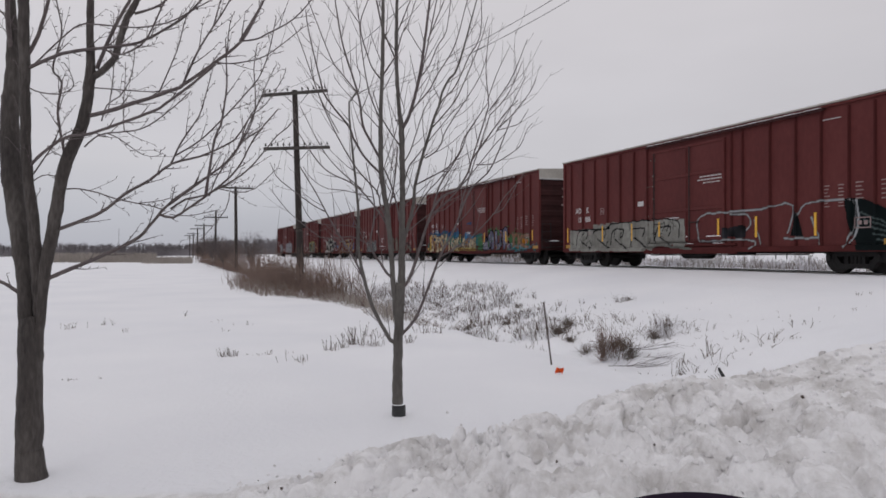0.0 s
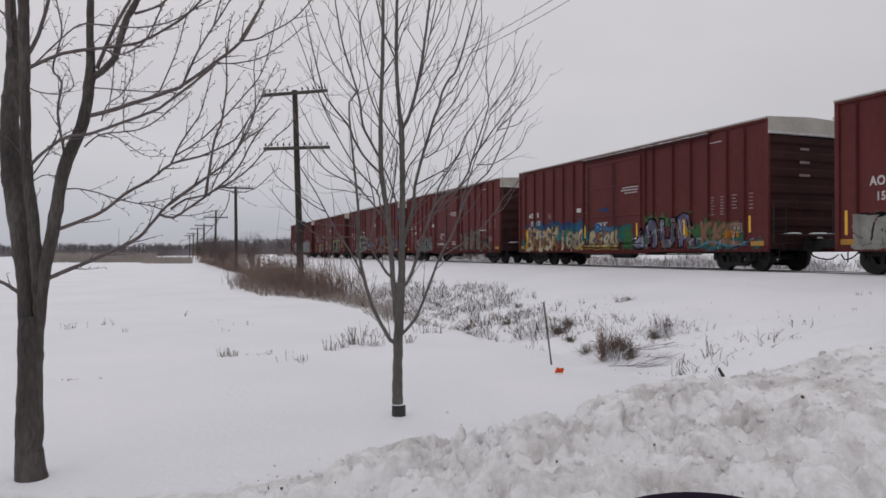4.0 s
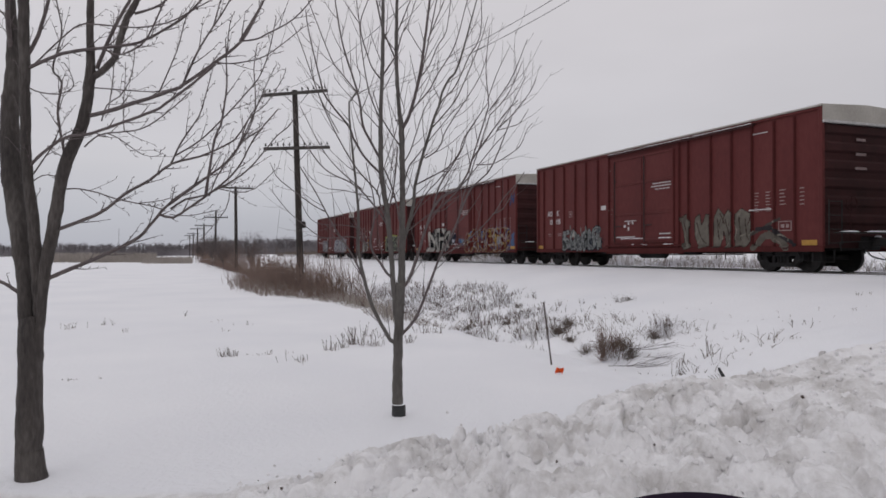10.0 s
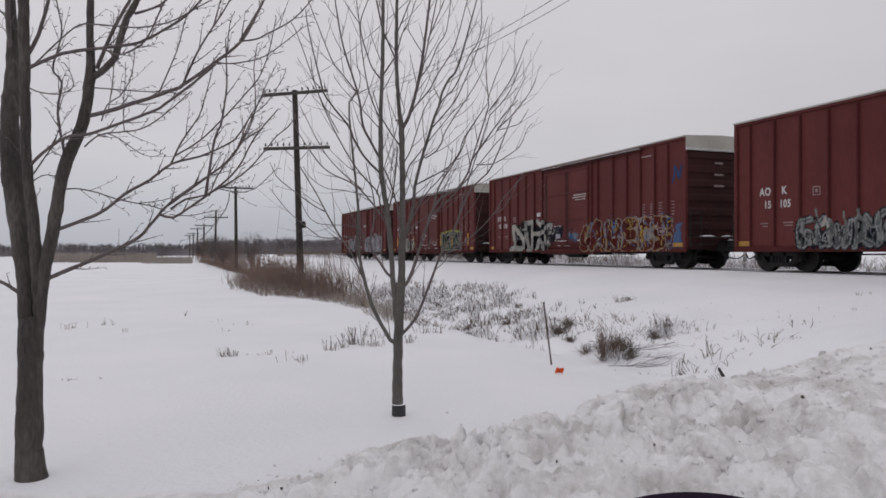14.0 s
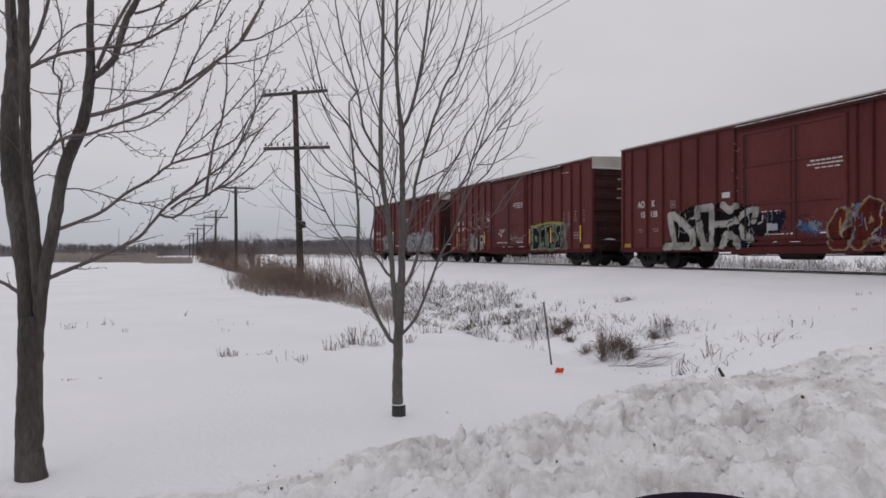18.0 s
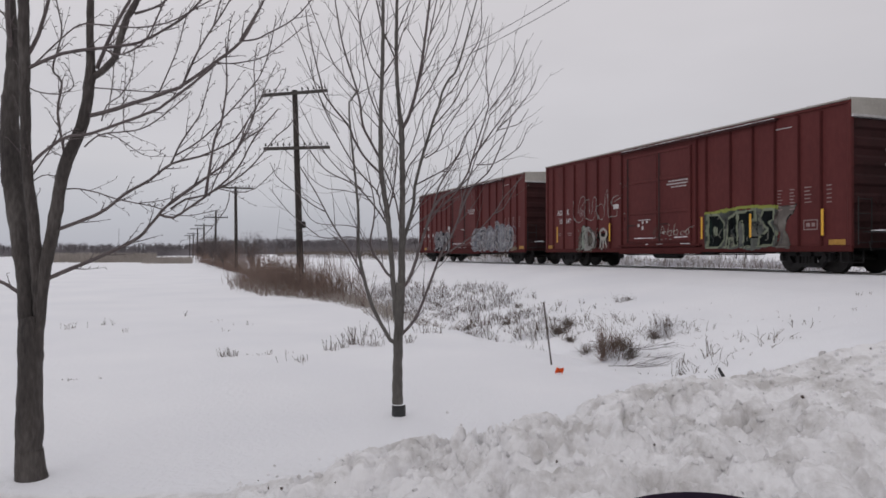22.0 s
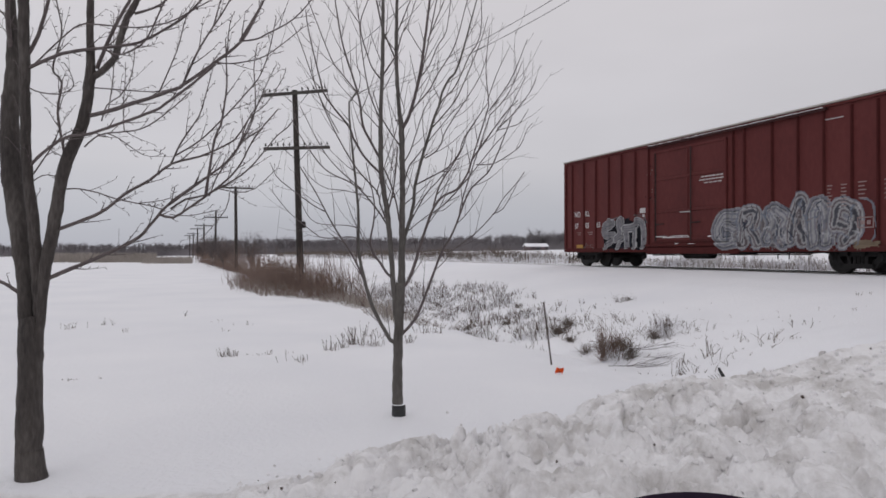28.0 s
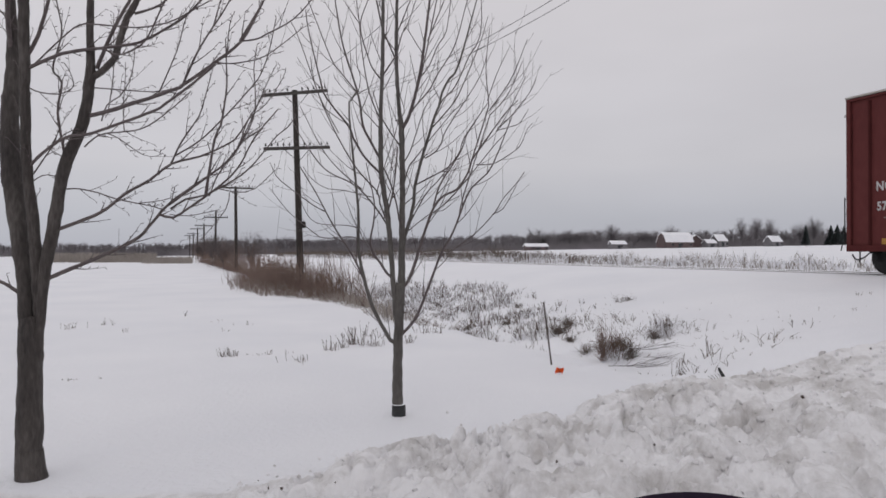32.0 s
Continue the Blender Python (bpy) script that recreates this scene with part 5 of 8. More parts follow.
def marks(car, letters, digits):
    """Reporting marks, data columns and the boxed panel."""
    for text, x, z in letters:
        lettering(text, 0.31, x, z, car)
    for text, x, z in digits:
        lettering(text, 0.29, x, z, car)
    cols = [[], [], [], []]
    for i in range(7):
        cols[0] += [(13.30, 2.28 - 0.09 * i, 0.16 - 0.03 * (i % 3), 0.026)]
        cols[1] += [(13.72, 2.28 - 0.09 * i, 0.17 - 0.03 * (i % 2), 0.026)]
    for i in range(5):
        cols[2] += [(14.22, 2.30 - 0.10 * i, 0.22 - 0.05 * (i % 2), 0.028)]
        cols[3] += [(14.92, 2.30 - 0.11 * i, 0.15, 0.028)]
    for k in range(4):
        tagged(bars(cols[k], car, "data_stencil", FADED), kind="stuff")
    bars([(14.18, 1.16, 0.46, 0.03), (14.18, 1.41, 0.46, 0.03), (14.18, 1.16, 0.03, 0.28), (14.61, 1.16, 0.03, 0.28), (14.27, 1.25, 0.12, 0.1), (14.45, 1.25, 0.1, 0.1)], car, "boxed_panel", FADED)
    bars([(13.2, 4.02, 0.6, 0.022)], car, "track_end")
    c = Canvas(5.2, 6.8, 1.3, 4.0, 90 + len(digits[1][0]) + int(digits[1][0][-1]))
    r = random.Random(c.seed)
    for _ in range(40):
        x, z = r.gauss(5.97, 0.15), r.uniform(1.4, 3.9)
        c.stroke([(x, z), (x + r.gauss(0, 0.06), z + r.gauss(0, 0.05))], r.uniform(0.012, 0.028), r.choice(((0.32, 0.28, 0.27), (0.20, 0.13, 0.12), (0.03, 0.012, 0.012))))
    c.put(car, "scraped paint beside the door")


INITIALS = (("AO", 0.96, 2.2), ("K", 1.76, 2.2))
for car, paint, number in zip(CARS, (paint_first, paint_second, paint_third, paint_fourth, paint_fifth), ("006", "115", "105", "138", "149")):
    sill_mark(car, 0.12)
    marks(car, INITIALS, (("15", 1.12, 1.83), (number, 1.68, 1.83)))
    bars([(2.80, 2.08, 0.24, 0.025), (2.80, 2.30, 0.24, 0.025), (2.80, 2.08, 0.025, 0.24), (3.02, 2.08, 0.025, 0.24), (2.88, 2.16, 0.08, 0.08)], car, "boxed_mark", FADED)
    bars([(5.25, 2.25, 0.34, 0.17)], car, "placard")
    bars([(6.9, 1.72, 0.7, 0.03), (6.85, 1.5, 0.12, 0.1), (7.1, 1.6, 0.1, 0.09), (7.35, 1.62, 0.1, 0.08), (7.1, 1.38, 0.09, 0.14)], car, "door_placard").matrix_basis = pose(0, -0.045, 0)
    paint(car)
marks(CARS[5], (("NO", 0.78, 2.06), ("KL", 1.60, 2.06)), (("57", 0.80, 1.58), ("05", 1.62, 1.58), ("63", 2.45, 1.58)))
bars([(5.30, 2.0, 0.32, 0.18), (5.45, 1.85, 0.12, 0.1)], CARS[5], "placard")
bars([(6.3, 1.09, 0.6, 0.04), (7.1, 1.1, 0.9, 0.035), (7.6, 1.9, 0.5, 0.03)], CARS[5], "chalk_line").matrix_basis = pose(0, -0.08, 0)
paint_last(CARS[5])
for car, label in zip(CARS, ("oxide red boxcar with silver-grey block graffiti and yellow reflectors", "oxide red boxcar with cream, blue and lilac graffiti along its side",
                             "oxide red boxcar with faded grey and dark graffiti", "oxide red boxcar with silver letters and red graffiti",
                             "oxide red boxcar with white script and dark graffiti letters", "oxide red boxcar at the train's end with silver graffiti")):
    car["label"] = label


# ---- trees ----
def wander(p, d, length, r, lift, rng, step=0.05):
    """A twig from p that starts along d and bends upwards by lift."""
    pts, rad = [p.copy()], [r]
    k = max(3, int(length / step))
    d = d.normalized()
    for i in range(k):
        d = (d + Vector((rng.uniform(-1, 1), rng.uniform(-1, 1), rng.uniform(-1, 1))) * 0.06 + Vector((0, 0, lift * step * 2))).normalized()
        p = p + d * (length / k)
        pts.append(p.copy())
        rad.append(max(r * (1 - 0.8 * (i + 1) / k), 0.0012))
    return pts, rad


def buds(vs, fs, pts, rng, gap):
    """Short spurs with a bud at the tip."""
    run = 0.0
    for a, b in zip(pts, pts[1:]):
        run += (b - a).length
        if run > gap:
            run = rng.uniform(0, gap * 0.4)
            t = (b - a).normalized()
            side = t.cross(Vector((rng.uniform(-1, 1), rng.uniform(-1, 1), rng.uniform(-0.3, 1)))).normalized()
            tip = b + side * rng.uniform(0.008, 0.02) + t * 0.01
            tube(vs, fs, [b, tip, tip + (tip - b).normalized() * 0.006], [0.0018, 0.0027, 0.001], 4)


def limb(tree, name, line, radii, twig):
    """A limb or stem along line, its radius from point to point by radii, with its twigs, as parts of tree. twig: rng, reach, gap, lift, bud gap, bark."""
    rng, reach, gap, lift, bud, bark = twig
    pts = smooth_line(line, 0.05)
    n = len(pts)
    run = [0.0]
    for p, q in zip(line, line[1:]):
        run.append(run[-1] + (Vector(q) - Vector(p)).length)
    stops = run if len(radii) == len(line) else np.linspace(0, run[-1], len(radii))
    far = [0.0]
    for p, q in zip(pts, pts[1:]):
        far.append(far[-1] + (q - p).length)
    rad = [float(r) * (1 + rng.uniform(-0.05, 0.05)) for r in np.interp(np.array(far) * run[-1] / far[-1], stops, radii)]
    for i in range(1, n):
        w = min(0.003, rad[i] * 0.12)
        pts[i] = pts[i] + Vector((rng.uniform(-w, w), rng.uniform(-w, w), rng.uniform(-w, w)))
    r0 = max(radii)
    vs, fs = [], []
    tube(vs, fs, pts, rad, 12 if r0 > 0.02 else 8)
    thick = name == "trunk"
    ob = mesh_part(name, vs, fs, bark if r0 > 0.018 else TWIG, tree)
    if thick and r0 > 0.04:
        return ob
    vs, fs = [], []
    run = rng.uniform(0, gap)
    side = 1
    for i in range(2, n - 1):
        run += (pts[i + 1] - pts[i]).length
        f = i / (n - 1)
        if run < gap or (thick and f < 0.3):
            continue
        run = rng.uniform(-0.3, 0.3) * gap
        side = -side
        t = (pts[i + 1] - pts[i]).normalized()
        across = t.cross(Vector((rng.uniform(-0.5, 0.5), 1, rng.uniform(-0.5, 0.5)))).normalized() * side
        across = (across + Vector((0, rng.uniform(-0.7, 0.7), 0))).normalized()
        d = t * rng.uniform(0.85, 1.2) + across * rng.uniform(0.4, 0.75)
        length = reach * rng.uniform(0.35, 1.15) * (1 - 0.45 * f)
        r = min(rad[i] * 0.6, 0.0048)
        tp, tr = wander(pts[i], d, length, r, lift, rng)
        tube(vs, fs, tp, tr, 5)
        if bud:
            buds(vs, fs, tp, rng, bud)
        for j in range(2, len(tp) - 1):
            if rng.random() < 0.14:
                t2 = (tp[j + 1] - tp[j]).normalized()
                a2 = t2.cross(Vector((rng.uniform(-0.6, 0.6), 1, rng.uniform(-0.6, 0.6)))).normalized() * rng.choice((-1, 1))
                sp, sr = wander(tp[j], t2 + a2 * rng.uniform(0.4, 0.9), length * rng.uniform(0.2, 0.6), max(tr[j] * 0.7, 0.0018), lift, rng)
                tube(vs, fs, sp, sr, 4)
                if bud:
                    buds(vs, fs, sp, rng, bud)
    if bud and not thick:
        buds(vs, fs, pts[n // 4:], rng, bud)
    if vs:
        tagged(mesh_part("twig_growth", vs, fs, TWIG, ob), kind="stuff")
    return ob


def build_left_tree():
    tree = thing("bare_tree", Matrix.Translation((-2.779, 4.84, -0.028)) @ Matrix.Diagonal((1.019, 1.019, 1.019, 1)), "bare maple with several stems and budded twigs, in snow", "tree", "young roadside trees")
    twig = (random.Random(4), 0.24, 0.085, 0.7, 0.042, BARK)
    limb(tree, "trunk", [(0, 0, 0), (-0.01, 0, 0.19), (0, 0, 0.94), (-0.01, 0, 1.08)], (0.0935, 0.0860, 0.0748, 0.0598), twig)
    limb(tree, "trunk", [(-0.02, 0, 0.9), (-0.06, 0.03, 1.31), (-0.18, 0.08, 2.07), (-0.21, 0.11, 2.45), (-0.21, 0.14, 2.84), (-0.27, 0.19, 3.52)], (0.0561, 0.0505, 0.0673, 0.0580, 0.0411, 0.0187), twig)
    limb(tree, "trunk", [(0.05, 0, 1.08), (0.05, -0.03, 1.5), (0.02, -0.08, 2.05), (0.02, -0.11, 2.41), (0.05, -0.19, 3.37)], (0.0320, 0.0388, 0.0320, 0.0320, 0.0365), twig)
    limb(tree, "trunk", [(0.05, 0, 0.84), (0.1, -0.03, 1.31), (0.18, -0.06, 1.68), (0.26, -0.08, 2.05), (0.4, -0.11, 2.36), (0.45, -0.13, 2.63), (0.46, -0.14, 2.77), (0.46, -0.15, 2.95), (0.48, -0.18, 3.37)], (0.0262, 0.0355, 0.0411, 0.0393, 0.0374, 0.0337, 0.0262, 0.0224, 0.0224), twig)
    limb(tree, "limb", [(0.46, -0.13, 2.63), (0.54, -0.14, 2.68), (0.6, -0.15, 2.73), (0.64, -0.17, 2.79), (0.72, -0.2, 3), (0.78, -0.22, 3.08), (0.85, -0.25, 3.25)], (0.0224, 0.0187), twig)
    limb(tree, "limb", [(0.5, -0.14, 2.69), (0.57, -0.05, 2.98), (0.67, 0.05, 3.27)], (0.0131, 0.0094), twig)
    limb(tree, "limb", [(0.05, -0.14, 2.77), (0.1, -0.1, 2.92), (0.13, -0.04, 3.16), (0.14, 0, 3.33)], (0.0131, 0.0094), twig)
    limb(tree, "limb", [(0.04, -0.13, 2.69), (0.23, -0.16, 2.76), (0.35, -0.17, 2.79), (0.75, -0.22, 2.82), (0.85, -0.23, 2.85), (0.92, -0.24, 2.88), (1.11, -0.27, 2.98), (1.24, -0.29, 3.1)], (0.0122, 0.0065), twig)
    limb(tree, "limb", [(0.1, -0.14, 2.72), (0.33, -0.2, 2.89), (0.43, -0.23, 2.94), (0.53, -0.25, 2.94), (0.82, -0.31, 2.9), (0.98, -0.34, 2.91), (1.09, -0.37, 2.93), (1.32, -0.42, 3.03)], (0.0056, 0.0037), twig)
    limb(tree, "limb", [(0.51, -0.19, 2.81), (0.59, -0.21, 2.79), (0.64, -0.23, 2.76), (0.71, -0.25, 2.75), (0.81, -0.28, 2.78), (0.89, -0.31, 2.83), (1, -0.38, 2.98), (1.07, -0.43, 3.08)], (0.0065, 0.0045), twig)
    limb(tree, "limb", [(0.77, -0.21, 3.02), (0.85, -0.19, 3.05), (0.93, -0.18, 3.09), (1, -0.16, 3.17)], (0.0084, 0.0056), twig)
    limb(tree, "limb", [(0.04, -0.12, 2.58), (0.09, -0.13, 2.55), (0.17, -0.14, 2.53), (0.27, -0.16, 2.52), (0.35, -0.17, 2.55), (0.37, -0.18, 2.59), (0.35, -0.19, 2.66), (0.32, -0.2, 2.71)], (0.0049, 0.0022), twig)
    limb(tree, "limb", [(0.27, -0.08, 2.1), (0.19, -0.03, 2.42), (0.2, 0, 2.63), (0.15, 0.01, 2.69), (0.13, 0.02, 2.75), (0.17, 0.05, 2.97), (0.14, 0.07, 3.13), (0.1, 0.09, 3.27)], (0.0094, 0.0037), twig)
    limb(tree, "limb", [(0.03, -0.08, 2.06), (0.12, -0.12, 2.13), (0.3, -0.18, 2.23), (0.41, -0.21, 2.25), (0.51, -0.25, 2.25), (0.95, -0.39, 2.36), (1.05, -0.43, 2.4), (1.24, -0.51, 2.5), (1.4, -0.58, 2.6)], (0.0103, 0.0075), twig)
    limb(tree, "limb", [(0.04, -0.07, 2), (0.22, -0.12, 2.21), (0.3, -0.14, 2.27), (0.38, -0.15, 2.3)], (0.0056, 0.0030), twig)
    limb(tree, "limb", [(0.43, -0.11, 2.39), (0.58, -0.16, 2.41), (1.05, -0.31, 2.51), (1.13, -0.34, 2.54), (1.31, -0.41, 2.63), (1.53, -0.5, 2.76), (1.66, -0.59, 2.92), (1.73, -0.64, 3.02)], (0.0140, 0.0065), twig)
    limb(tree, "limb", [(1.13, -0.34, 2.55), (1.22, -0.4, 2.69), (1.29, -0.44, 2.78), (1.43, -0.52, 2.93), (1.5, -0.56, 3.02)], (0.0075, 0.0041), twig)
    limb(tree, "limb", [(1.36, -0.48, 2.86), (1.4, -0.44, 3.07)], (0.0045, 0.0034), twig)
    limb(tree, "limb", [(0.95, -0.27, 2.5), (1.09, -0.35, 2.74), (1.17, -0.41, 2.93), (1.23, -0.43, 3.01)], (0.0049, 0.0026), twig)
    limb(tree, "limb", [(1.43, -0.45, 2.7), (1.46, -0.49, 2.87), (1.49, -0.5, 2.93)], (0.0041, 0.0022), twig)
    limb(tree, "limb", [(1.52, -0.5, 2.76), (1.62, -0.53, 2.76), (1.69, -0.56, 2.78), (1.87, -0.63, 2.85), (2.01, -0.71, 2.96)], (0.0052, 0.0034), twig)
    limb(tree, "limb", [(1.52, -0.5, 2.76), (1.68, -0.43, 3.08)], (0.0060, 0.0041), twig)
    limb(tree, "limb", [(1.36, -0.43, 2.65), (1.45, -0.41, 2.65), (1.54, -0.39, 2.67), (1.64, -0.36, 2.71), (1.84, -0.3, 2.89), (1.85, -0.29, 2.93)], (0.0045, 0.0024), twig)
    limb(tree, "limb", [(1.29, -0.41, 1.85), (1.37, -0.49, 2.18), (1.41, -0.5, 2.26), (1.44, -0.53, 2.38), (1.46, -0.55, 2.49), (1.47, -0.61, 2.74)], (0.0094, 0.0034), twig)
    limb(tree, "limb", [(0.47, -0.12, 2.57), (0.81, -0.05, 2.56), (0.93, -0.03, 2.58)], (0.0041, 0.0030), twig)
    limb(tree, "limb", [(0.4, -0.1, 2.19), (0.47, -0.12, 2.24), (0.55, -0.14, 2.27), (0.81, -0.2, 2.29), (1, -0.25, 2.39), (1.16, -0.31, 2.5)], (0.0052, 0.0034), twig)
    limb(tree, "limb", [(0.57, -0.15, 2.27), (0.64, -0.14, 2.24), (0.78, -0.11, 2.14), (0.86, -0.1, 2.13), (0.91, -0.09, 2.15)], (0.0034, 0.0019), twig)
    limb(tree, "limb", [(0.22, -0.06, 1.66), (0.44, 0.03, 1.77), (0.58, 0.09, 1.9), (0.72, 0.15, 2), (0.85, 0.21, 2.12), (1.03, 0.27, 2.18), (1.21, 0.33, 2.28), (1.28, 0.36, 2.36), (1.44, 0.47, 2.69)], (0.0122, 0.0037), twig)
    limb(tree, "limb", [(0.84, 0.21, 2.11), (0.9, 0.26, 2.28), (1, 0.32, 2.47), (1.03, 0.35, 2.6), (1.07, 0.41, 2.83)], (0.0067, 0.0030), twig)
    limb(tree, "limb", [(0.87, 0.23, 2.18), (1.06, 0.18, 2.28), (1.25, 0.13, 2.44), (1.44, 0.07, 2.62), (1.51, 0.04, 2.7), (1.57, 0.01, 2.84), (1.63, -0.04, 3.05)], (0.0060, 0.0030), twig)
    limb(tree, "limb", [(0.27, -0.07, 1.92), (0.36, -0.08, 1.92), (0.5, -0.1, 1.89), (0.62, -0.12, 1.85), (0.87, -0.15, 1.8), (0.95, -0.16, 1.77)], (0.0049, 0.0034), twig)
    limb(tree, "limb", [(0.75, -0.14, 1.82), (0.87, -0.17, 1.83), (1, -0.21, 1.85), (1.04, -0.24, 1.92)], (0.0034, 0.0019), twig)
    limb(tree, "limb", [(0.12, -0.03, 1.33), (0.58, 0.16, 1.57), (0.71, 0.22, 1.71), (0.82, 0.28, 1.86), (1.16, 0.42, 2.15), (1.27, 0.48, 2.32), (1.4, 0.53, 2.42)], (0.0140, 0.0056), twig)
    limb(tree, "limb", [(0.76, 0.24, 1.77), (0.83, 0.23, 1.75), (0.92, 0.21, 1.78), (1.3, 0.1, 2.03), (1.47, 0.03, 2.27), (1.64, -0.03, 2.45)], (0.0094, 0.0037), twig)
    limb(tree, "limb", [(0.82, 0.27, 1.81), (0.92, 0.29, 1.88), (1.04, 0.32, 1.91), (1.2, 0.35, 2), (1.34, 0.39, 2.11), (1.52, 0.45, 2.35), (1.6, 0.47, 2.42), (1.65, 0.49, 2.51)], (0.0075, 0.0034), twig)
    limb(tree, "limb", [(0.81, 0.27, 1.84), (1.18, 0.18, 2.08), (1.3, 0.15, 2.19), (1.41, 0.11, 2.34), (1.46, 0.08, 2.47), (1.47, 0.04, 2.63), (1.47, 0.01, 2.73), (1.5, -0.02, 2.88)], (0.0075, 0.0028), twig)
    limb(tree, "limb", [(1.32, 0.14, 2.21), (1.41, 0.1, 2.36), (1.55, 0.02, 2.62), (1.63, -0.02, 2.75)], (0.0052, 0.0026), twig)
    limb(tree, "limb", [(0.83, 0.23, 1.77), (0.97, 0.21, 1.76), (1.19, 0.18, 1.8)], (0.0034, 0.0022), twig)
    limb(tree, "limb", [(1.13, 0.34, 1.96), (1.28, 0.29, 1.93), (1.41, 0.26, 1.95), (1.59, 0.19, 2.09)], (0.0041, 0.0024), twig)
    limb(tree, "limb", [(-0.09, 0.03, 1.23), (-0.15, 0.04, 1.27), (-0.24, 0.06, 1.31), (-0.35, 0.08, 1.33)], (0.0131, 0.0094), twig)
    limb(tree, "limb", [(0.05, -0.07, 1.97), (0.1, -0.05, 2.01), (0.16, -0.02, 2.01), (0.2, 0, 1.95)], (0.0041, 0.0022), twig)
    limb(tree, "limb", [(-0.21, 0.14, 2.8), (-0.27, 0.19, 3.01), (-0.31, 0.23, 3.14), (-0.36, 0.24, 3.19), (-0.43, 0.27, 3.25)], (0.0094, 0.0056), twig)
    limb(tree, "limb", [(-0.21, 0.14, 2.84), (-0.21, 0.09, 3.02), (-0.17, 0, 3.36)], (0.0168, 0.0150), twig)
    limb(tree, "limb", [(0.58, -0.16, 2.4), (0.58, -0.11, 2.56), (0.57, -0.06, 2.71), (0.52, 0.05, 3.11)], (0.0037, 0.0021), twig)
    limb(tree, "limb", [(0.53, -0.14, 2.35), (0.58, -0.17, 2.45), (0.67, -0.19, 2.5), (0.74, -0.21, 2.59), (0.78, -0.24, 2.7), (0.8, -0.27, 2.8)], (0.0045, 0.0022), twig)
    limb(tree, "limb", [(0.28, -0.08, 2.11), (0.17, -0.11, 2.18)], (0.0037, 0.0019), twig)
    limb(tree, "limb", [(0.69, -0.17, 2.28), (0.66, -0.12, 2.44), (0.65, -0.07, 2.6), (0.63, -0.02, 2.76)], (0.0034, 0.0019), twig)
    limb(tree, "limb", [(1.13, 0.15, 1.89), (1.18, 0.18, 2.04), (1.3, 0.22, 2.23), (1.37, 0.26, 2.44), (1.48, 0.29, 2.55), (1.59, 0.33, 2.74), (1.61, 0.34, 2.82)], (0.0049, 0.0026), twig)
    limb(tree, "limb", [(1.22, 0.31, 1.93), (1.2, 0.29, 1.81), (1.04, 0.24, 1.59)], (0.0037, 0.0022), twig)
    # the flare of the trunk at the snow
    vs, fs = [], []
    tube(vs, fs, [Vector((0.012, 0, -0.06)), Vector((0.010, 0, 0.0)), Vector((0.0, 0, 0.07)), Vector((-0.008, 0, 0.2))], [0.112, 0.102, 0.092, 0.084], 14)
    mesh_part("root_flare", vs, fs, BARK, tree)


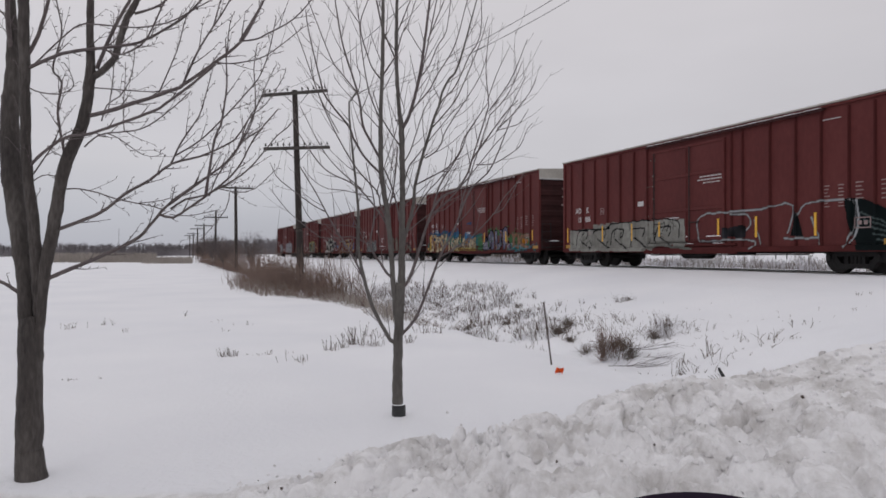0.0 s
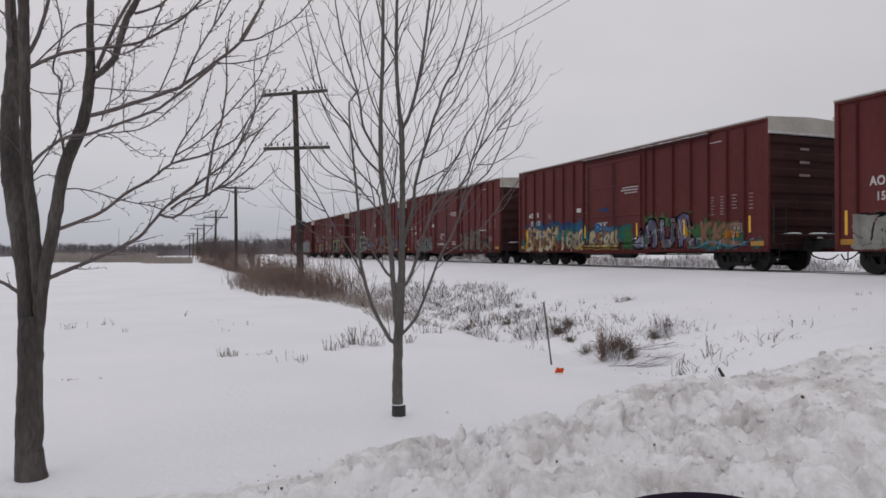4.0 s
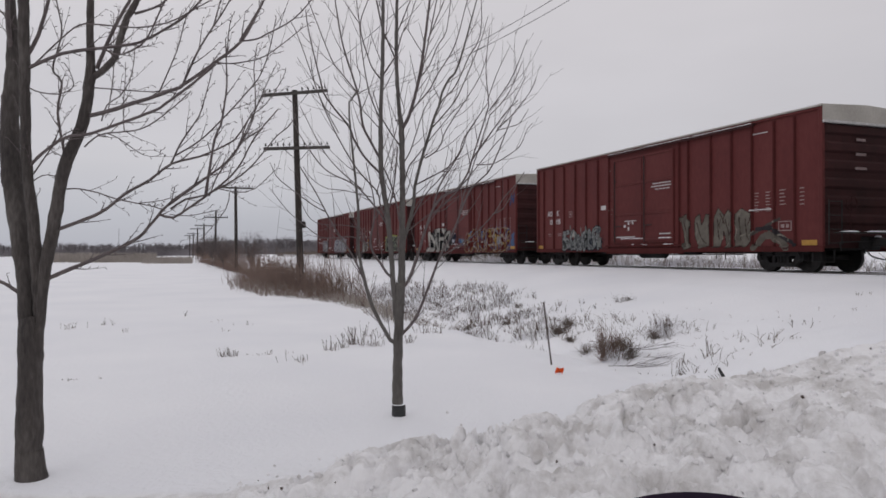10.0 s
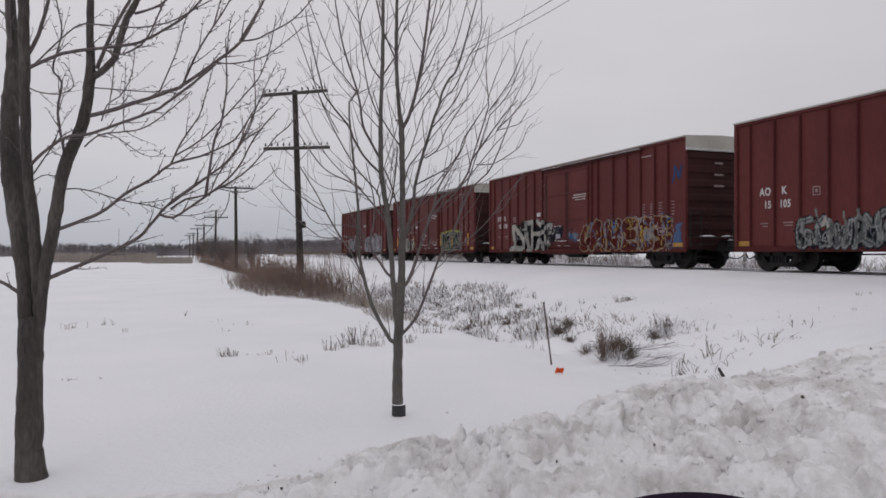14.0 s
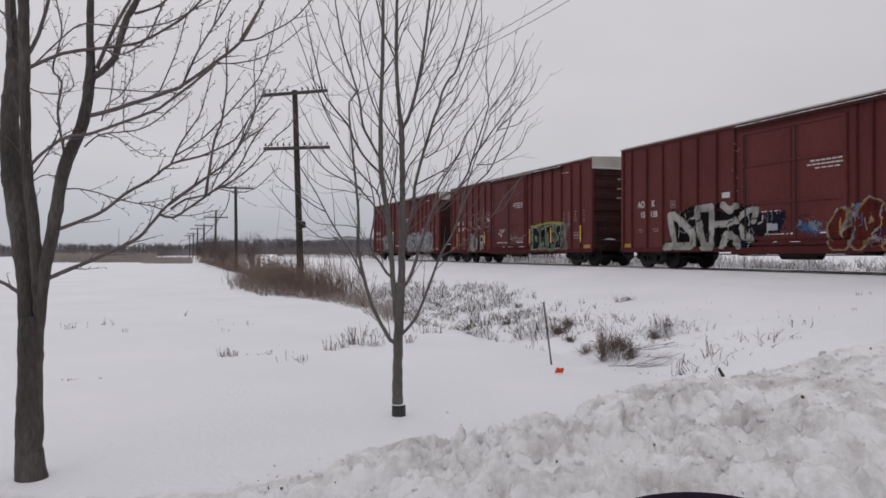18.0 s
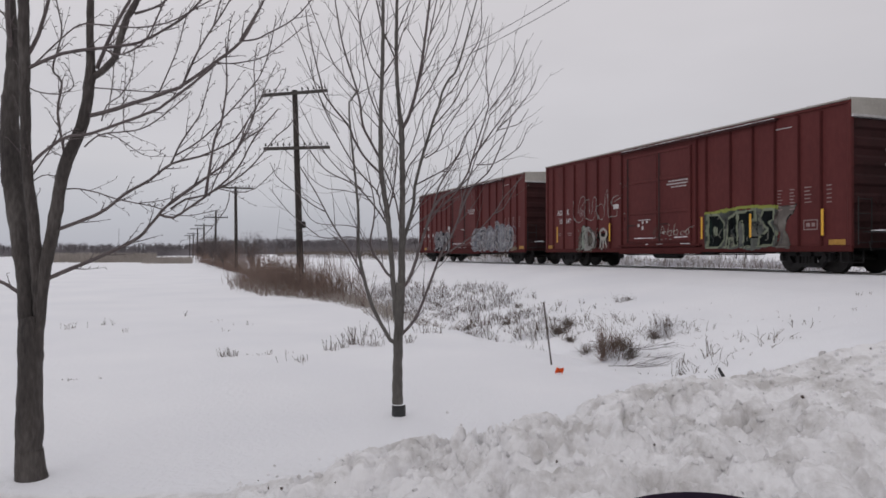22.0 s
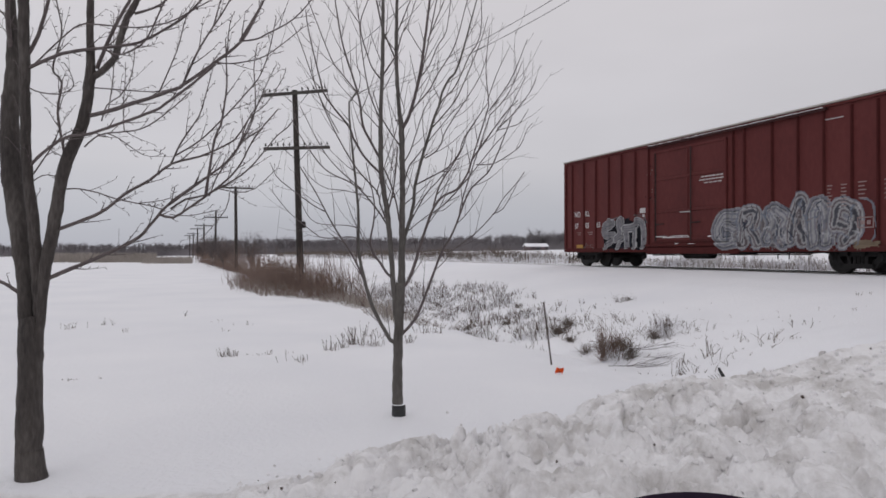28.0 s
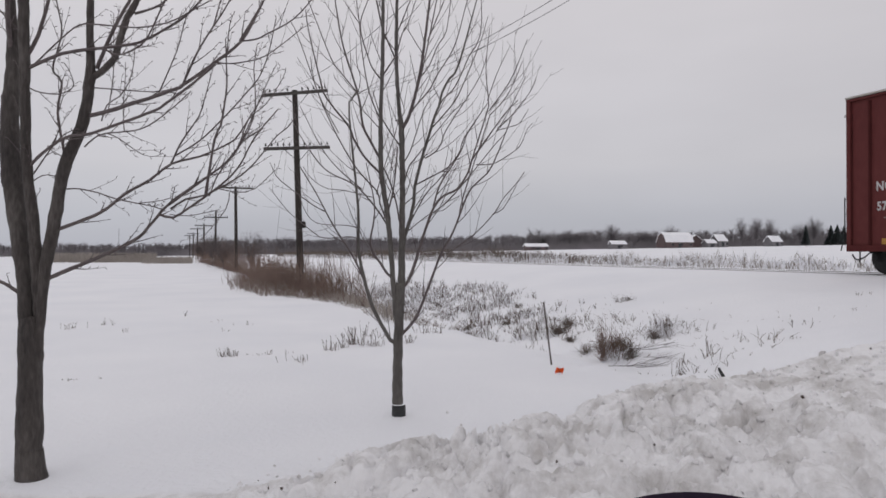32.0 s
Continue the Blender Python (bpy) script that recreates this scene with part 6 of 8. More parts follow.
def build_middle_tree():
    x, y = -0.409, 6.66
    tree = thing("bare_tree", pose(x, y, 0.0), "slender bare young tree with vase-shaped crown, in snow", "tree", "young roadside trees")
    twig = (random.Random(9), 0.62, 0.2, 0.9, 0, YOUNG_BARK)
    limb(tree, "trunk", [(-0.01, 0, 0), (-0.01, 0, 0.5), (0.01, 0, 1.23)], (0.0524, 0.0446, 0.0446), twig)
    limb(tree, "trunk", [(-0.03, 0, 0.92), (-0.09, -0.05, 1.75), (-0.15, -0.07, 2.17), (-0.16, -0.09, 2.37), (-0.16, -0.11, 2.78), (-0.14, -0.14, 3.29), (-0.13, -0.19, 4.14)], (0.0236, 0.0236, 0.0236, 0.0236, 0.0184, 0.0170, 0.0131), twig)
    limb(tree, "trunk", [(0.02, 0, 1.02), (0.03, 0.03, 2.02), (0.02, 0.05, 2.66), (0, 0.06, 2.82), (-0.03, 0.08, 3.35), (-0.02, 0.1, 4.26)], (0.0367, 0.0262, 0.0262, 0.0197, 0.0170, 0.0131), twig)
    limb(tree, "limb", [(0.02, 0.05, 2.65), (0.12, -0.02, 2.85), (0.22, -0.14, 3.27), (0.32, -0.36, 3.97)], (0.0168, 0.0094), twig)
    limb(tree, "limb", [(0.12, -0.01, 2.83), (0.23, 0.15, 3.32), (0.39, 0.42, 4.23)], (0.0075, 0.0054), twig)
    limb(tree, "limb", [(0.26, 0.22, 3.54), (0.41, 0.29, 3.93), (0.47, 0.32, 4.11)], (0.0063, 0.0046), twig)
    limb(tree, "limb", [(-0.02, 0, 0.68), (-0.08, -0.01, 0.7), (-0.21, -0.06, 0.95), (-0.26, -0.09, 1.08), (-0.35, -0.17, 1.49), (-0.35, -0.25, 1.9), (-0.41, -0.41, 2.72), (-0.39, -0.43, 2.83), (-0.34, -0.45, 2.9)], (0.0189, 0.0074), twig)
    limb(tree, "limb", [(-0.29, -0.12, 1.21), (-0.4, -0.2, 1.47), (-0.57, -0.31, 1.76), (-0.69, -0.4, 2.01), (-0.83, -0.49, 2.26)], (0.0094, 0.0042), twig)
    limb(tree, "limb", [(-0.63, -0.35, 1.87), (-0.76, -0.31, 1.94), (-1.06, -0.19, 2.16), (-1.12, -0.16, 2.24), (-1.17, -0.12, 2.33)], (0.0054, 0.0030), twig)
    limb(tree, "limb", [(-0.26, -0.18, 1.55), (-0.32, -0.2, 1.65), (-0.35, -0.21, 1.72), (-0.45, -0.23, 1.75), (-0.67, -0.27, 1.76), (-0.76, -0.29, 1.8), (-0.82, -0.31, 1.89), (-0.86, -0.33, 2.02)], (0.0046, 0.0025), twig)
    limb(tree, "limb", [(-0.3, -0.19, 1.6), (-0.41, -0.16, 1.65), (-0.67, -0.09, 1.64), (-0.78, -0.05, 1.69), (-1.03, 0.03, 1.89), (-1.23, 0.11, 2.12)], (0.0054, 0.0027), twig)
    limb(tree, "limb", [(-0.17, -0.08, 2.24), (-0.3, -0.14, 2.37), (-0.4, -0.21, 2.54), (-0.43, -0.24, 2.63), (-0.61, -0.35, 2.86), (-0.66, -0.4, 3), (-0.74, -0.56, 3.42), (-0.75, -0.62, 3.56)], (0.0115, 0.0042), twig)
    limb(tree, "limb", [(-0.17, -0.09, 2.37), (-0.28, -0.02, 2.57), (-0.34, 0.03, 2.7), (-0.4, 0.14, 3.02), (-0.57, 0.31, 3.55), (-0.68, 0.47, 4.11)], (0.0126, 0.0058), twig)
    limb(tree, "limb", [(-0.4, 0.14, 3.02), (-0.59, 0.22, 3.26), (-0.68, 0.27, 3.4), (-0.94, 0.45, 4.04)], (0.0067, 0.0042), twig)
    limb(tree, "limb", [(-0.08, -0.05, 1.72), (-0.19, -0.01, 1.89), (-0.27, 0.02, 1.99), (-0.35, 0.05, 2.08), (-0.45, 0.08, 2.16), (-0.71, 0.14, 2.3), (-0.91, 0.21, 2.55), (-1.04, 0.26, 2.76)], (0.0088, 0.0038), twig)
    limb(tree, "limb", [(-0.24, 0.02, 2.02), (-0.5, -0.06, 2.08), (-0.64, -0.11, 2.09), (-0.74, -0.14, 2.14), (-0.81, -0.17, 2.21), (-0.85, -0.2, 2.28)], (0.0046, 0.0025), twig)
    limb(tree, "limb", [(-0.35, 0.05, 2.1), (-0.57, 0.09, 2.29), (-0.74, 0.13, 2.5), (-0.96, 0.2, 2.91)], (0.0058, 0.0030), twig)
    limb(tree, "limb", [(-0.1, -0.04, 1.78), (-0.17, -0.09, 1.96), (-0.19, -0.12, 2.06), (-0.4, -0.21, 2.31), (-0.63, -0.35, 2.76), (-0.82, -0.53, 3.33), (-0.89, -0.58, 3.48)], (0.0080, 0.0031), twig)
    limb(tree, "limb", [(-0.52, -0.28, 2.57), (-0.66, -0.39, 2.85), (-0.71, -0.45, 3.01), (-0.73, -0.52, 3.19)], (0.0046, 0.0027), twig)
    limb(tree, "limb", [(-0.16, -0.11, 2.72), (-0.23, -0.07, 2.87), (-0.29, -0.03, 3.06), (-0.35, 0.05, 3.4), (-0.39, 0.12, 3.74), (-0.42, 0.17, 3.94)], (0.0067, 0.0042), twig)
    limb(tree, "limb", [(-0.16, -0.13, 3.09), (-0.23, -0.16, 3.18), (-0.27, -0.19, 3.28), (-0.33, -0.26, 3.54), (-0.24, -0.33, 3.78)], (0.0071, 0.0042), twig)
    limb(tree, "limb", [(-0.33, -0.26, 3.54), (-0.47, -0.33, 3.74)], (0.0046, 0.0034), twig)
    limb(tree, "limb", [(-0.4, 0.14, 3.02), (-0.37, 0.11, 3.15), (-0.4, 0.06, 3.29), (-0.4, 0.01, 3.5)], (0.0042, 0.0025), twig)
    limb(tree, "limb", [(-0.14, -0.15, 3.53), (-0.23, -0.07, 3.96)], (0.0094, 0.0063), twig)
    limb(tree, "limb", [(-0.03, 0.08, 3.31), (-0.15, 0.03, 3.58)], (0.0084, 0.0071), twig)
    limb(tree, "limb", [(-0.16, -0.13, 3.09), (-0.02, -0.17, 3.29)], (0.0084, 0.0063), twig)
    limb(tree, "limb", [(0.02, 0.04, 2.49), (-0.1, 0.08, 2.66), (-0.19, 0.12, 2.83), (-0.26, 0.16, 3.05)], (0.0084, 0.0042), twig)
    limb(tree, "limb", [(-0.11, -0.05, 1.83), (-0.04, -0.11, 2.11), (0, -0.19, 2.46)], (0.0092, 0.0054), twig)
    limb(tree, "limb", [(0.03, 0.02, 1.65), (-0.04, -0.04, 2.04), (-0.13, -0.08, 2.28)], (0.0092, 0.0063), twig)
    limb(tree, "limb", [(0.03, 0, 0.75), (0.18, -0.08, 0.95), (0.38, -0.25, 1.47), (0.49, -0.33, 1.67), (0.61, -0.44, 1.98), (0.67, -0.48, 2.08), (0.75, -0.52, 2.15), (0.83, -0.56, 2.25), (0.98, -0.71, 2.63)], (0.0142, 0.0038), twig)
    limb(tree, "limb", [(0.55, -0.39, 1.82), (0.59, -0.42, 2.01), (0.81, -0.55, 2.68)], (0.0063, 0.0038), twig)
    limb(tree, "limb", [(0.04, 0, 1.19), (0.12, -0.01, 1.32), (0.33, -0.1, 1.93), (0.54, -0.13, 2.09), (0.64, -0.16, 2.24), (0.67, -0.17, 2.34), (0.75, -0.19, 2.46), (0.97, -0.24, 2.76), (1.08, -0.26, 2.87)], (0.0158, 0.0038), twig)
    limb(tree, "limb", [(0.32, -0.1, 1.93), (0.39, -0.04, 2.15), (0.57, 0.04, 2.44), (0.63, 0.08, 2.61), (0.72, 0.12, 2.75)], (0.0088, 0.0042), twig)
    limb(tree, "limb", [(0.3, -0.09, 1.86), (0.44, -0.05, 1.97), (0.6, 0, 2.15), (0.87, 0.09, 2.49), (1.01, 0.13, 2.65)], (0.0063, 0.0034), twig)
    limb(tree, "limb", [(0.64, -0.16, 2.25), (0.81, -0.06, 2.79), (0.83, -0.04, 2.9), (0.81, 0.02, 3.23), (0.85, 0.09, 3.63)], (0.0075, 0.0030), twig)
    limb(tree, "limb", [(0.04, 0.02, 1.61), (0.13, 0.07, 1.94), (0.16, 0.1, 2.21), (0.33, 0.18, 2.81), (0.37, 0.19, 2.9), (0.4, 0.21, 3.04), (0.47, 0.23, 3.18), (0.56, 0.25, 3.32), (0.76, 0.35, 4.06)], (0.0189, 0.0054), twig)
    limb(tree, "limb", [(0.37, 0.19, 2.9), (0.41, 0.21, 2.98), (0.5, 0.24, 3.07), (0.58, 0.28, 3.22), (0.66, 0.33, 3.42), (0.75, 0.37, 3.57), (0.79, 0.42, 3.78), (0.79, 0.49, 4.08)], (0.0067, 0.0034), twig)
    limb(tree, "limb", [(0.31, 0.17, 2.7), (0.5, 0.21, 2.93), (0.6, 0.24, 3.12), (0.77, 0.3, 3.55), (0.85, 0.34, 3.82)], (0.0071, 0.0030), twig)
    limb(tree, "limb", [(0.24, 0.13, 2.4), (0.33, 0.15, 2.46), (0.39, 0.17, 2.54), (0.44, 0.19, 2.68), (0.72, 0.28, 3.13), (0.81, 0.32, 3.33), (0.84, 0.34, 3.47)], (0.0067, 0.0031), twig)
    limb(tree, "limb", [(0.16, 0.09, 2.15), (0.39, 0.01, 2.26), (0.49, -0.03, 2.33), (0.57, -0.08, 2.45), (0.6, -0.12, 2.55), (0.82, -0.25, 2.86)], (0.0071, 0.0034), twig)
    limb(tree, "limb", [(0.07, 0.04, 1.73), (0.24, 0.12, 2.05), (0.36, 0.16, 2.19), (0.48, 0.2, 2.36), (0.5, 0.24, 2.52)], (0.0071, 0.0034), twig)
    limb(tree, "limb", [(0.06, 0.03, 1.69), (0.28, 0.12, 1.87), (0.41, 0.16, 1.91), (0.56, 0.21, 2.04)], (0.0050, 0.0025), twig)
    limb(tree, "limb", [(0.12, -0.01, 2.83), (0.28, 0.05, 3.03), (0.36, 0.09, 3.19), (0.52, 0.16, 3.48), (0.65, 0.26, 3.97)], (0.0067, 0.0042), twig)
    limb(tree, "limb", [(0.2, 0.11, 3.17), (0.28, 0.15, 3.29), (0.36, 0.22, 3.5), (0.44, 0.27, 3.65), (0.49, 0.38, 4.02)], (0.0058, 0.0038), twig)
    limb(tree, "limb", [(-0.03, 0.09, 3.56), (0.14, -0.04, 3.92)], (0.0067, 0.0046), twig)
    limb(tree, "limb", [(-0.03, 0.08, 3.34), (0.02, 0.13, 3.58), (0.08, 0.16, 3.7), (0.16, 0.22, 3.97)], (0.0054, 0.0038), twig)
    limb(tree, "limb", [(0.24, -0.14, 3.29), (0.07, -0.18, 3.56)], (0.0046, 0.0030), twig)
    limb(tree, "limb", [(0.84, -0.06, 2.82), (1.03, -0.12, 3.09), (1.17, -0.19, 3.43)], (0.0058, 0.0027), twig)
    limb(tree, "limb", [(0.82, -0.04, 2.91), (0.91, 0, 3.17), (1.04, 0.05, 3.45)], (0.0048, 0.0025), twig)
    limb(tree, "limb", [(0.81, -0.55, 2.68), (0.92, -0.52, 2.8), (1, -0.49, 2.93), (1.1, -0.43, 3.17)], (0.0046, 0.0025), twig)
    limb(tree, "limb", [(0.89, -0.21, 2.6), (1, -0.14, 2.78), (1.18, -0.01, 3.15)], (0.0046, 0.0025), twig)
    limb(tree, "limb", [(0.92, -0.19, 2.64), (1.03, -0.15, 2.75), (1.22, -0.07, 3), (1.27, -0.04, 3.12)], (0.0046, 0.0025), twig)
    limb(tree, "limb", [(0.9, -0.2, 2.61), (1.03, -0.17, 2.65), (1.11, -0.14, 2.69), (1.19, -0.1, 2.82)], (0.0046, 0.0025), twig)
    limb(tree, "limb", [(0.72, 0.04, 2.33), (0.87, 0.08, 2.34), (1, 0.11, 2.41), (1.14, 0.15, 2.52), (1.21, 0.19, 2.68), (1.27, 0.21, 2.75)], (0.0058, 0.0027), twig)
    limb(tree, "limb", [(0.37, -0.25, 1.46), (0.52, -0.21, 1.55), (0.7, -0.15, 1.68), (0.88, -0.09, 1.87), (0.96, -0.06, 2), (1.09, -0.01, 2.15), (1.17, 0.02, 2.26)], (0.0063, 0.0030), twig)
    limb(tree, "limb", [(0.86, -0.1, 1.86), (0.96, -0.08, 1.91), (1.1, -0.02, 2.15)], (0.0042, 0.0025), twig)
    limb(tree, "limb", [(-0.04, -0.02, 1.26), (-0.11, -0.05, 1.32), (-0.17, -0.09, 1.42), (-0.22, -0.12, 1.49), (-0.25, -0.16, 1.6), (-0.21, -0.23, 1.8), (-0.2, -0.28, 1.92), (-0.21, -0.32, 2.02), (-0.26, -0.42, 2.29)], (0.0126, 0.0038), twig)
    limb(tree, "limb", [(0.03, 0.04, 2.34), (0.1, 0.08, 2.46), (0.24, 0.2, 2.9), (0.36, 0.25, 3.07)], (0.0067, 0.0034), twig)
    limb(tree, "limb", [(0.03, 0.03, 2.07), (0.08, 0.07, 2.29), (0.15, 0.1, 2.4), (0.5, 0.2, 2.85), (0.66, 0.24, 2.99)], (0.0067, 0.0030), twig)
    limb(tree, "limb", [(0.03, 0.03, 1.94), (0.31, 0.15, 2.2)], (0.0050, 0.0030), twig)
    limb(tree, "limb", [(-0.04, 0.06, 2.74), (0.05, 0.02, 2.81), (-0.01, -0.06, 3.03)], (0.0046, 0.0034), twig)
    limb(tree, "limb", [(-0.16, -0.1, 2.63), (-0.56, 0.04, 3.08), (-0.62, 0.07, 3.19)], (0.0046, 0.0025), twig)
    limb(tree, "limb", [(-0.14, -0.15, 3.49), (-0.01, -0.07, 3.34)], (0.0063, 0.0050), twig)
    limb(tree, "limb", [(-0.2, -0.11, 2.04), (-0.15, -0.14, 2.21), (-0.02, -0.19, 2.59), (0.01, -0.21, 2.74)], (0.0050, 0.0034), twig)
    bm = bmesh.new()
    rod(bm, (0, 0, -0.15), (-0.002, 0, 0.10), 0.066, 0.063, seg=16)
    part("trunk_guard", bm, WRAP, tree, "black plastic trunk guard")
    # a thin white ring around the guard's top edge
    bm = bmesh.new()
    rod(bm, (-0.002, 0, 0.10), (-0.002, 0, 0.105), 0.065, 0.062, seg=16)
    tagged(part("snow_rim", bm, SNOW, tree), "thin white rim on the trunk guard")


build_left_tree()
build_middle_tree()


# ---- telegraph poles ----
POLE_N = 5.5


def insulator_mesh():
    bm = bmesh.new()
    rod(bm, (0, 0, 0), (0, 0, 0.10), 0.014, seg=6)
    rod(bm, (0, 0, 0.07), (0, 0, 0.13), 0.042, 0.045, seg=8)
    rod(bm, (0, 0, 0.13), (0, 0, 0.20), 0.034, 0.02, seg=8)
    return bm


def build_pole(s, tall, arms, tilt, label, n=POLE_N):
    p = at(s, n)
    z = height(p.x, p.y)
    pole = thing("telegraph_pole", Matrix.Translation((p.x, p.y, z)) @ pose(0, 0, 0, tilt[0], tilt[1], 20.82), label, "pole", "telegraph poles along the railway")
    bm = bmesh.new()
    rod(bm, (0, 0, -0.6), (0, 0, tall), 0.17, 0.12, seg=14)
    part("shaft", bm, POLE, pole)
    first = None
    for drop, roll in arms:
        m = pose(0, -0.17, tall - drop, 0, roll, 0)
        bm = bmesh.new()
        box(bm, -1.53, 1.53, -0.05, 0.05, -0.075, 0.075, 0.012)
        arm = part("crossarm", bm, ARM, pole, "weathered ten-pin crossarm")
        arm.matrix_basis = m
        bm = bmesh.new()
        for k in (-1, 1):
            rod(bm, (k * 0.6, -0.055, -0.05), (k * 0.02, 0.02, -0.62), 0.014, seg=5)
        part("brace", bm, BLACK, arm)
        for k in range(10):
            x = (-1.42 + 0.27 * k) if k < 5 else (0.34 + 0.27 * (k - 5))
            if first is None:
                first = part("insulator", insulator_mesh(), GLASS, arm)
                first.matrix_basis = pose(x, 0, 0.06)
            elif (k * 7 + int(drop * 10)) % 9 != 4:
                again(first, arm, pose(x, 0, 0.06))
    return pole


FIRST = 33.63                  # s of the first pole
near = build_pole(FIRST, 9.32, ((0.16, -7.0), (2.71, -2.6)), (0, -1.9), "dark weathered telegraph pole with two ten-pin crossarms", POLE_N + 0.21)
bm = bmesh.new()
box(bm, 0.12, 0.3, -0.12, 0.08, 2.9, 3.2, 0.02)
part("junction_box", bm, BLACK, near, "small dark box on the pole")
for i, (tall, arms) in enumerate(((7.6, ((0.15, 0.5),)), (7.2, ((0.9, -1.0),)), (6.8, ((0.4, 1.0),)), (7.2, ((0.3, 0),)), (7.0, ((0.3, 0),)), (7.2, ((0.3, 0),)))):
    build_pole(FIRST + 32.5 * (i + 1), tall, arms, (0, (-0.6, 0.8, -0.4, 0, 0.5, 0)[i]), "weathered telegraph pole with a single crossarm")
build_pole(FIRST - 50, 9.0, ((0.12, 0),), (0, 0), "weathered telegraph pole with a single crossarm")


def build_wire(off, sag, name="telegraph_wire"):
    a, b = at(FIRST, POLE_N + off, 9.0), at(FIRST - 50, POLE_N + off, 9.0)
    pts = []
    for i in range(41):
        t = i / 40
        p = a.lerp(b, t)
        p.z -= 4 * sag * t * (1 - t)
        pts.append(p)
    vs, fs = [], []
    tube(vs, fs, pts, [0.007] * 41, 5)
    tagged(mesh_part(name, vs, fs, WIRE), "slack thin line wire between the poles", "wire", "line wires")


for off, sag in ((1.40, 2.85), (1.25, 2.75), (-1.4, 2.9)):
    build_wire(off, sag)
vs, fs = [], []
g0, g1 = at(FIRST, POLE_N - 0.45, 6.35), at(FIRST - 1, POLE_N - 1.3, 0.0)
tube(vs, fs, [g0, (g0 + g1) / 2, g1], [0.006] * 3, 5)
tagged(mesh_part("guy_wire", vs, fs, WIRE), "thin guy wire from the crossarm to the ground", "wire")


# ---- dry plants ----
def stems(name, label, category, spots, mat, rng, tall, thin, lean, fork=0):
    """Many dry stalks as one object: spots is a list of x, y; fork side shoots each."""
    vs, fs = [], []
    for (x, y, k), zz in zip(spots, heights(spots)):
        p = Vector((x, y, zz - 0.05))
        d = Vector((rng.gauss(0, lean), rng.gauss(0, lean), 1)).normalized()
        h = tall * k * rng.uniform(0.55, 1.2)
        bend = Vector((rng.gauss(0, lean), rng.gauss(0, lean), 0)) * h * 0.5
        mid, tip = p + d * h * 0.55, p + d * h + bend
        r = thin * rng.uniform(0.6, 1.3)
        tube(vs, fs, [p, mid, tip], [r, r * 0.8, r * 0.25], 3)
        for _ in range(fork):
            q = p.lerp(mid, rng.uniform(0.3, 1.0))
            dd = Vector((rng.gauss(0, 0.5), rng.gauss(0, 0.5), rng.uniform(0.5, 1))).normalized()
            tube(vs, fs, [q, q + dd * h * rng.uniform(0.15, 0.4)], [r * 0.6, r * 0.2], 3)
    return tagged(mesh_part(name, vs, fs, mat, smooth=False), label, category, kind="stuff")


def strip(rng, count, s0, s1, n0, n1, power=1.0):
    out = []
    for _ in range(count):
        s = s0 + (s1 - s0) * rng.random() ** power
        p = at(s, rng.uniform(n0, n1))
        out.append((p.x, p.y, 1.0))
    return out


rng = random.Random(21)
# brush along the pole line, widest round the first pole
spots = []
for _ in range(7000):
    s = 17.5 + 130 * rng.random() ** 2.3
    wide = float(step01(s, 21, 28) * (1 - step01(s, 35, 45)))
    n = rng.gauss(5.6 - 1.2 * wide, 0.5 + 0.6 * wide)
    p = at(s, n)
    clump = float(vnoise(p.x, p.y, 1.3, 31)) + 0.5 * float(vnoise(p.x, p.y, 0.5, 33))
    k = (0.55 + 0.5 * clump + 0.75 * wide) * (0.32 + 0.68 * float(step01(s, 20, 33)))
    if k > 0.25 and n > 4.75 - 2.0 * wide + 0.5 * clump:
        spots.append((p.x, p.y, k))
stems("dry_brush", "red-brown dry brush in a strip along the poles", "brush", spots, BRUSH, rng, 0.95, 0.009, 0.28, 4)
spots = []
for _ in range(620):
    s = 24 + 125 * rng.random() ** 1.5
    p = at(s, rng.gauss(5.4, 0.7))
    spots.append((p.x, p.y, 0.6 + s / 100))
stems("bare_saplings", "thin bare saplings standing in the brush", "saplings", spots, BRUSH, rng, 1.9, 0.012, 0.12, 8)
# pale grass at the foot of the brush
spots = []
for _ in range(1500):
    s = 15 + 30 * rng.random() ** 1.2
    wide = float(step01(s, 21, 28) * (1 - step01(s, 35, 45)))
    p = at(s, 4.6 - 1.8 * wide + abs(rng.gauss(0, 0.7)))
    k = 0.8 + 0.6 * float(vnoise(p.x, p.y, 0.7, 34))
    if k > 0.55:
        spots.append((p.x, p.y, k))
stems("dry_grass", "pale dry grass along the edge of the brush", "grass", spots, REED, rng, 0.42, 0.008, 0.35, 1)
# snowy weeds on the slope of the ditch
spots = []
for _ in range(8600):
    s, n = rng.uniform(13.4, 31), rng.uniform(6.0, 10.2)
    p = at(s, n)
    if float(vnoise(p.x, p.y, 0.27, 41)) > -0.25 + 0.9 * (abs(n - 8.2) / 2.2) ** 4 + 0.5 * float(step01(s, 26, 31)) + 0.9 * float(step01(p.x, 2.0, 3.2)):
        spots.append((p.x, p.y, 0.8 + 0.6 * float(vnoise(p.x, p.y, 0.45, 42))))
stems("ditch_weeds", "dark dry weeds half buried in the snowy ditch", "weeds", spots, WEED, rng, 0.25, 0.0085, 0.24, 1)
stems("snowy_stalks", "snow-laden pale stalks among the ditch weeds", "weeds", [(x + 0.03, y - 0.05, k) for x, y, k in spots[::2]], SNOW, rng, 0.25, 0.017, 0.35, 0)
spots = []
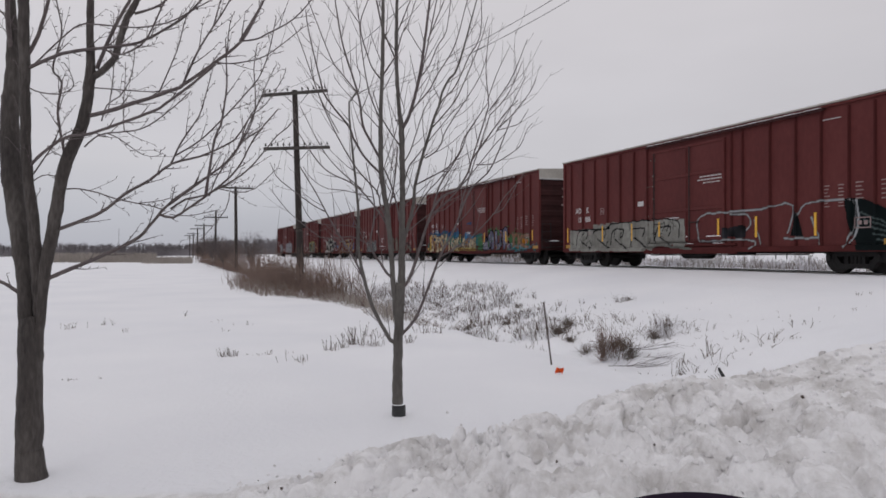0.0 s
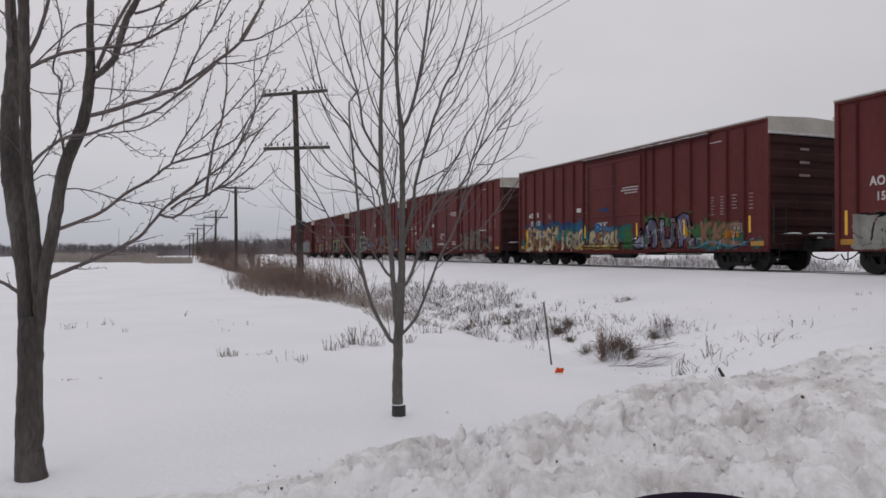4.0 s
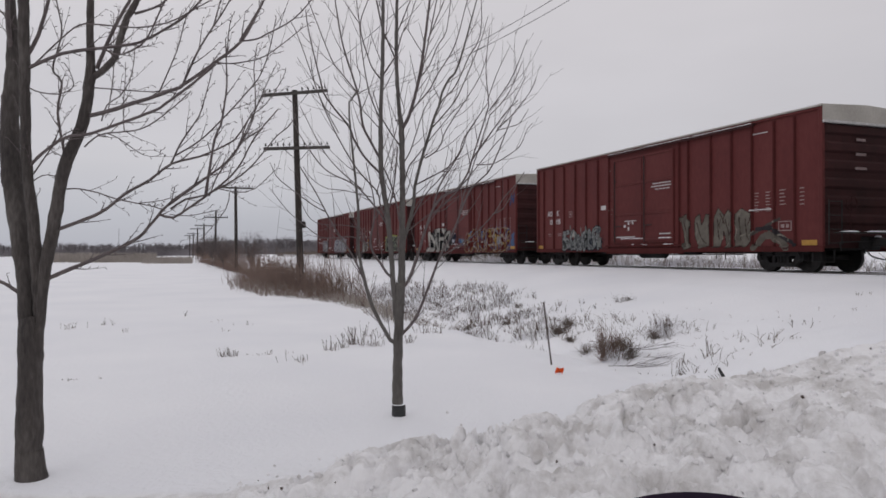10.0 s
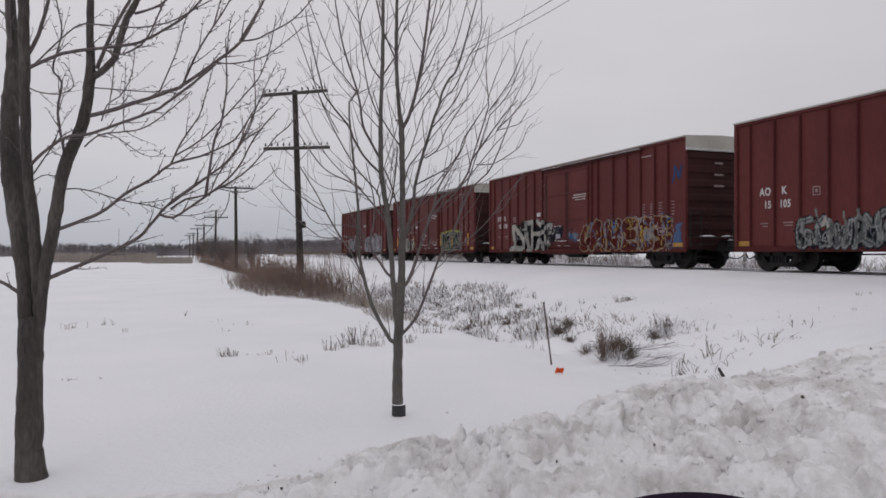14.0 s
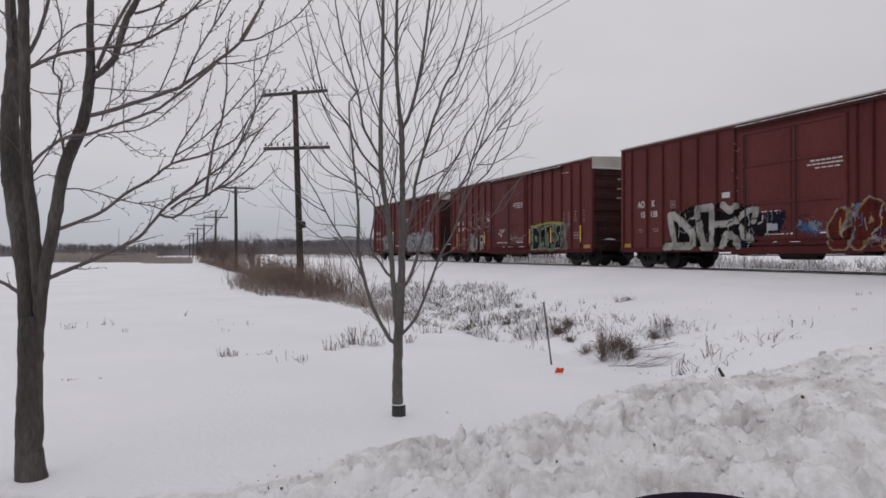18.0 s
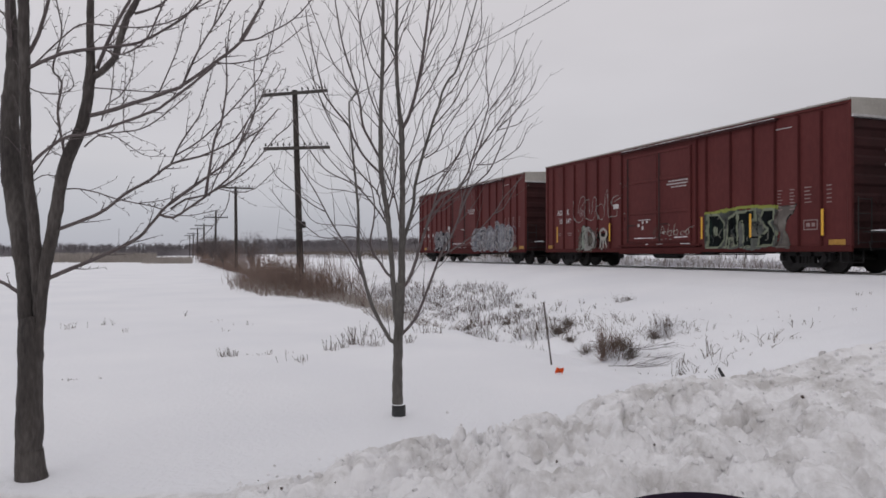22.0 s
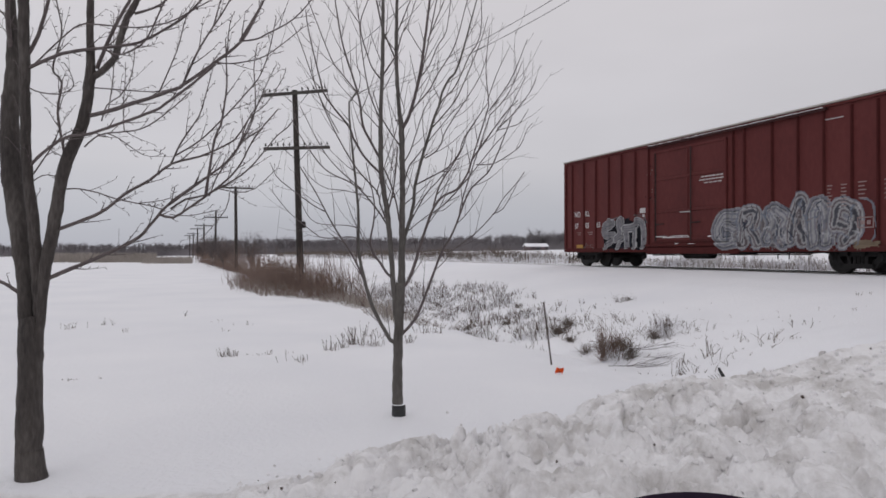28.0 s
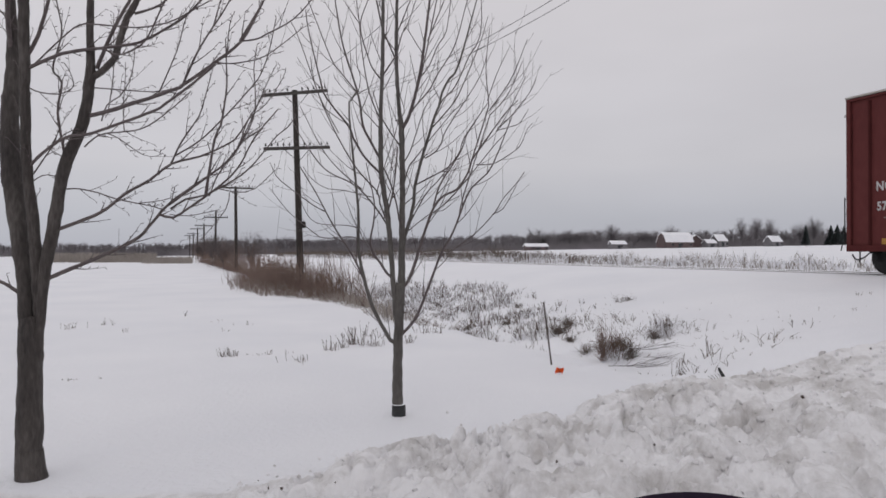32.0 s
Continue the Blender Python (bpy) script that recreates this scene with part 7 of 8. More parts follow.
for _ in range(620):
    s, n = rng.uniform(8.5, 13.5), rng.uniform(6.6, 9.2)
    p = at(s, n)
    if float(vnoise(p.x, p.y, 0.9, 43)) > 0.12:
        spots.append((p.x, p.y, 1.0))
for _ in range(900):
    s, n = rng.uniform(9, 17), rng.gauss(8.4, 0.9)
    p = at(s, n)
    if p.x > 1.6 and float(vnoise(p.x, p.y, 0.35, 44)) > 0.1:
        spots.append((p.x, p.y, 0.45))
stems("ditch_weeds", "scattered dark weeds in the snowy ditch", "weeds", spots, WEED, rng, 0.22, 0.006, 0.5, 1)
# reeds beyond the track
spots = []
for _ in range(9500):
    s = -4 + 150 * rng.random() ** 1.3
    p = at(s, 21.4 + 3.6 * rng.random() ** 1.5)
    k = 0.62 + 0.6 * float(vnoise(p.x, p.y, 1.6, 51)) + 0.4 * float(vnoise(p.x, p.y, 0.6, 52))
    if k > 0.2:
        spots.append((p.x, p.y, k))
stems("dry_weeds", "grey-brown dry weeds among the reeds beyond the railway", "weeds", spots[::3], WEED, rng, 0.48, 0.012, 0.22, 2)
far_spots = []
for _ in range(8000):
    s = 34 + 127 * rng.random() ** 1.2
    p = at(s, rng.uniform(21.8, 27))
    k = (0.8 + 0.35 * float(vnoise(p.x, p.y, 2.2, 53))) * (0.3 + 0.7 * float(step01(s, 34, 56)))
    far_spots.append((p.x, p.y, k))
stems("dry_hedge", "grey-brown dry hedge of weeds along the far side of the railway", "weeds", far_spots, WEED, rng, 1.15, 0.018, 0.2, 2)
stems("reeds", "tan dry reeds in a strip beyond the railway", "reeds", spots, REED, rng, 0.6, 0.013, 0.25, 1)
stems("frosted_reeds", "snow-laden reeds in a strip beyond the railway", "reeds", [(x + 0.1, y - 0.2, k) for x, y, k in spots], SNOW, rng, 0.55, 0.036, 0.3, 1)


def ball_bush(x, y, wide, tall, count, mat, label, name="dry_bush"):
    """A tangle of thin shoots that spreads from one root."""
    vs, fs = [], []
    root = Vector((0, 0, -0.05))
    crowns = [(Vector((rng.gauss(0, wide * 0.45), rng.gauss(0, wide * 0.45), 0)), rng.gauss(0, 0.5), rng.gauss(0, 0.5), rng.uniform(0.6, 1.1)) for _ in range(5)]
    for _ in range(count):
        a = rng.uniform(0, 2 * math.pi)
        c, lx, ly, k = crowns[int(5 * rng.random() ** 1.6)]
        o = c + Vector((rng.gauss(0, wide * 0.16), rng.gauss(0, wide * 0.16), 0))
        d = Vector((math.cos(a) * rng.random() + lx, math.sin(a) * rng.random() + ly, 0)) * wide * 0.7 * k + Vector((0, 0, tall * k * rng.uniform(0.15, 1.05)))
        m = root + o + d * 0.5 + Vector((rng.gauss(0, 0.03), rng.gauss(0, 0.03), rng.gauss(0.03, 0.03)))
        tube(vs, fs, [root + o, m, root + o + d], [0.004, 0.003, 0.0012], 3)
        for _ in range(2):
            e = m + Vector((rng.gauss(0, 0.09), rng.gauss(0, 0.09), rng.uniform(-0.02, 0.14)))
            tube(vs, fs, [m, e], [0.003, 0.001], 3)
    ob = mesh_part(name, vs, fs, mat, smooth=False)
    ob.matrix_basis = pose(x, y, height(x, y))
    return tagged(ob, label, "bush", kind="stuff")


for x, y, wide, tall, count in ((2.86, 12.6, 0.2, 0.62, 80), (2.97, 12.55, 0.18, 0.74, 110), (3.1, 12.5, 0.17, 0.55, 110), (3.25, 12.4, 0.12, 0.34, 80)):
    ball_bush(x, y, wide, tall, count, BRUSH if x < 3 else WEED, "tangled brown dry bush in the snowy ditch")
ball_bush(3.0, 12.4, 0.3, 0.42, 45, SNOW, "snow-laden shoots in the dry bush")
ball_bush(4.12, 13.75, 0.26, 0.55, 80, WEED, "loose brown dry bush on the snowy slope")
ball_bush(4.15, 13.6, 0.26, 0.45, 35, SNOW, "snow-laden shoots in the loose bush")
ball_bush(4.0, 13.5, 0.14, 0.2, 60, WEED, "small dark dry bush on the snowy slope")
ball_bush(2.42, 15.3, 0.2, 0.36, 110, WEED, "small dark dry bush on the snowy slope")
ball_bush(2.9, 16.2, 0.2, 0.36, 80, WEED, "small dark dry bush on the snowy slope")
ball_bush(2.6, 14.6, 0.1, 0.14, 60, WEED, "small dark dry bush on the snowy slope")
ball_bush(4.35, 17.2, 0.2, 0.14, 50, WEED, "small dark dry bush on the snowy slope")
ball_bush(2.75, 13.6, 0.2, 0.2, 60, WEED, "small dark dry bush on the snowy slope")
for k in range(7):
    q = at(rng.uniform(13.5, 22), rng.uniform(6.6, 8.8))
    ball_bush(q.x, q.y, rng.uniform(0.12, 0.22), rng.uniform(0.12, 0.22), 45, WEED, "small dark tangle of weeds in the snowy ditch")


def fallen_branch(x, y, turn, long):
    vs, fs = [], []
    pts, rad = wander(Vector((0, 0, 0.03)), Vector((1, 0, 0.05)), long, 0.006, 0.0, rng, 0.035)
    tube(vs, fs, pts, rad, 5)
    for j in range(2, len(pts) - 1, 2):
        sp, sr = wander(pts[j], Vector((1, rng.uniform(-1, 1), rng.uniform(-0.1, 0.8))), long * 0.35, 0.0035, 0.0, rng, 0.03)
        tube(vs, fs, sp, sr, 4)
    ob = mesh_part("fallen_branch", vs, fs, TWIG)
    ob.matrix_basis = pose(x, y, height(x, y) + 0.06, 0, 0, turn)
    tagged(ob, "bare twiggy branches lying on the snow", "branches", kind="stuff")


for x, y, turn, long in ((3.2, 12.6, -38, 0.85), (3.35, 12.5, -30, 0.75), (2.75, 11.95, -4, 1.0), (3.0, 11.7, 6, 0.7), (3.1, 11.5, -20, 0.5), (3.35, 12.0, 12, 0.6)):
    fallen_branch(x, y, turn, long)


def tuft(x, y, count, tall, wide, mat=WEED):
    vs, fs = [], []
    for _ in range(count):
        p = Vector((rng.gauss(0, wide), rng.gauss(0, min(wide, 0.1)), -0.03))
        q = p + Vector((rng.gauss(0, 0.25) * tall, rng.gauss(0, 0.1) * tall, tall * rng.uniform(0.4, 1.1)))
        tube(vs, fs, [p, q], [0.005, 0.002], 4)
        if rng.random() < 0.5:
            tube(vs, fs, [p.lerp(q, 0.7), q], [0.004, 0.006], 4)
    ob = mesh_part("weed_tuft", vs, fs, mat, smooth=False)
    ob.matrix_basis = pose(x, y, height(x, y))
    tagged(ob, "short dry stalks poking out of the field snow", "weeds", "weed tufts in the field", "stuff")


for x, y, c, tall, wide in ((-3.22, 10.5, 14, 0.16, 0.03), (-3.08, 10.55, 14, 0.13, 0.05), (-2.85, 10.65, 8, 0.06, 0.09), (-2.62, 10.75, 7, 0.09, 0.03), (-2.3, 10.9, 4, 0.07, 0.05),
                            (-1.97, 9.98, 14, 0.13, 0.10), (-1.75, 11.2, 16, 0.22, 0.05), (-1.62, 11.5, 12, 0.24, 0.05), (-1.5, 11.9, 26, 0.30, 0.03), (-1.28, 11.8, 14, 0.2, 0.08),
                            (-1.12, 11.7, 18, 0.16, 0.06), (-1.4, 12.9, 8, 0.3, 0.05), (-1.1, 12.6, 9, 0.16, 0.1), (-0.62, 12.1, 14, 0.16, 0.05), (-0.36, 13.8, 14, 0.2, 0.12), (-0.15, 13.9, 10, 0.2, 0.08),
                            (-7.5, 14.4, 14, 0.17, 0.12), (-7.15, 15.2, 9, 0.22, 0.1), (-5.9, 13.3, 5, 0.14, 0.03), (-6.2, 17.3, 8, 0.17, 0.03), (-5.1, 16.0, 5, 0.1, 0.15), (-4.2, 15.0, 5, 0.13, 0.2),
                            (-4.45, 8.55, 14, 0.05, 0.03), (-4.35, 8.6, 9, 0.05, 0.03), (-4.12, 8.65, 6, 0.05, 0.02), (-8.0, 13.6, 8, 0.1, 0.03), (-4.1, 13.6, 4, 0.12, 0.05),
                            (3.75, 11.1, 8, 0.24, 0.12), (3.85, 11.6, 8, 0.24, 0.12), (4.15, 11.2, 8, 0.30, 0.08), (4.3, 11.5, 5, 0.24, 0.06), (5.0, 12.0, 3, 0.2, 0.05),
                            (3.6, 11.0, 6, 0.15, 0.05), (5.6, 11.3, 5, 0.08, 0.06), (6.0, 12.0, 8, 0.14, 0.12), (7.2, 12.6, 5, 0.08, 0.3), (8.2, 13.5, 6, 0.1, 0.4)):
    tuft(x, y, c, tall, wide)


def broken_stalk(x, y):
    """A thick dark stub with a bent tip and a few dry leaves."""
    ob = thing("plant_stub", pose(x, y, height(x, y)), "short dark broken plant stub sticking out of the snow", "plant")
    vs, fs = [], []
    line = smooth_line([(0.022, 0, -0.06), (0.02, 0, 0.015), (0.008, 0, 0.045), (-0.010, 0, 0.075), (-0.014, 0, 0.092)], 0.008)
    tube(vs, fs, line, [0.007 + 0.007 * math.sin(math.pi * (0.15 + 0.8 * i / len(line))) for i in range(len(line))], 7)
    mesh_part("stem", vs, fs, WRAP, ob)
    for k in range(4):
        vs, fs = [], []
        tube(vs, fs, [Vector((0.01 - 0.02 * k, 0, 0.0)), Vector((-0.02 - 0.025 * k, 0.01, 0.05 - 0.006 * k))], [0.004, 0.0015], 4)
        mesh_part("leaf", vs, fs, WEED, ob)


broken_stalk(2.07, 5.35)


# ---- small things in the snow ----
def build_stake():
    x, y = 1.51, 10.0
    z = height(x, y)
    ob = thing("fence_stake", pose(x, y, z, 0, -7, 0), "thin rusty fence stake leaning in the snow", "stake")
    bm = bmesh.new()
    box(bm, -0.011, 0.011, -0.005, 0.005, -0.2, 0.88, 0.002)
    part("stake", bm, STAKE, ob)
    bm = bmesh.new()
    box(bm, -0.006, 0.006, -0.024, 0.0, -0.2, 0.88, 0.002)
    part("flange", bm, STAKE, ob)
    for k in range(5):
        bm = bmesh.new()
        box(bm, -0.012, 0.012, -0.034, -0.022, 0.3 + 0.1 * k, 0.32 + 0.1 * k, 0.002)
        part("stud", bm, STAKE, ob)


def build_flag():
    x, y = 1.47, 9.1
    z = height(x, y)
    ob = thing("marker_flag", pose(x, y, z, 0, 8, 20), "crumpled orange plastic marker flag on the snow", "marker")
    bm = bmesh.new()
    vs = {}
    for i in range(9):
        for j in range(7):
            pinch = 0.35 + 0.65 * abs(i - 4) / 4
            vs[i, j] = bm.verts.new((-0.055 + 0.11 * i / 8, 0.012 * math.sin(i * 1.7 + j), 0.055 + (-0.05 + 0.10 * j / 6) * pinch))
    for i in range(8):
        for j in range(6):
            bm.faces.new((vs[i, j], vs[i + 1, j], vs[i + 1, j + 1], vs[i, j + 1]))
    bmesh.ops.solidify(bm, geom=bm.faces[:], thickness=0.004)
    part("flag", bm, ORANGE, ob)
    bm = bmesh.new()
    rod(bm, (0, 0, -0.1), (0, 0, 0.1), 0.003, seg=5)
    part("wire_staff", bm, STAKE, ob)


def build_near_shape():
    """Stand-in for an unidentified dark rounded shape right in front of the eye."""
    bm = bmesh.new()
    prof = [(0.0, 1.165), (0.07, 1.1635), (0.115, 1.159), (0.145, 1.148), (0.16, 1.12), (0.165, 1.05), (0.165, -0.1)]
    rings = []
    for r, z in prof[1:]:
        rings.append([bm.verts.new((r * math.cos(2 * math.pi * k / 32), r * math.sin(2 * math.pi * k / 32), z)) for k in range(32)])
    top = bm.verts.new((0, 0, 1.165))
    for k in range(32):
        bm.faces.new((top, rings[0][k], rings[0][(k + 1) % 32]))
        for a, b in zip(rings, rings[1:]):
            bm.faces.new((a[k], b[k], b[(k + 1) % 32], a[(k + 1) % 32]))
    ob = part("bollard", bm, PURPLE, smooth=True)
    ob.matrix_basis = pose(0.378, 0.99, -0.0255)
    tagged(ob, "dark purple rounded stand-in for an unidentified shape close to the eye", "bollard")


def build_clods():
    """Lumps of ploughed snow and a few frozen dirt crumbs on the bank."""
    r = random.Random(77)
    for name, label, count, lo, hi, mat in (("snow_clods", "broken lumps of ploughed snow on the bank", 1500, 0.008, 0.035, SNOW), ("dirt_crumbs", "dark frozen dirt crumbs on the snow bank", 90, 0.006, 0.016, STAKE)):
        bm = bmesh.new()
        for _ in range(count):
            n, s = r.uniform(0.3, 7.5), r.gauss(3.7, 0.7)
            p = at(s, n)
            size = lo + (hi - lo) * r.random() ** 2.2
            m = Matrix.Translation((p.x, p.y, height(p.x, p.y) + size * 0.15)) @ Euler((r.random() * 6, r.random() * 6, r.random() * 6)).to_matrix().to_4x4() @ Matrix.Diagonal((size, size * r.uniform(0.6, 1), size * r.uniform(0.5, 0.9), 1))
            g = bmesh.ops.create_icosphere(bm, subdivisions=1, radius=1, matrix=m)
            for v in g["verts"]:
                v.co += Vector((r.gauss(0, 0.16), r.gauss(0, 0.16), r.gauss(0, 0.16))) * size
        ob = part(name, bm, mat, smooth=mat is SNOW)
        a = ob.data.attributes.new("dirt", "FLOAT", "POINT")
        a.data.foreach_set("value", [0.9] * len(ob.data.vertices))
        tagged(ob, label, "snow" if mat is SNOW else "dirt", kind="stuff")


build_stake()
build_flag()
build_near_shape()
build_clods()


# ---- distance ----
def far_trees(name, label, trees, rng, mat, blades, low=0):
    """Bare woods: trunks with fans of thin branches; trees is a list of x, y, height; low: shoots of the undergrowth."""
    vs, fs = [], []
    for (x, y, h), z in zip(trees, heights(trees)):
        r = math.hypot(x, y) / 1270 * 0.5
        h = h * (0.9 + 0.14 * float(vnoise(x, y, 14.0, 61)) + 0.12 * float(vnoise(x, y, 40.0, 62)))
        p = Vector((x, y, z - 0.3))
        tube(vs, fs, [p, p + Vector((rng.gauss(0, .02) * h, 0, h * 0.6)), p + Vector((rng.gauss(0, .04) * h, 0, h * 0.72))], [r, r * 0.8, r * 0.3], 3)
        for b in range(blades + low):
            a = rng.uniform(0, 2 * math.pi)
            if b < blades:
                q = p + Vector((0, 0, h * rng.uniform(0.12, 0.75)))
                d = Vector((math.cos(a) * rng.uniform(0.3, 1), math.sin(a) * 0.8, rng.uniform(0.1, 1.0))).normalized() * h * rng.uniform(0.15, 0.38)
            else:
                q = p + Vector((rng.gauss(0, 3.0), rng.gauss(0, 3.0), 0))
                d = Vector((rng.gauss(0, 0.5), 0, rng.uniform(1.5, 4.5)))
            e = q + d
            w = r * rng.uniform(0.35, 0.9)
            i = len(vs)
            vs.extend([q + Vector((-w, 0, 0)), q + Vector((w, 0, 0)), e])
            fs.append((i, i + 1, i + 2))
    return tagged(mesh_part(name, vs, fs, mat, smooth=False), label, "woods", kind="stuff")


def spread(rng, count, x0, x1, y0, y1, h0, h1):
    """Trees between two bearings (x over y) and two depths."""
    out = []
    for _ in range(count):
        y = rng.uniform(y0, y1)
        out.append((rng.uniform(x0, x1) * y, y, rng.uniform(h0, h1)))
    return out


far_trees("far_woods", "grey bare woods on the horizon", spread(rng, 420, -0.72, -0.33, 330, 420, 7.0, 9.0), rng, WOODS, 90, 90)
far_trees("far_woods", "grey bare woods behind the railway", spread(rng, 620, -0.36, 0.13, 300, 400, 7.4, 8.8), rng, WOODS, 90, 90)
far_trees("far_woods", "grey bare woods behind the farm", spread(rng, 900, 0.12, 0.75, 325, 400, 6.0, 11.5), rng, WOODS, 60, 80)


far_trees("farm_grove", "dense bare grove beside the farm", spread(rng, 90, 0.158, 0.215, 300, 318, 7.5, 9.5), rng, WOODS, 120, 80)
far_trees("farm_grove", "dense bare grove beside the farm", spread(rng, 70, 0.255, 0.298, 298, 312, 6.5, 8.5), rng, WOODS, 120, 80)


def lone_tree(px, y, tall, wide, blades, label, mat=WOODS):
    """A bare round-crowned tree of the farm, at bearing px."""
    x = px * y
    z = height(x, y)
    tree = thing("farm_tree", pose(x, y, z), label, "tree", "bare farm trees")
    vs, fs = [], []
    w = y / 1270 * 0.55
    tube(vs, fs, [Vector((0, 0, -0.3)), Vector((0.1, 0, tall * 0.45)), Vector((0, 0, tall * 0.7))], [w * 1.6, w * 1.1, w * 0.6], 6)
    mesh_part("trunk", vs, fs, mat, tree)
    vs, fs = [], []
    for _ in range(blades):
        a, b = rng.uniform(0, 2 * math.pi), rng.uniform(0.1, 1)
        v = rng.uniform(-0.85, 1)
        u = math.sqrt(max(0.0, 1 - v * v)) * (0.6 + 0.4 * b)
        q = Vector((0, 0, tall * rng.uniform(0.18, 0.5)))
        e = Vector((math.cos(a) * wide * u, math.sin(a) * wide * u, tall * (0.60 + 0.40 * v * rng.uniform(0.8, 1.05))))
        m = q.lerp(e, 0.5) + Vector((0, 0, 0.05 * tall))
        tube(vs, fs, [q, m, e], [w * 0.45, w * 0.3, w * 0.12], 3)
        for _ in range(2):
            f = m.lerp(e, rng.random()) + Vector((rng.gauss(0, wide * 0.15), rng.gauss(0, wide * 0.1), rng.uniform(0, tall * 0.08)))
            tube(vs, fs, [m, f], [w * 0.22, w * 0.1], 3)
    tagged(mesh_part("crown", vs, fs, mat, tree), kind="stuff")


for px, y, tall, wide, blades in ((0.139, 310, 7.5, 5.5, 120), (0.235, 305, 9.5, 3.4, 80), (0.318, 320, 9.0, 3.4, 70), (0.415, 315, 11.5, 2.6, 60), (0.437, 318, 12.0, 3.0, 70),
                                  (0.455, 316, 11.0, 2.8, 60), (0.497, 322, 9.5, 3.5, 60), (0.517, 318, 11.8, 3.6, 80), (0.19, 322, 7.0, 4.0, 70), (0.28, 318, 7.0, 3.6, 60)):
    lone_tree(px, y, tall * 1.15, wide * 1.5, blades * 2, "bare grey tree behind the farm")


for s, n, tall, wide in ((62, 6.4, 4.0, 1.8), (70, 4.6, 3.2, 1.8), (78, 6.3, 3.6, 1.9), (88, 4.6, 4.2, 2.2), (96, 6.6, 4.0, 2.2), (104, 6.0, 4.6, 2.2), (122, 4.8, 4.4, 2.4), (140, 5.8, 4.6, 2.4)):
    q = at(s, n)
    lone_tree(q.x / q.y, q.y, tall, wide, 150, "bare shrub standing in the brush by the poles", TWIG)


def conifer(px, y, tall, wide):
    x = px * y
    tree = thing("conifer", pose(x, y, height(x, y)), "dark evergreen conifer by the farm", "tree", "farm conifers")
    vs, fs = [], []
    tube(vs, fs, [Vector((0, 0, -0.3)), Vector((0, 0, tall * 0.9))], [0.25, 0.08], 6)
    mesh_part("trunk", vs, fs, WOODS, tree)
    vs, fs = [], []
    for _ in range(520):
        f = rng.random() ** 0.8
        a = rng.uniform(0, 2 * math.pi)
        r = wide * (1 - f) * rng.uniform(0.5, 1.1) + 0.15
        q = Vector((0, 0, tall * (0.08 + 0.9 * f)))
        e = q + Vector((math.cos(a) * r, math.sin(a) * r, -0.25 * r))
        s = Vector((-math.sin(a), math.cos(a), 0)) * 0.35
        i = len(vs)
        vs.extend([q, q.lerp(e, 0.6) + s, e, q.lerp(e, 0.6) - s - Vector((0, 0, 0.3))])
        fs.append((i, i + 1, i + 2, i + 3))
    tagged(mesh_part("crown", vs, fs, PINE, tree, smooth=False), kind="stuff")


for px, y, tall, wide in ((0.506, 300, 9.0, 2.4), (0.541, 305, 8.6, 3.4), (0.55, 303, 8.9, 3.6), (0.559, 306, 8.2, 3.6), (0.568, 305, 9.0, 3.6), (0.58, 306, 8.5, 3.8), (0.60, 308, 9.0, 3.8)):
    conifer(px, y, tall, wide)


def farm_building(name, label, px, y, wide, deep, eave, ridge, turn, wall, gambrel=False, windows=2):
    """A gabled or gambrel building with a snow-covered roof; the ridge runs along its width."""
    x = px * y
    ob = thing(name, pose(x, y, height(x, y) - 0.2, 0, 0, turn), label, "building", "farm buildings")
    w, d = wide / 2, deep / 2
    top = [(-d, eave), (-d * 0.62, eave + (ridge - eave) * 0.68), (0, ridge), (d * 0.62, eave + (ridge - eave) * 0.68), (d, eave)] if gambrel else [(-d, eave), (0, ridge), (d, eave)]
    bm = bmesh.new()
    prof = [(-d, 0)] + top + [(d, 0)]
    a = [bm.verts.new((-w, p, z)) for p, z in prof]
    b = [bm.verts.new((w, p, z)) for p, z in prof]
    bm.faces.new(a)
    bm.faces.new(b[::-1])
    for k in range(len(prof)):
        j = (k + 1) % len(prof)
        bm.faces.new((a[j], a[k], b[k], b[j]))
    part("wall", bm, wall, ob)
    for k in range(len(top) - 1):
        bm = bmesh.new()
        (p, z), (q, u) = top[k], top[k + 1]
        e = 0.35
        vs = [bm.verts.new((sx * (w + e), yy, zz + dz)) for dz in (0.03, 0.25) for sx, yy, zz in ((-1, p, z), (1, p, z), (1, q, u), (-1, q, u))]
        for f in ((3, 2, 1, 0), (4, 5, 6, 7), (0, 1, 5, 4), (1, 2, 6, 5), (2, 3, 7, 6), (3, 0, 4, 7)):
            bm.faces.new([vs[i] for i in f])
        part("roof", bm, SNOW, ob, "snow-covered roof")
    bm = bmesh.new()
    box(bm, -0.6, 0.6, -d - 0.05, -d + 0.02, 0, min(2.3, eave - 0.2))
    part("door", bm, DARK_GLASS, ob)
    for k in range(windows):
        bm = bmesh.new()
        xx = -w + wide * (k + 0.5) / windows + 0.9
        box(bm, xx - 0.4, xx + 0.4, -d - 0.06, -d + 0.02, eave * 0.45, eave * 0.45 + 0.9)
        part("window", bm, DARK_GLASS, ob)


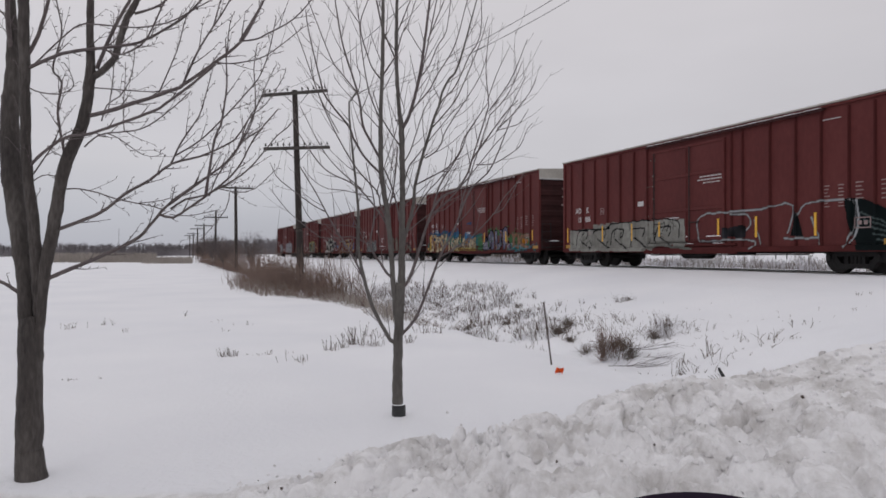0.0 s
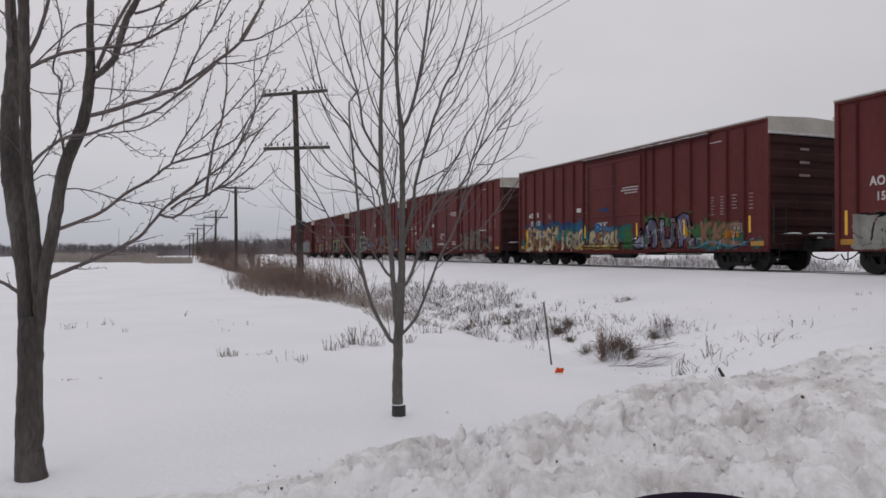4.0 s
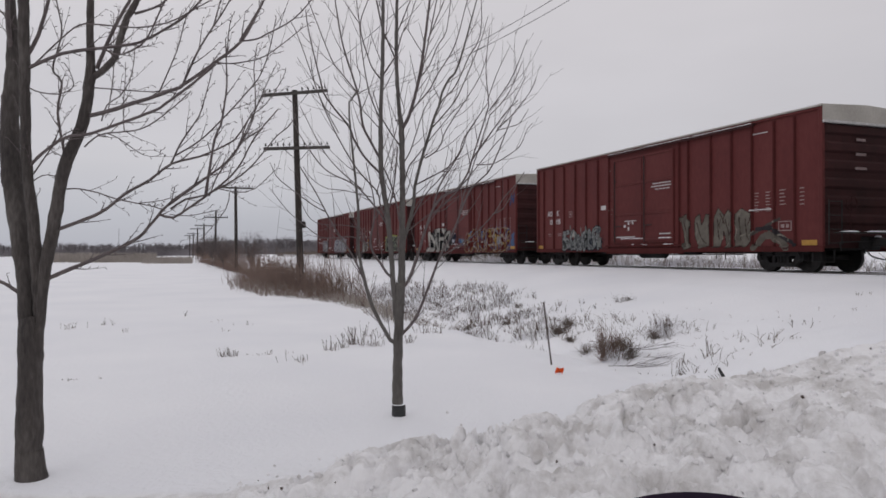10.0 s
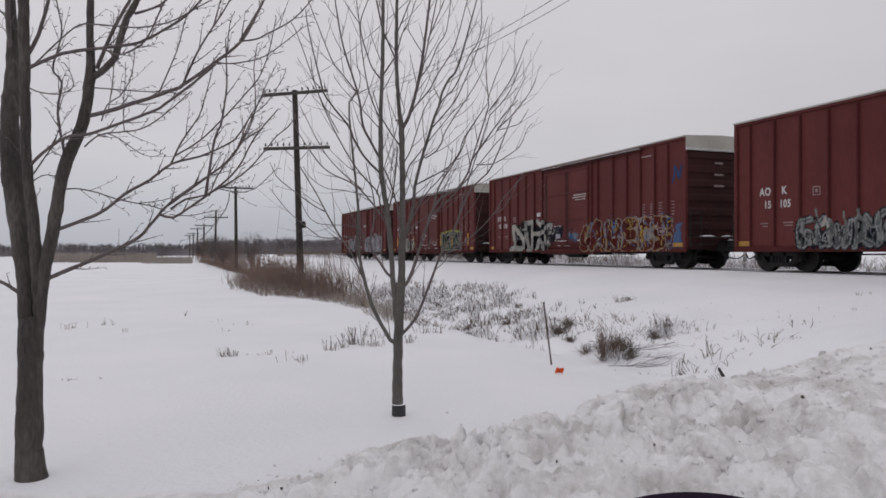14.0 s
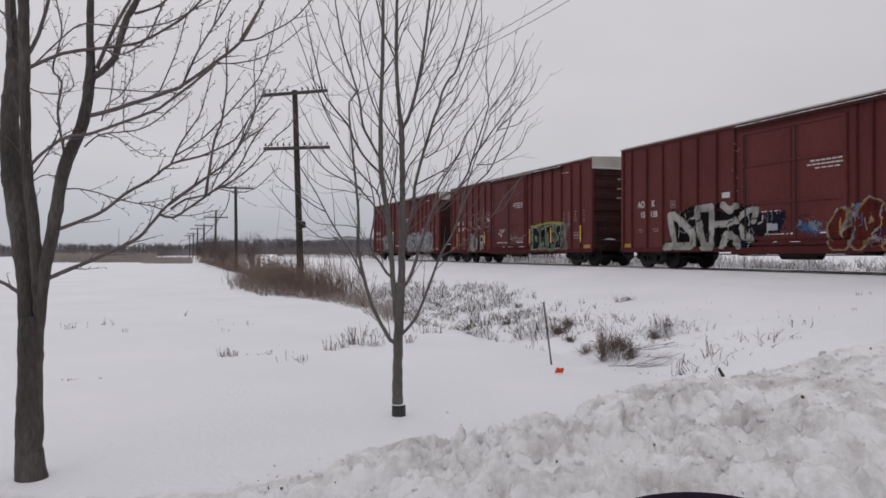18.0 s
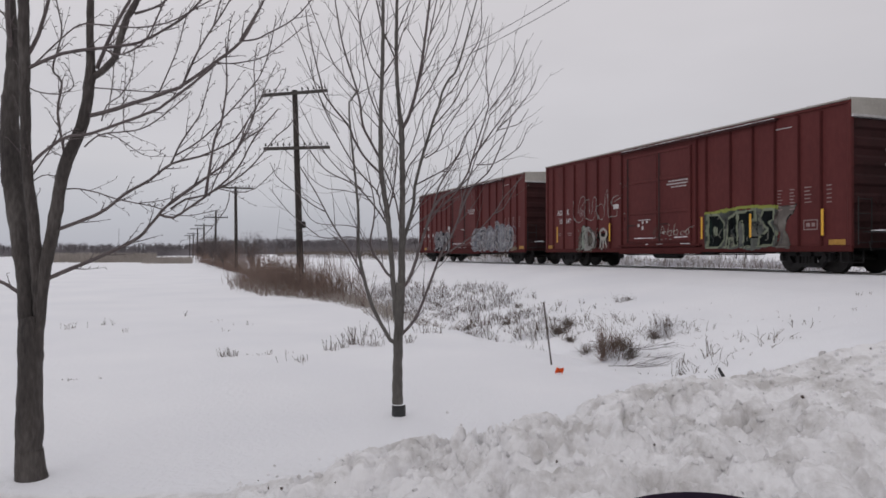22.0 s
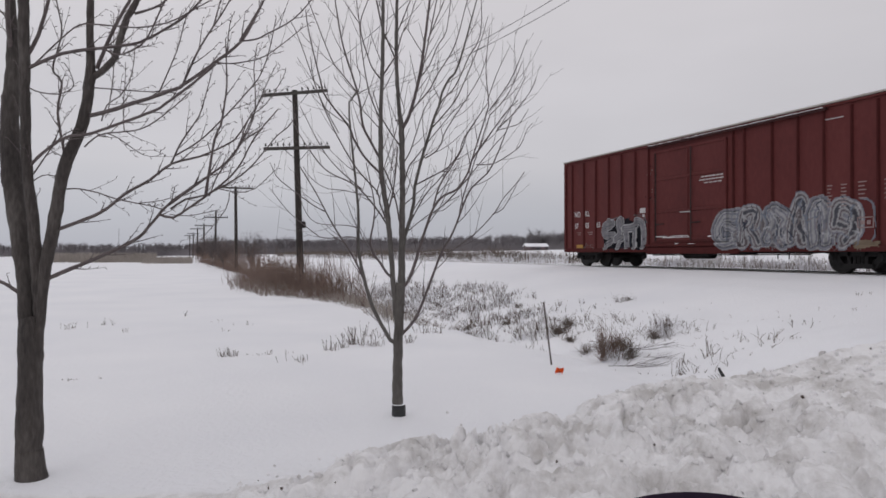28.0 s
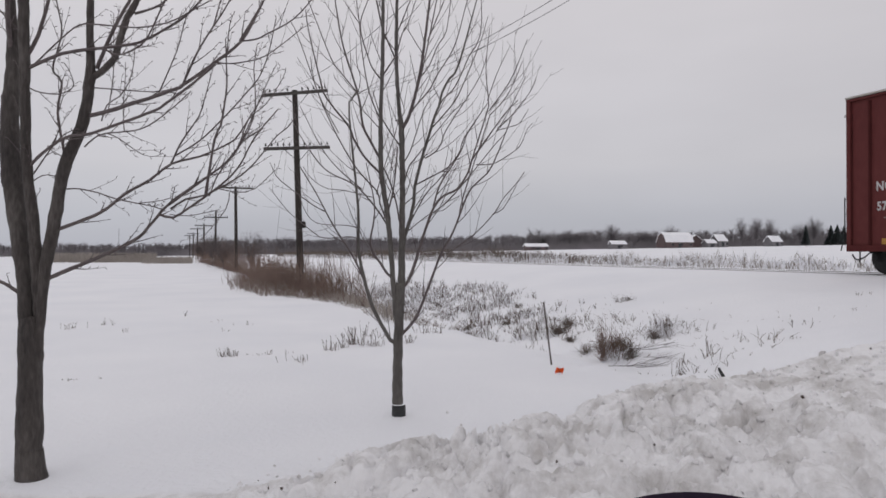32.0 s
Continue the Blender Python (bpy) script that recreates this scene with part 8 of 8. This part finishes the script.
farm_building("barn", "old barn with a snow-covered gambrel roof", 0.323, 285, 11.5, 8, 2.4, 6.2, 12, BARN_WALL, True, 3)
farm_building("barn_wing", "dark barn wing beside the gambrel barn", 0.351, 290, 5.5, 6, 2.6, 5.2, 80, BARN_WALL, False, 1)
farm_building("farmhouse", "grey farmhouse with a snow-covered gable roof", 0.384, 290, 5.0, 5, 2.6, 5.2, 25, HOUSE_WALL, False, 2)
farm_building("lean_to", "small shed with a snow-covered roof", 0.371, 285, 4.0, 4, 1.8, 3.2, 15, HOUSE_WALL, False, 1)
farm_building("shed", "long low shed with a snow-covered roof", 0.129, 270, 8.0, 6, 1.5, 2.6, 5, BARN_WALL, False, 3)
farm_building("garage", "small pale garage with a snow-covered roof", 0.243, 280, 5.6, 5, 1.9, 3.2, 5, HOUSE_WALL, False, 1)
farm_building("house", "distant house with a snow-covered roof", 0.460, 300, 5.4, 5, 2.0, 4.4, 20, HOUSE_WALL, False, 2)


def mast(px, y, tall):
    x = px * y
    ob = thing("radio_mast", pose(x, y, height(x, y)), "thin distant lattice radio mast", "mast", "radio masts")
    bm = bmesh.new()
    for k in range(3):
        g = 2 * math.pi * k / 3
        rod(bm, (0.22 * math.cos(g), 0.22 * math.sin(g), 0), (0.1 * math.cos(g), 0.1 * math.sin(g), tall), 0.05, 0.03, seg=4)
    part("leg", bm, WOODS, ob)
    bm = bmesh.new()
    for k in range(24):
        a, b = 2 * math.pi * (k % 3) / 3, 2 * math.pi * ((k + 1) % 3) / 3
        rod(bm, (0.18 * math.cos(a), 0.18 * math.sin(a), tall * k / 24), (0.18 * math.cos(b), 0.18 * math.sin(b), tall * (k + 1) / 24), 0.03, seg=4)
    part("lattice", bm, WOODS, ob)


mast(0.0378, 390, 21.0)
mast(-0.452, 420, 16.0)
# a pale stand of stubble before the woods
spots = []
for _ in range(3200):
    y = rng.uniform(118, 150)
    spots.append((rng.uniform(-0.545, -0.40) * y, y, 1.0))
for _ in range(1500):
    y = rng.uniform(105, 150)
    spots.append((rng.uniform(-0.42, -0.35) * y, y, 0.6))
stems("stubble", "grey-tan stubble stand at the end of the field", "stubble", spots, REED, rng, 1.5, 0.05, 0.1, 0)


# ---- what moves ----
def motions():
    rows = [(t, rear_at(t)) for t in [0.5 * k for k in range(65)]]
    for car, ahead in zip(CARS, AHEAD):
        walk(car, [(t, car_pose(s - ahead)) for t, s in rows])
    start = rear_at(0)
    turns = [(k / 6, degrees_rolled(start - rear_at(k / 6))) for k in range(193)]
    for car in CARS:
        for truck in car.children:
            if not truck.name.startswith("truck"):
                continue
            for w in truck.children:
                if w.name.startswith("wheelset"):
                    x = w.location.x
                    walk(w, [(t, pose(x, 0, WHEEL_R, 0, g, 0)) for t, g in turns])


def degrees_rolled(way):
    return math.degrees(way / WHEEL_R)


motions()
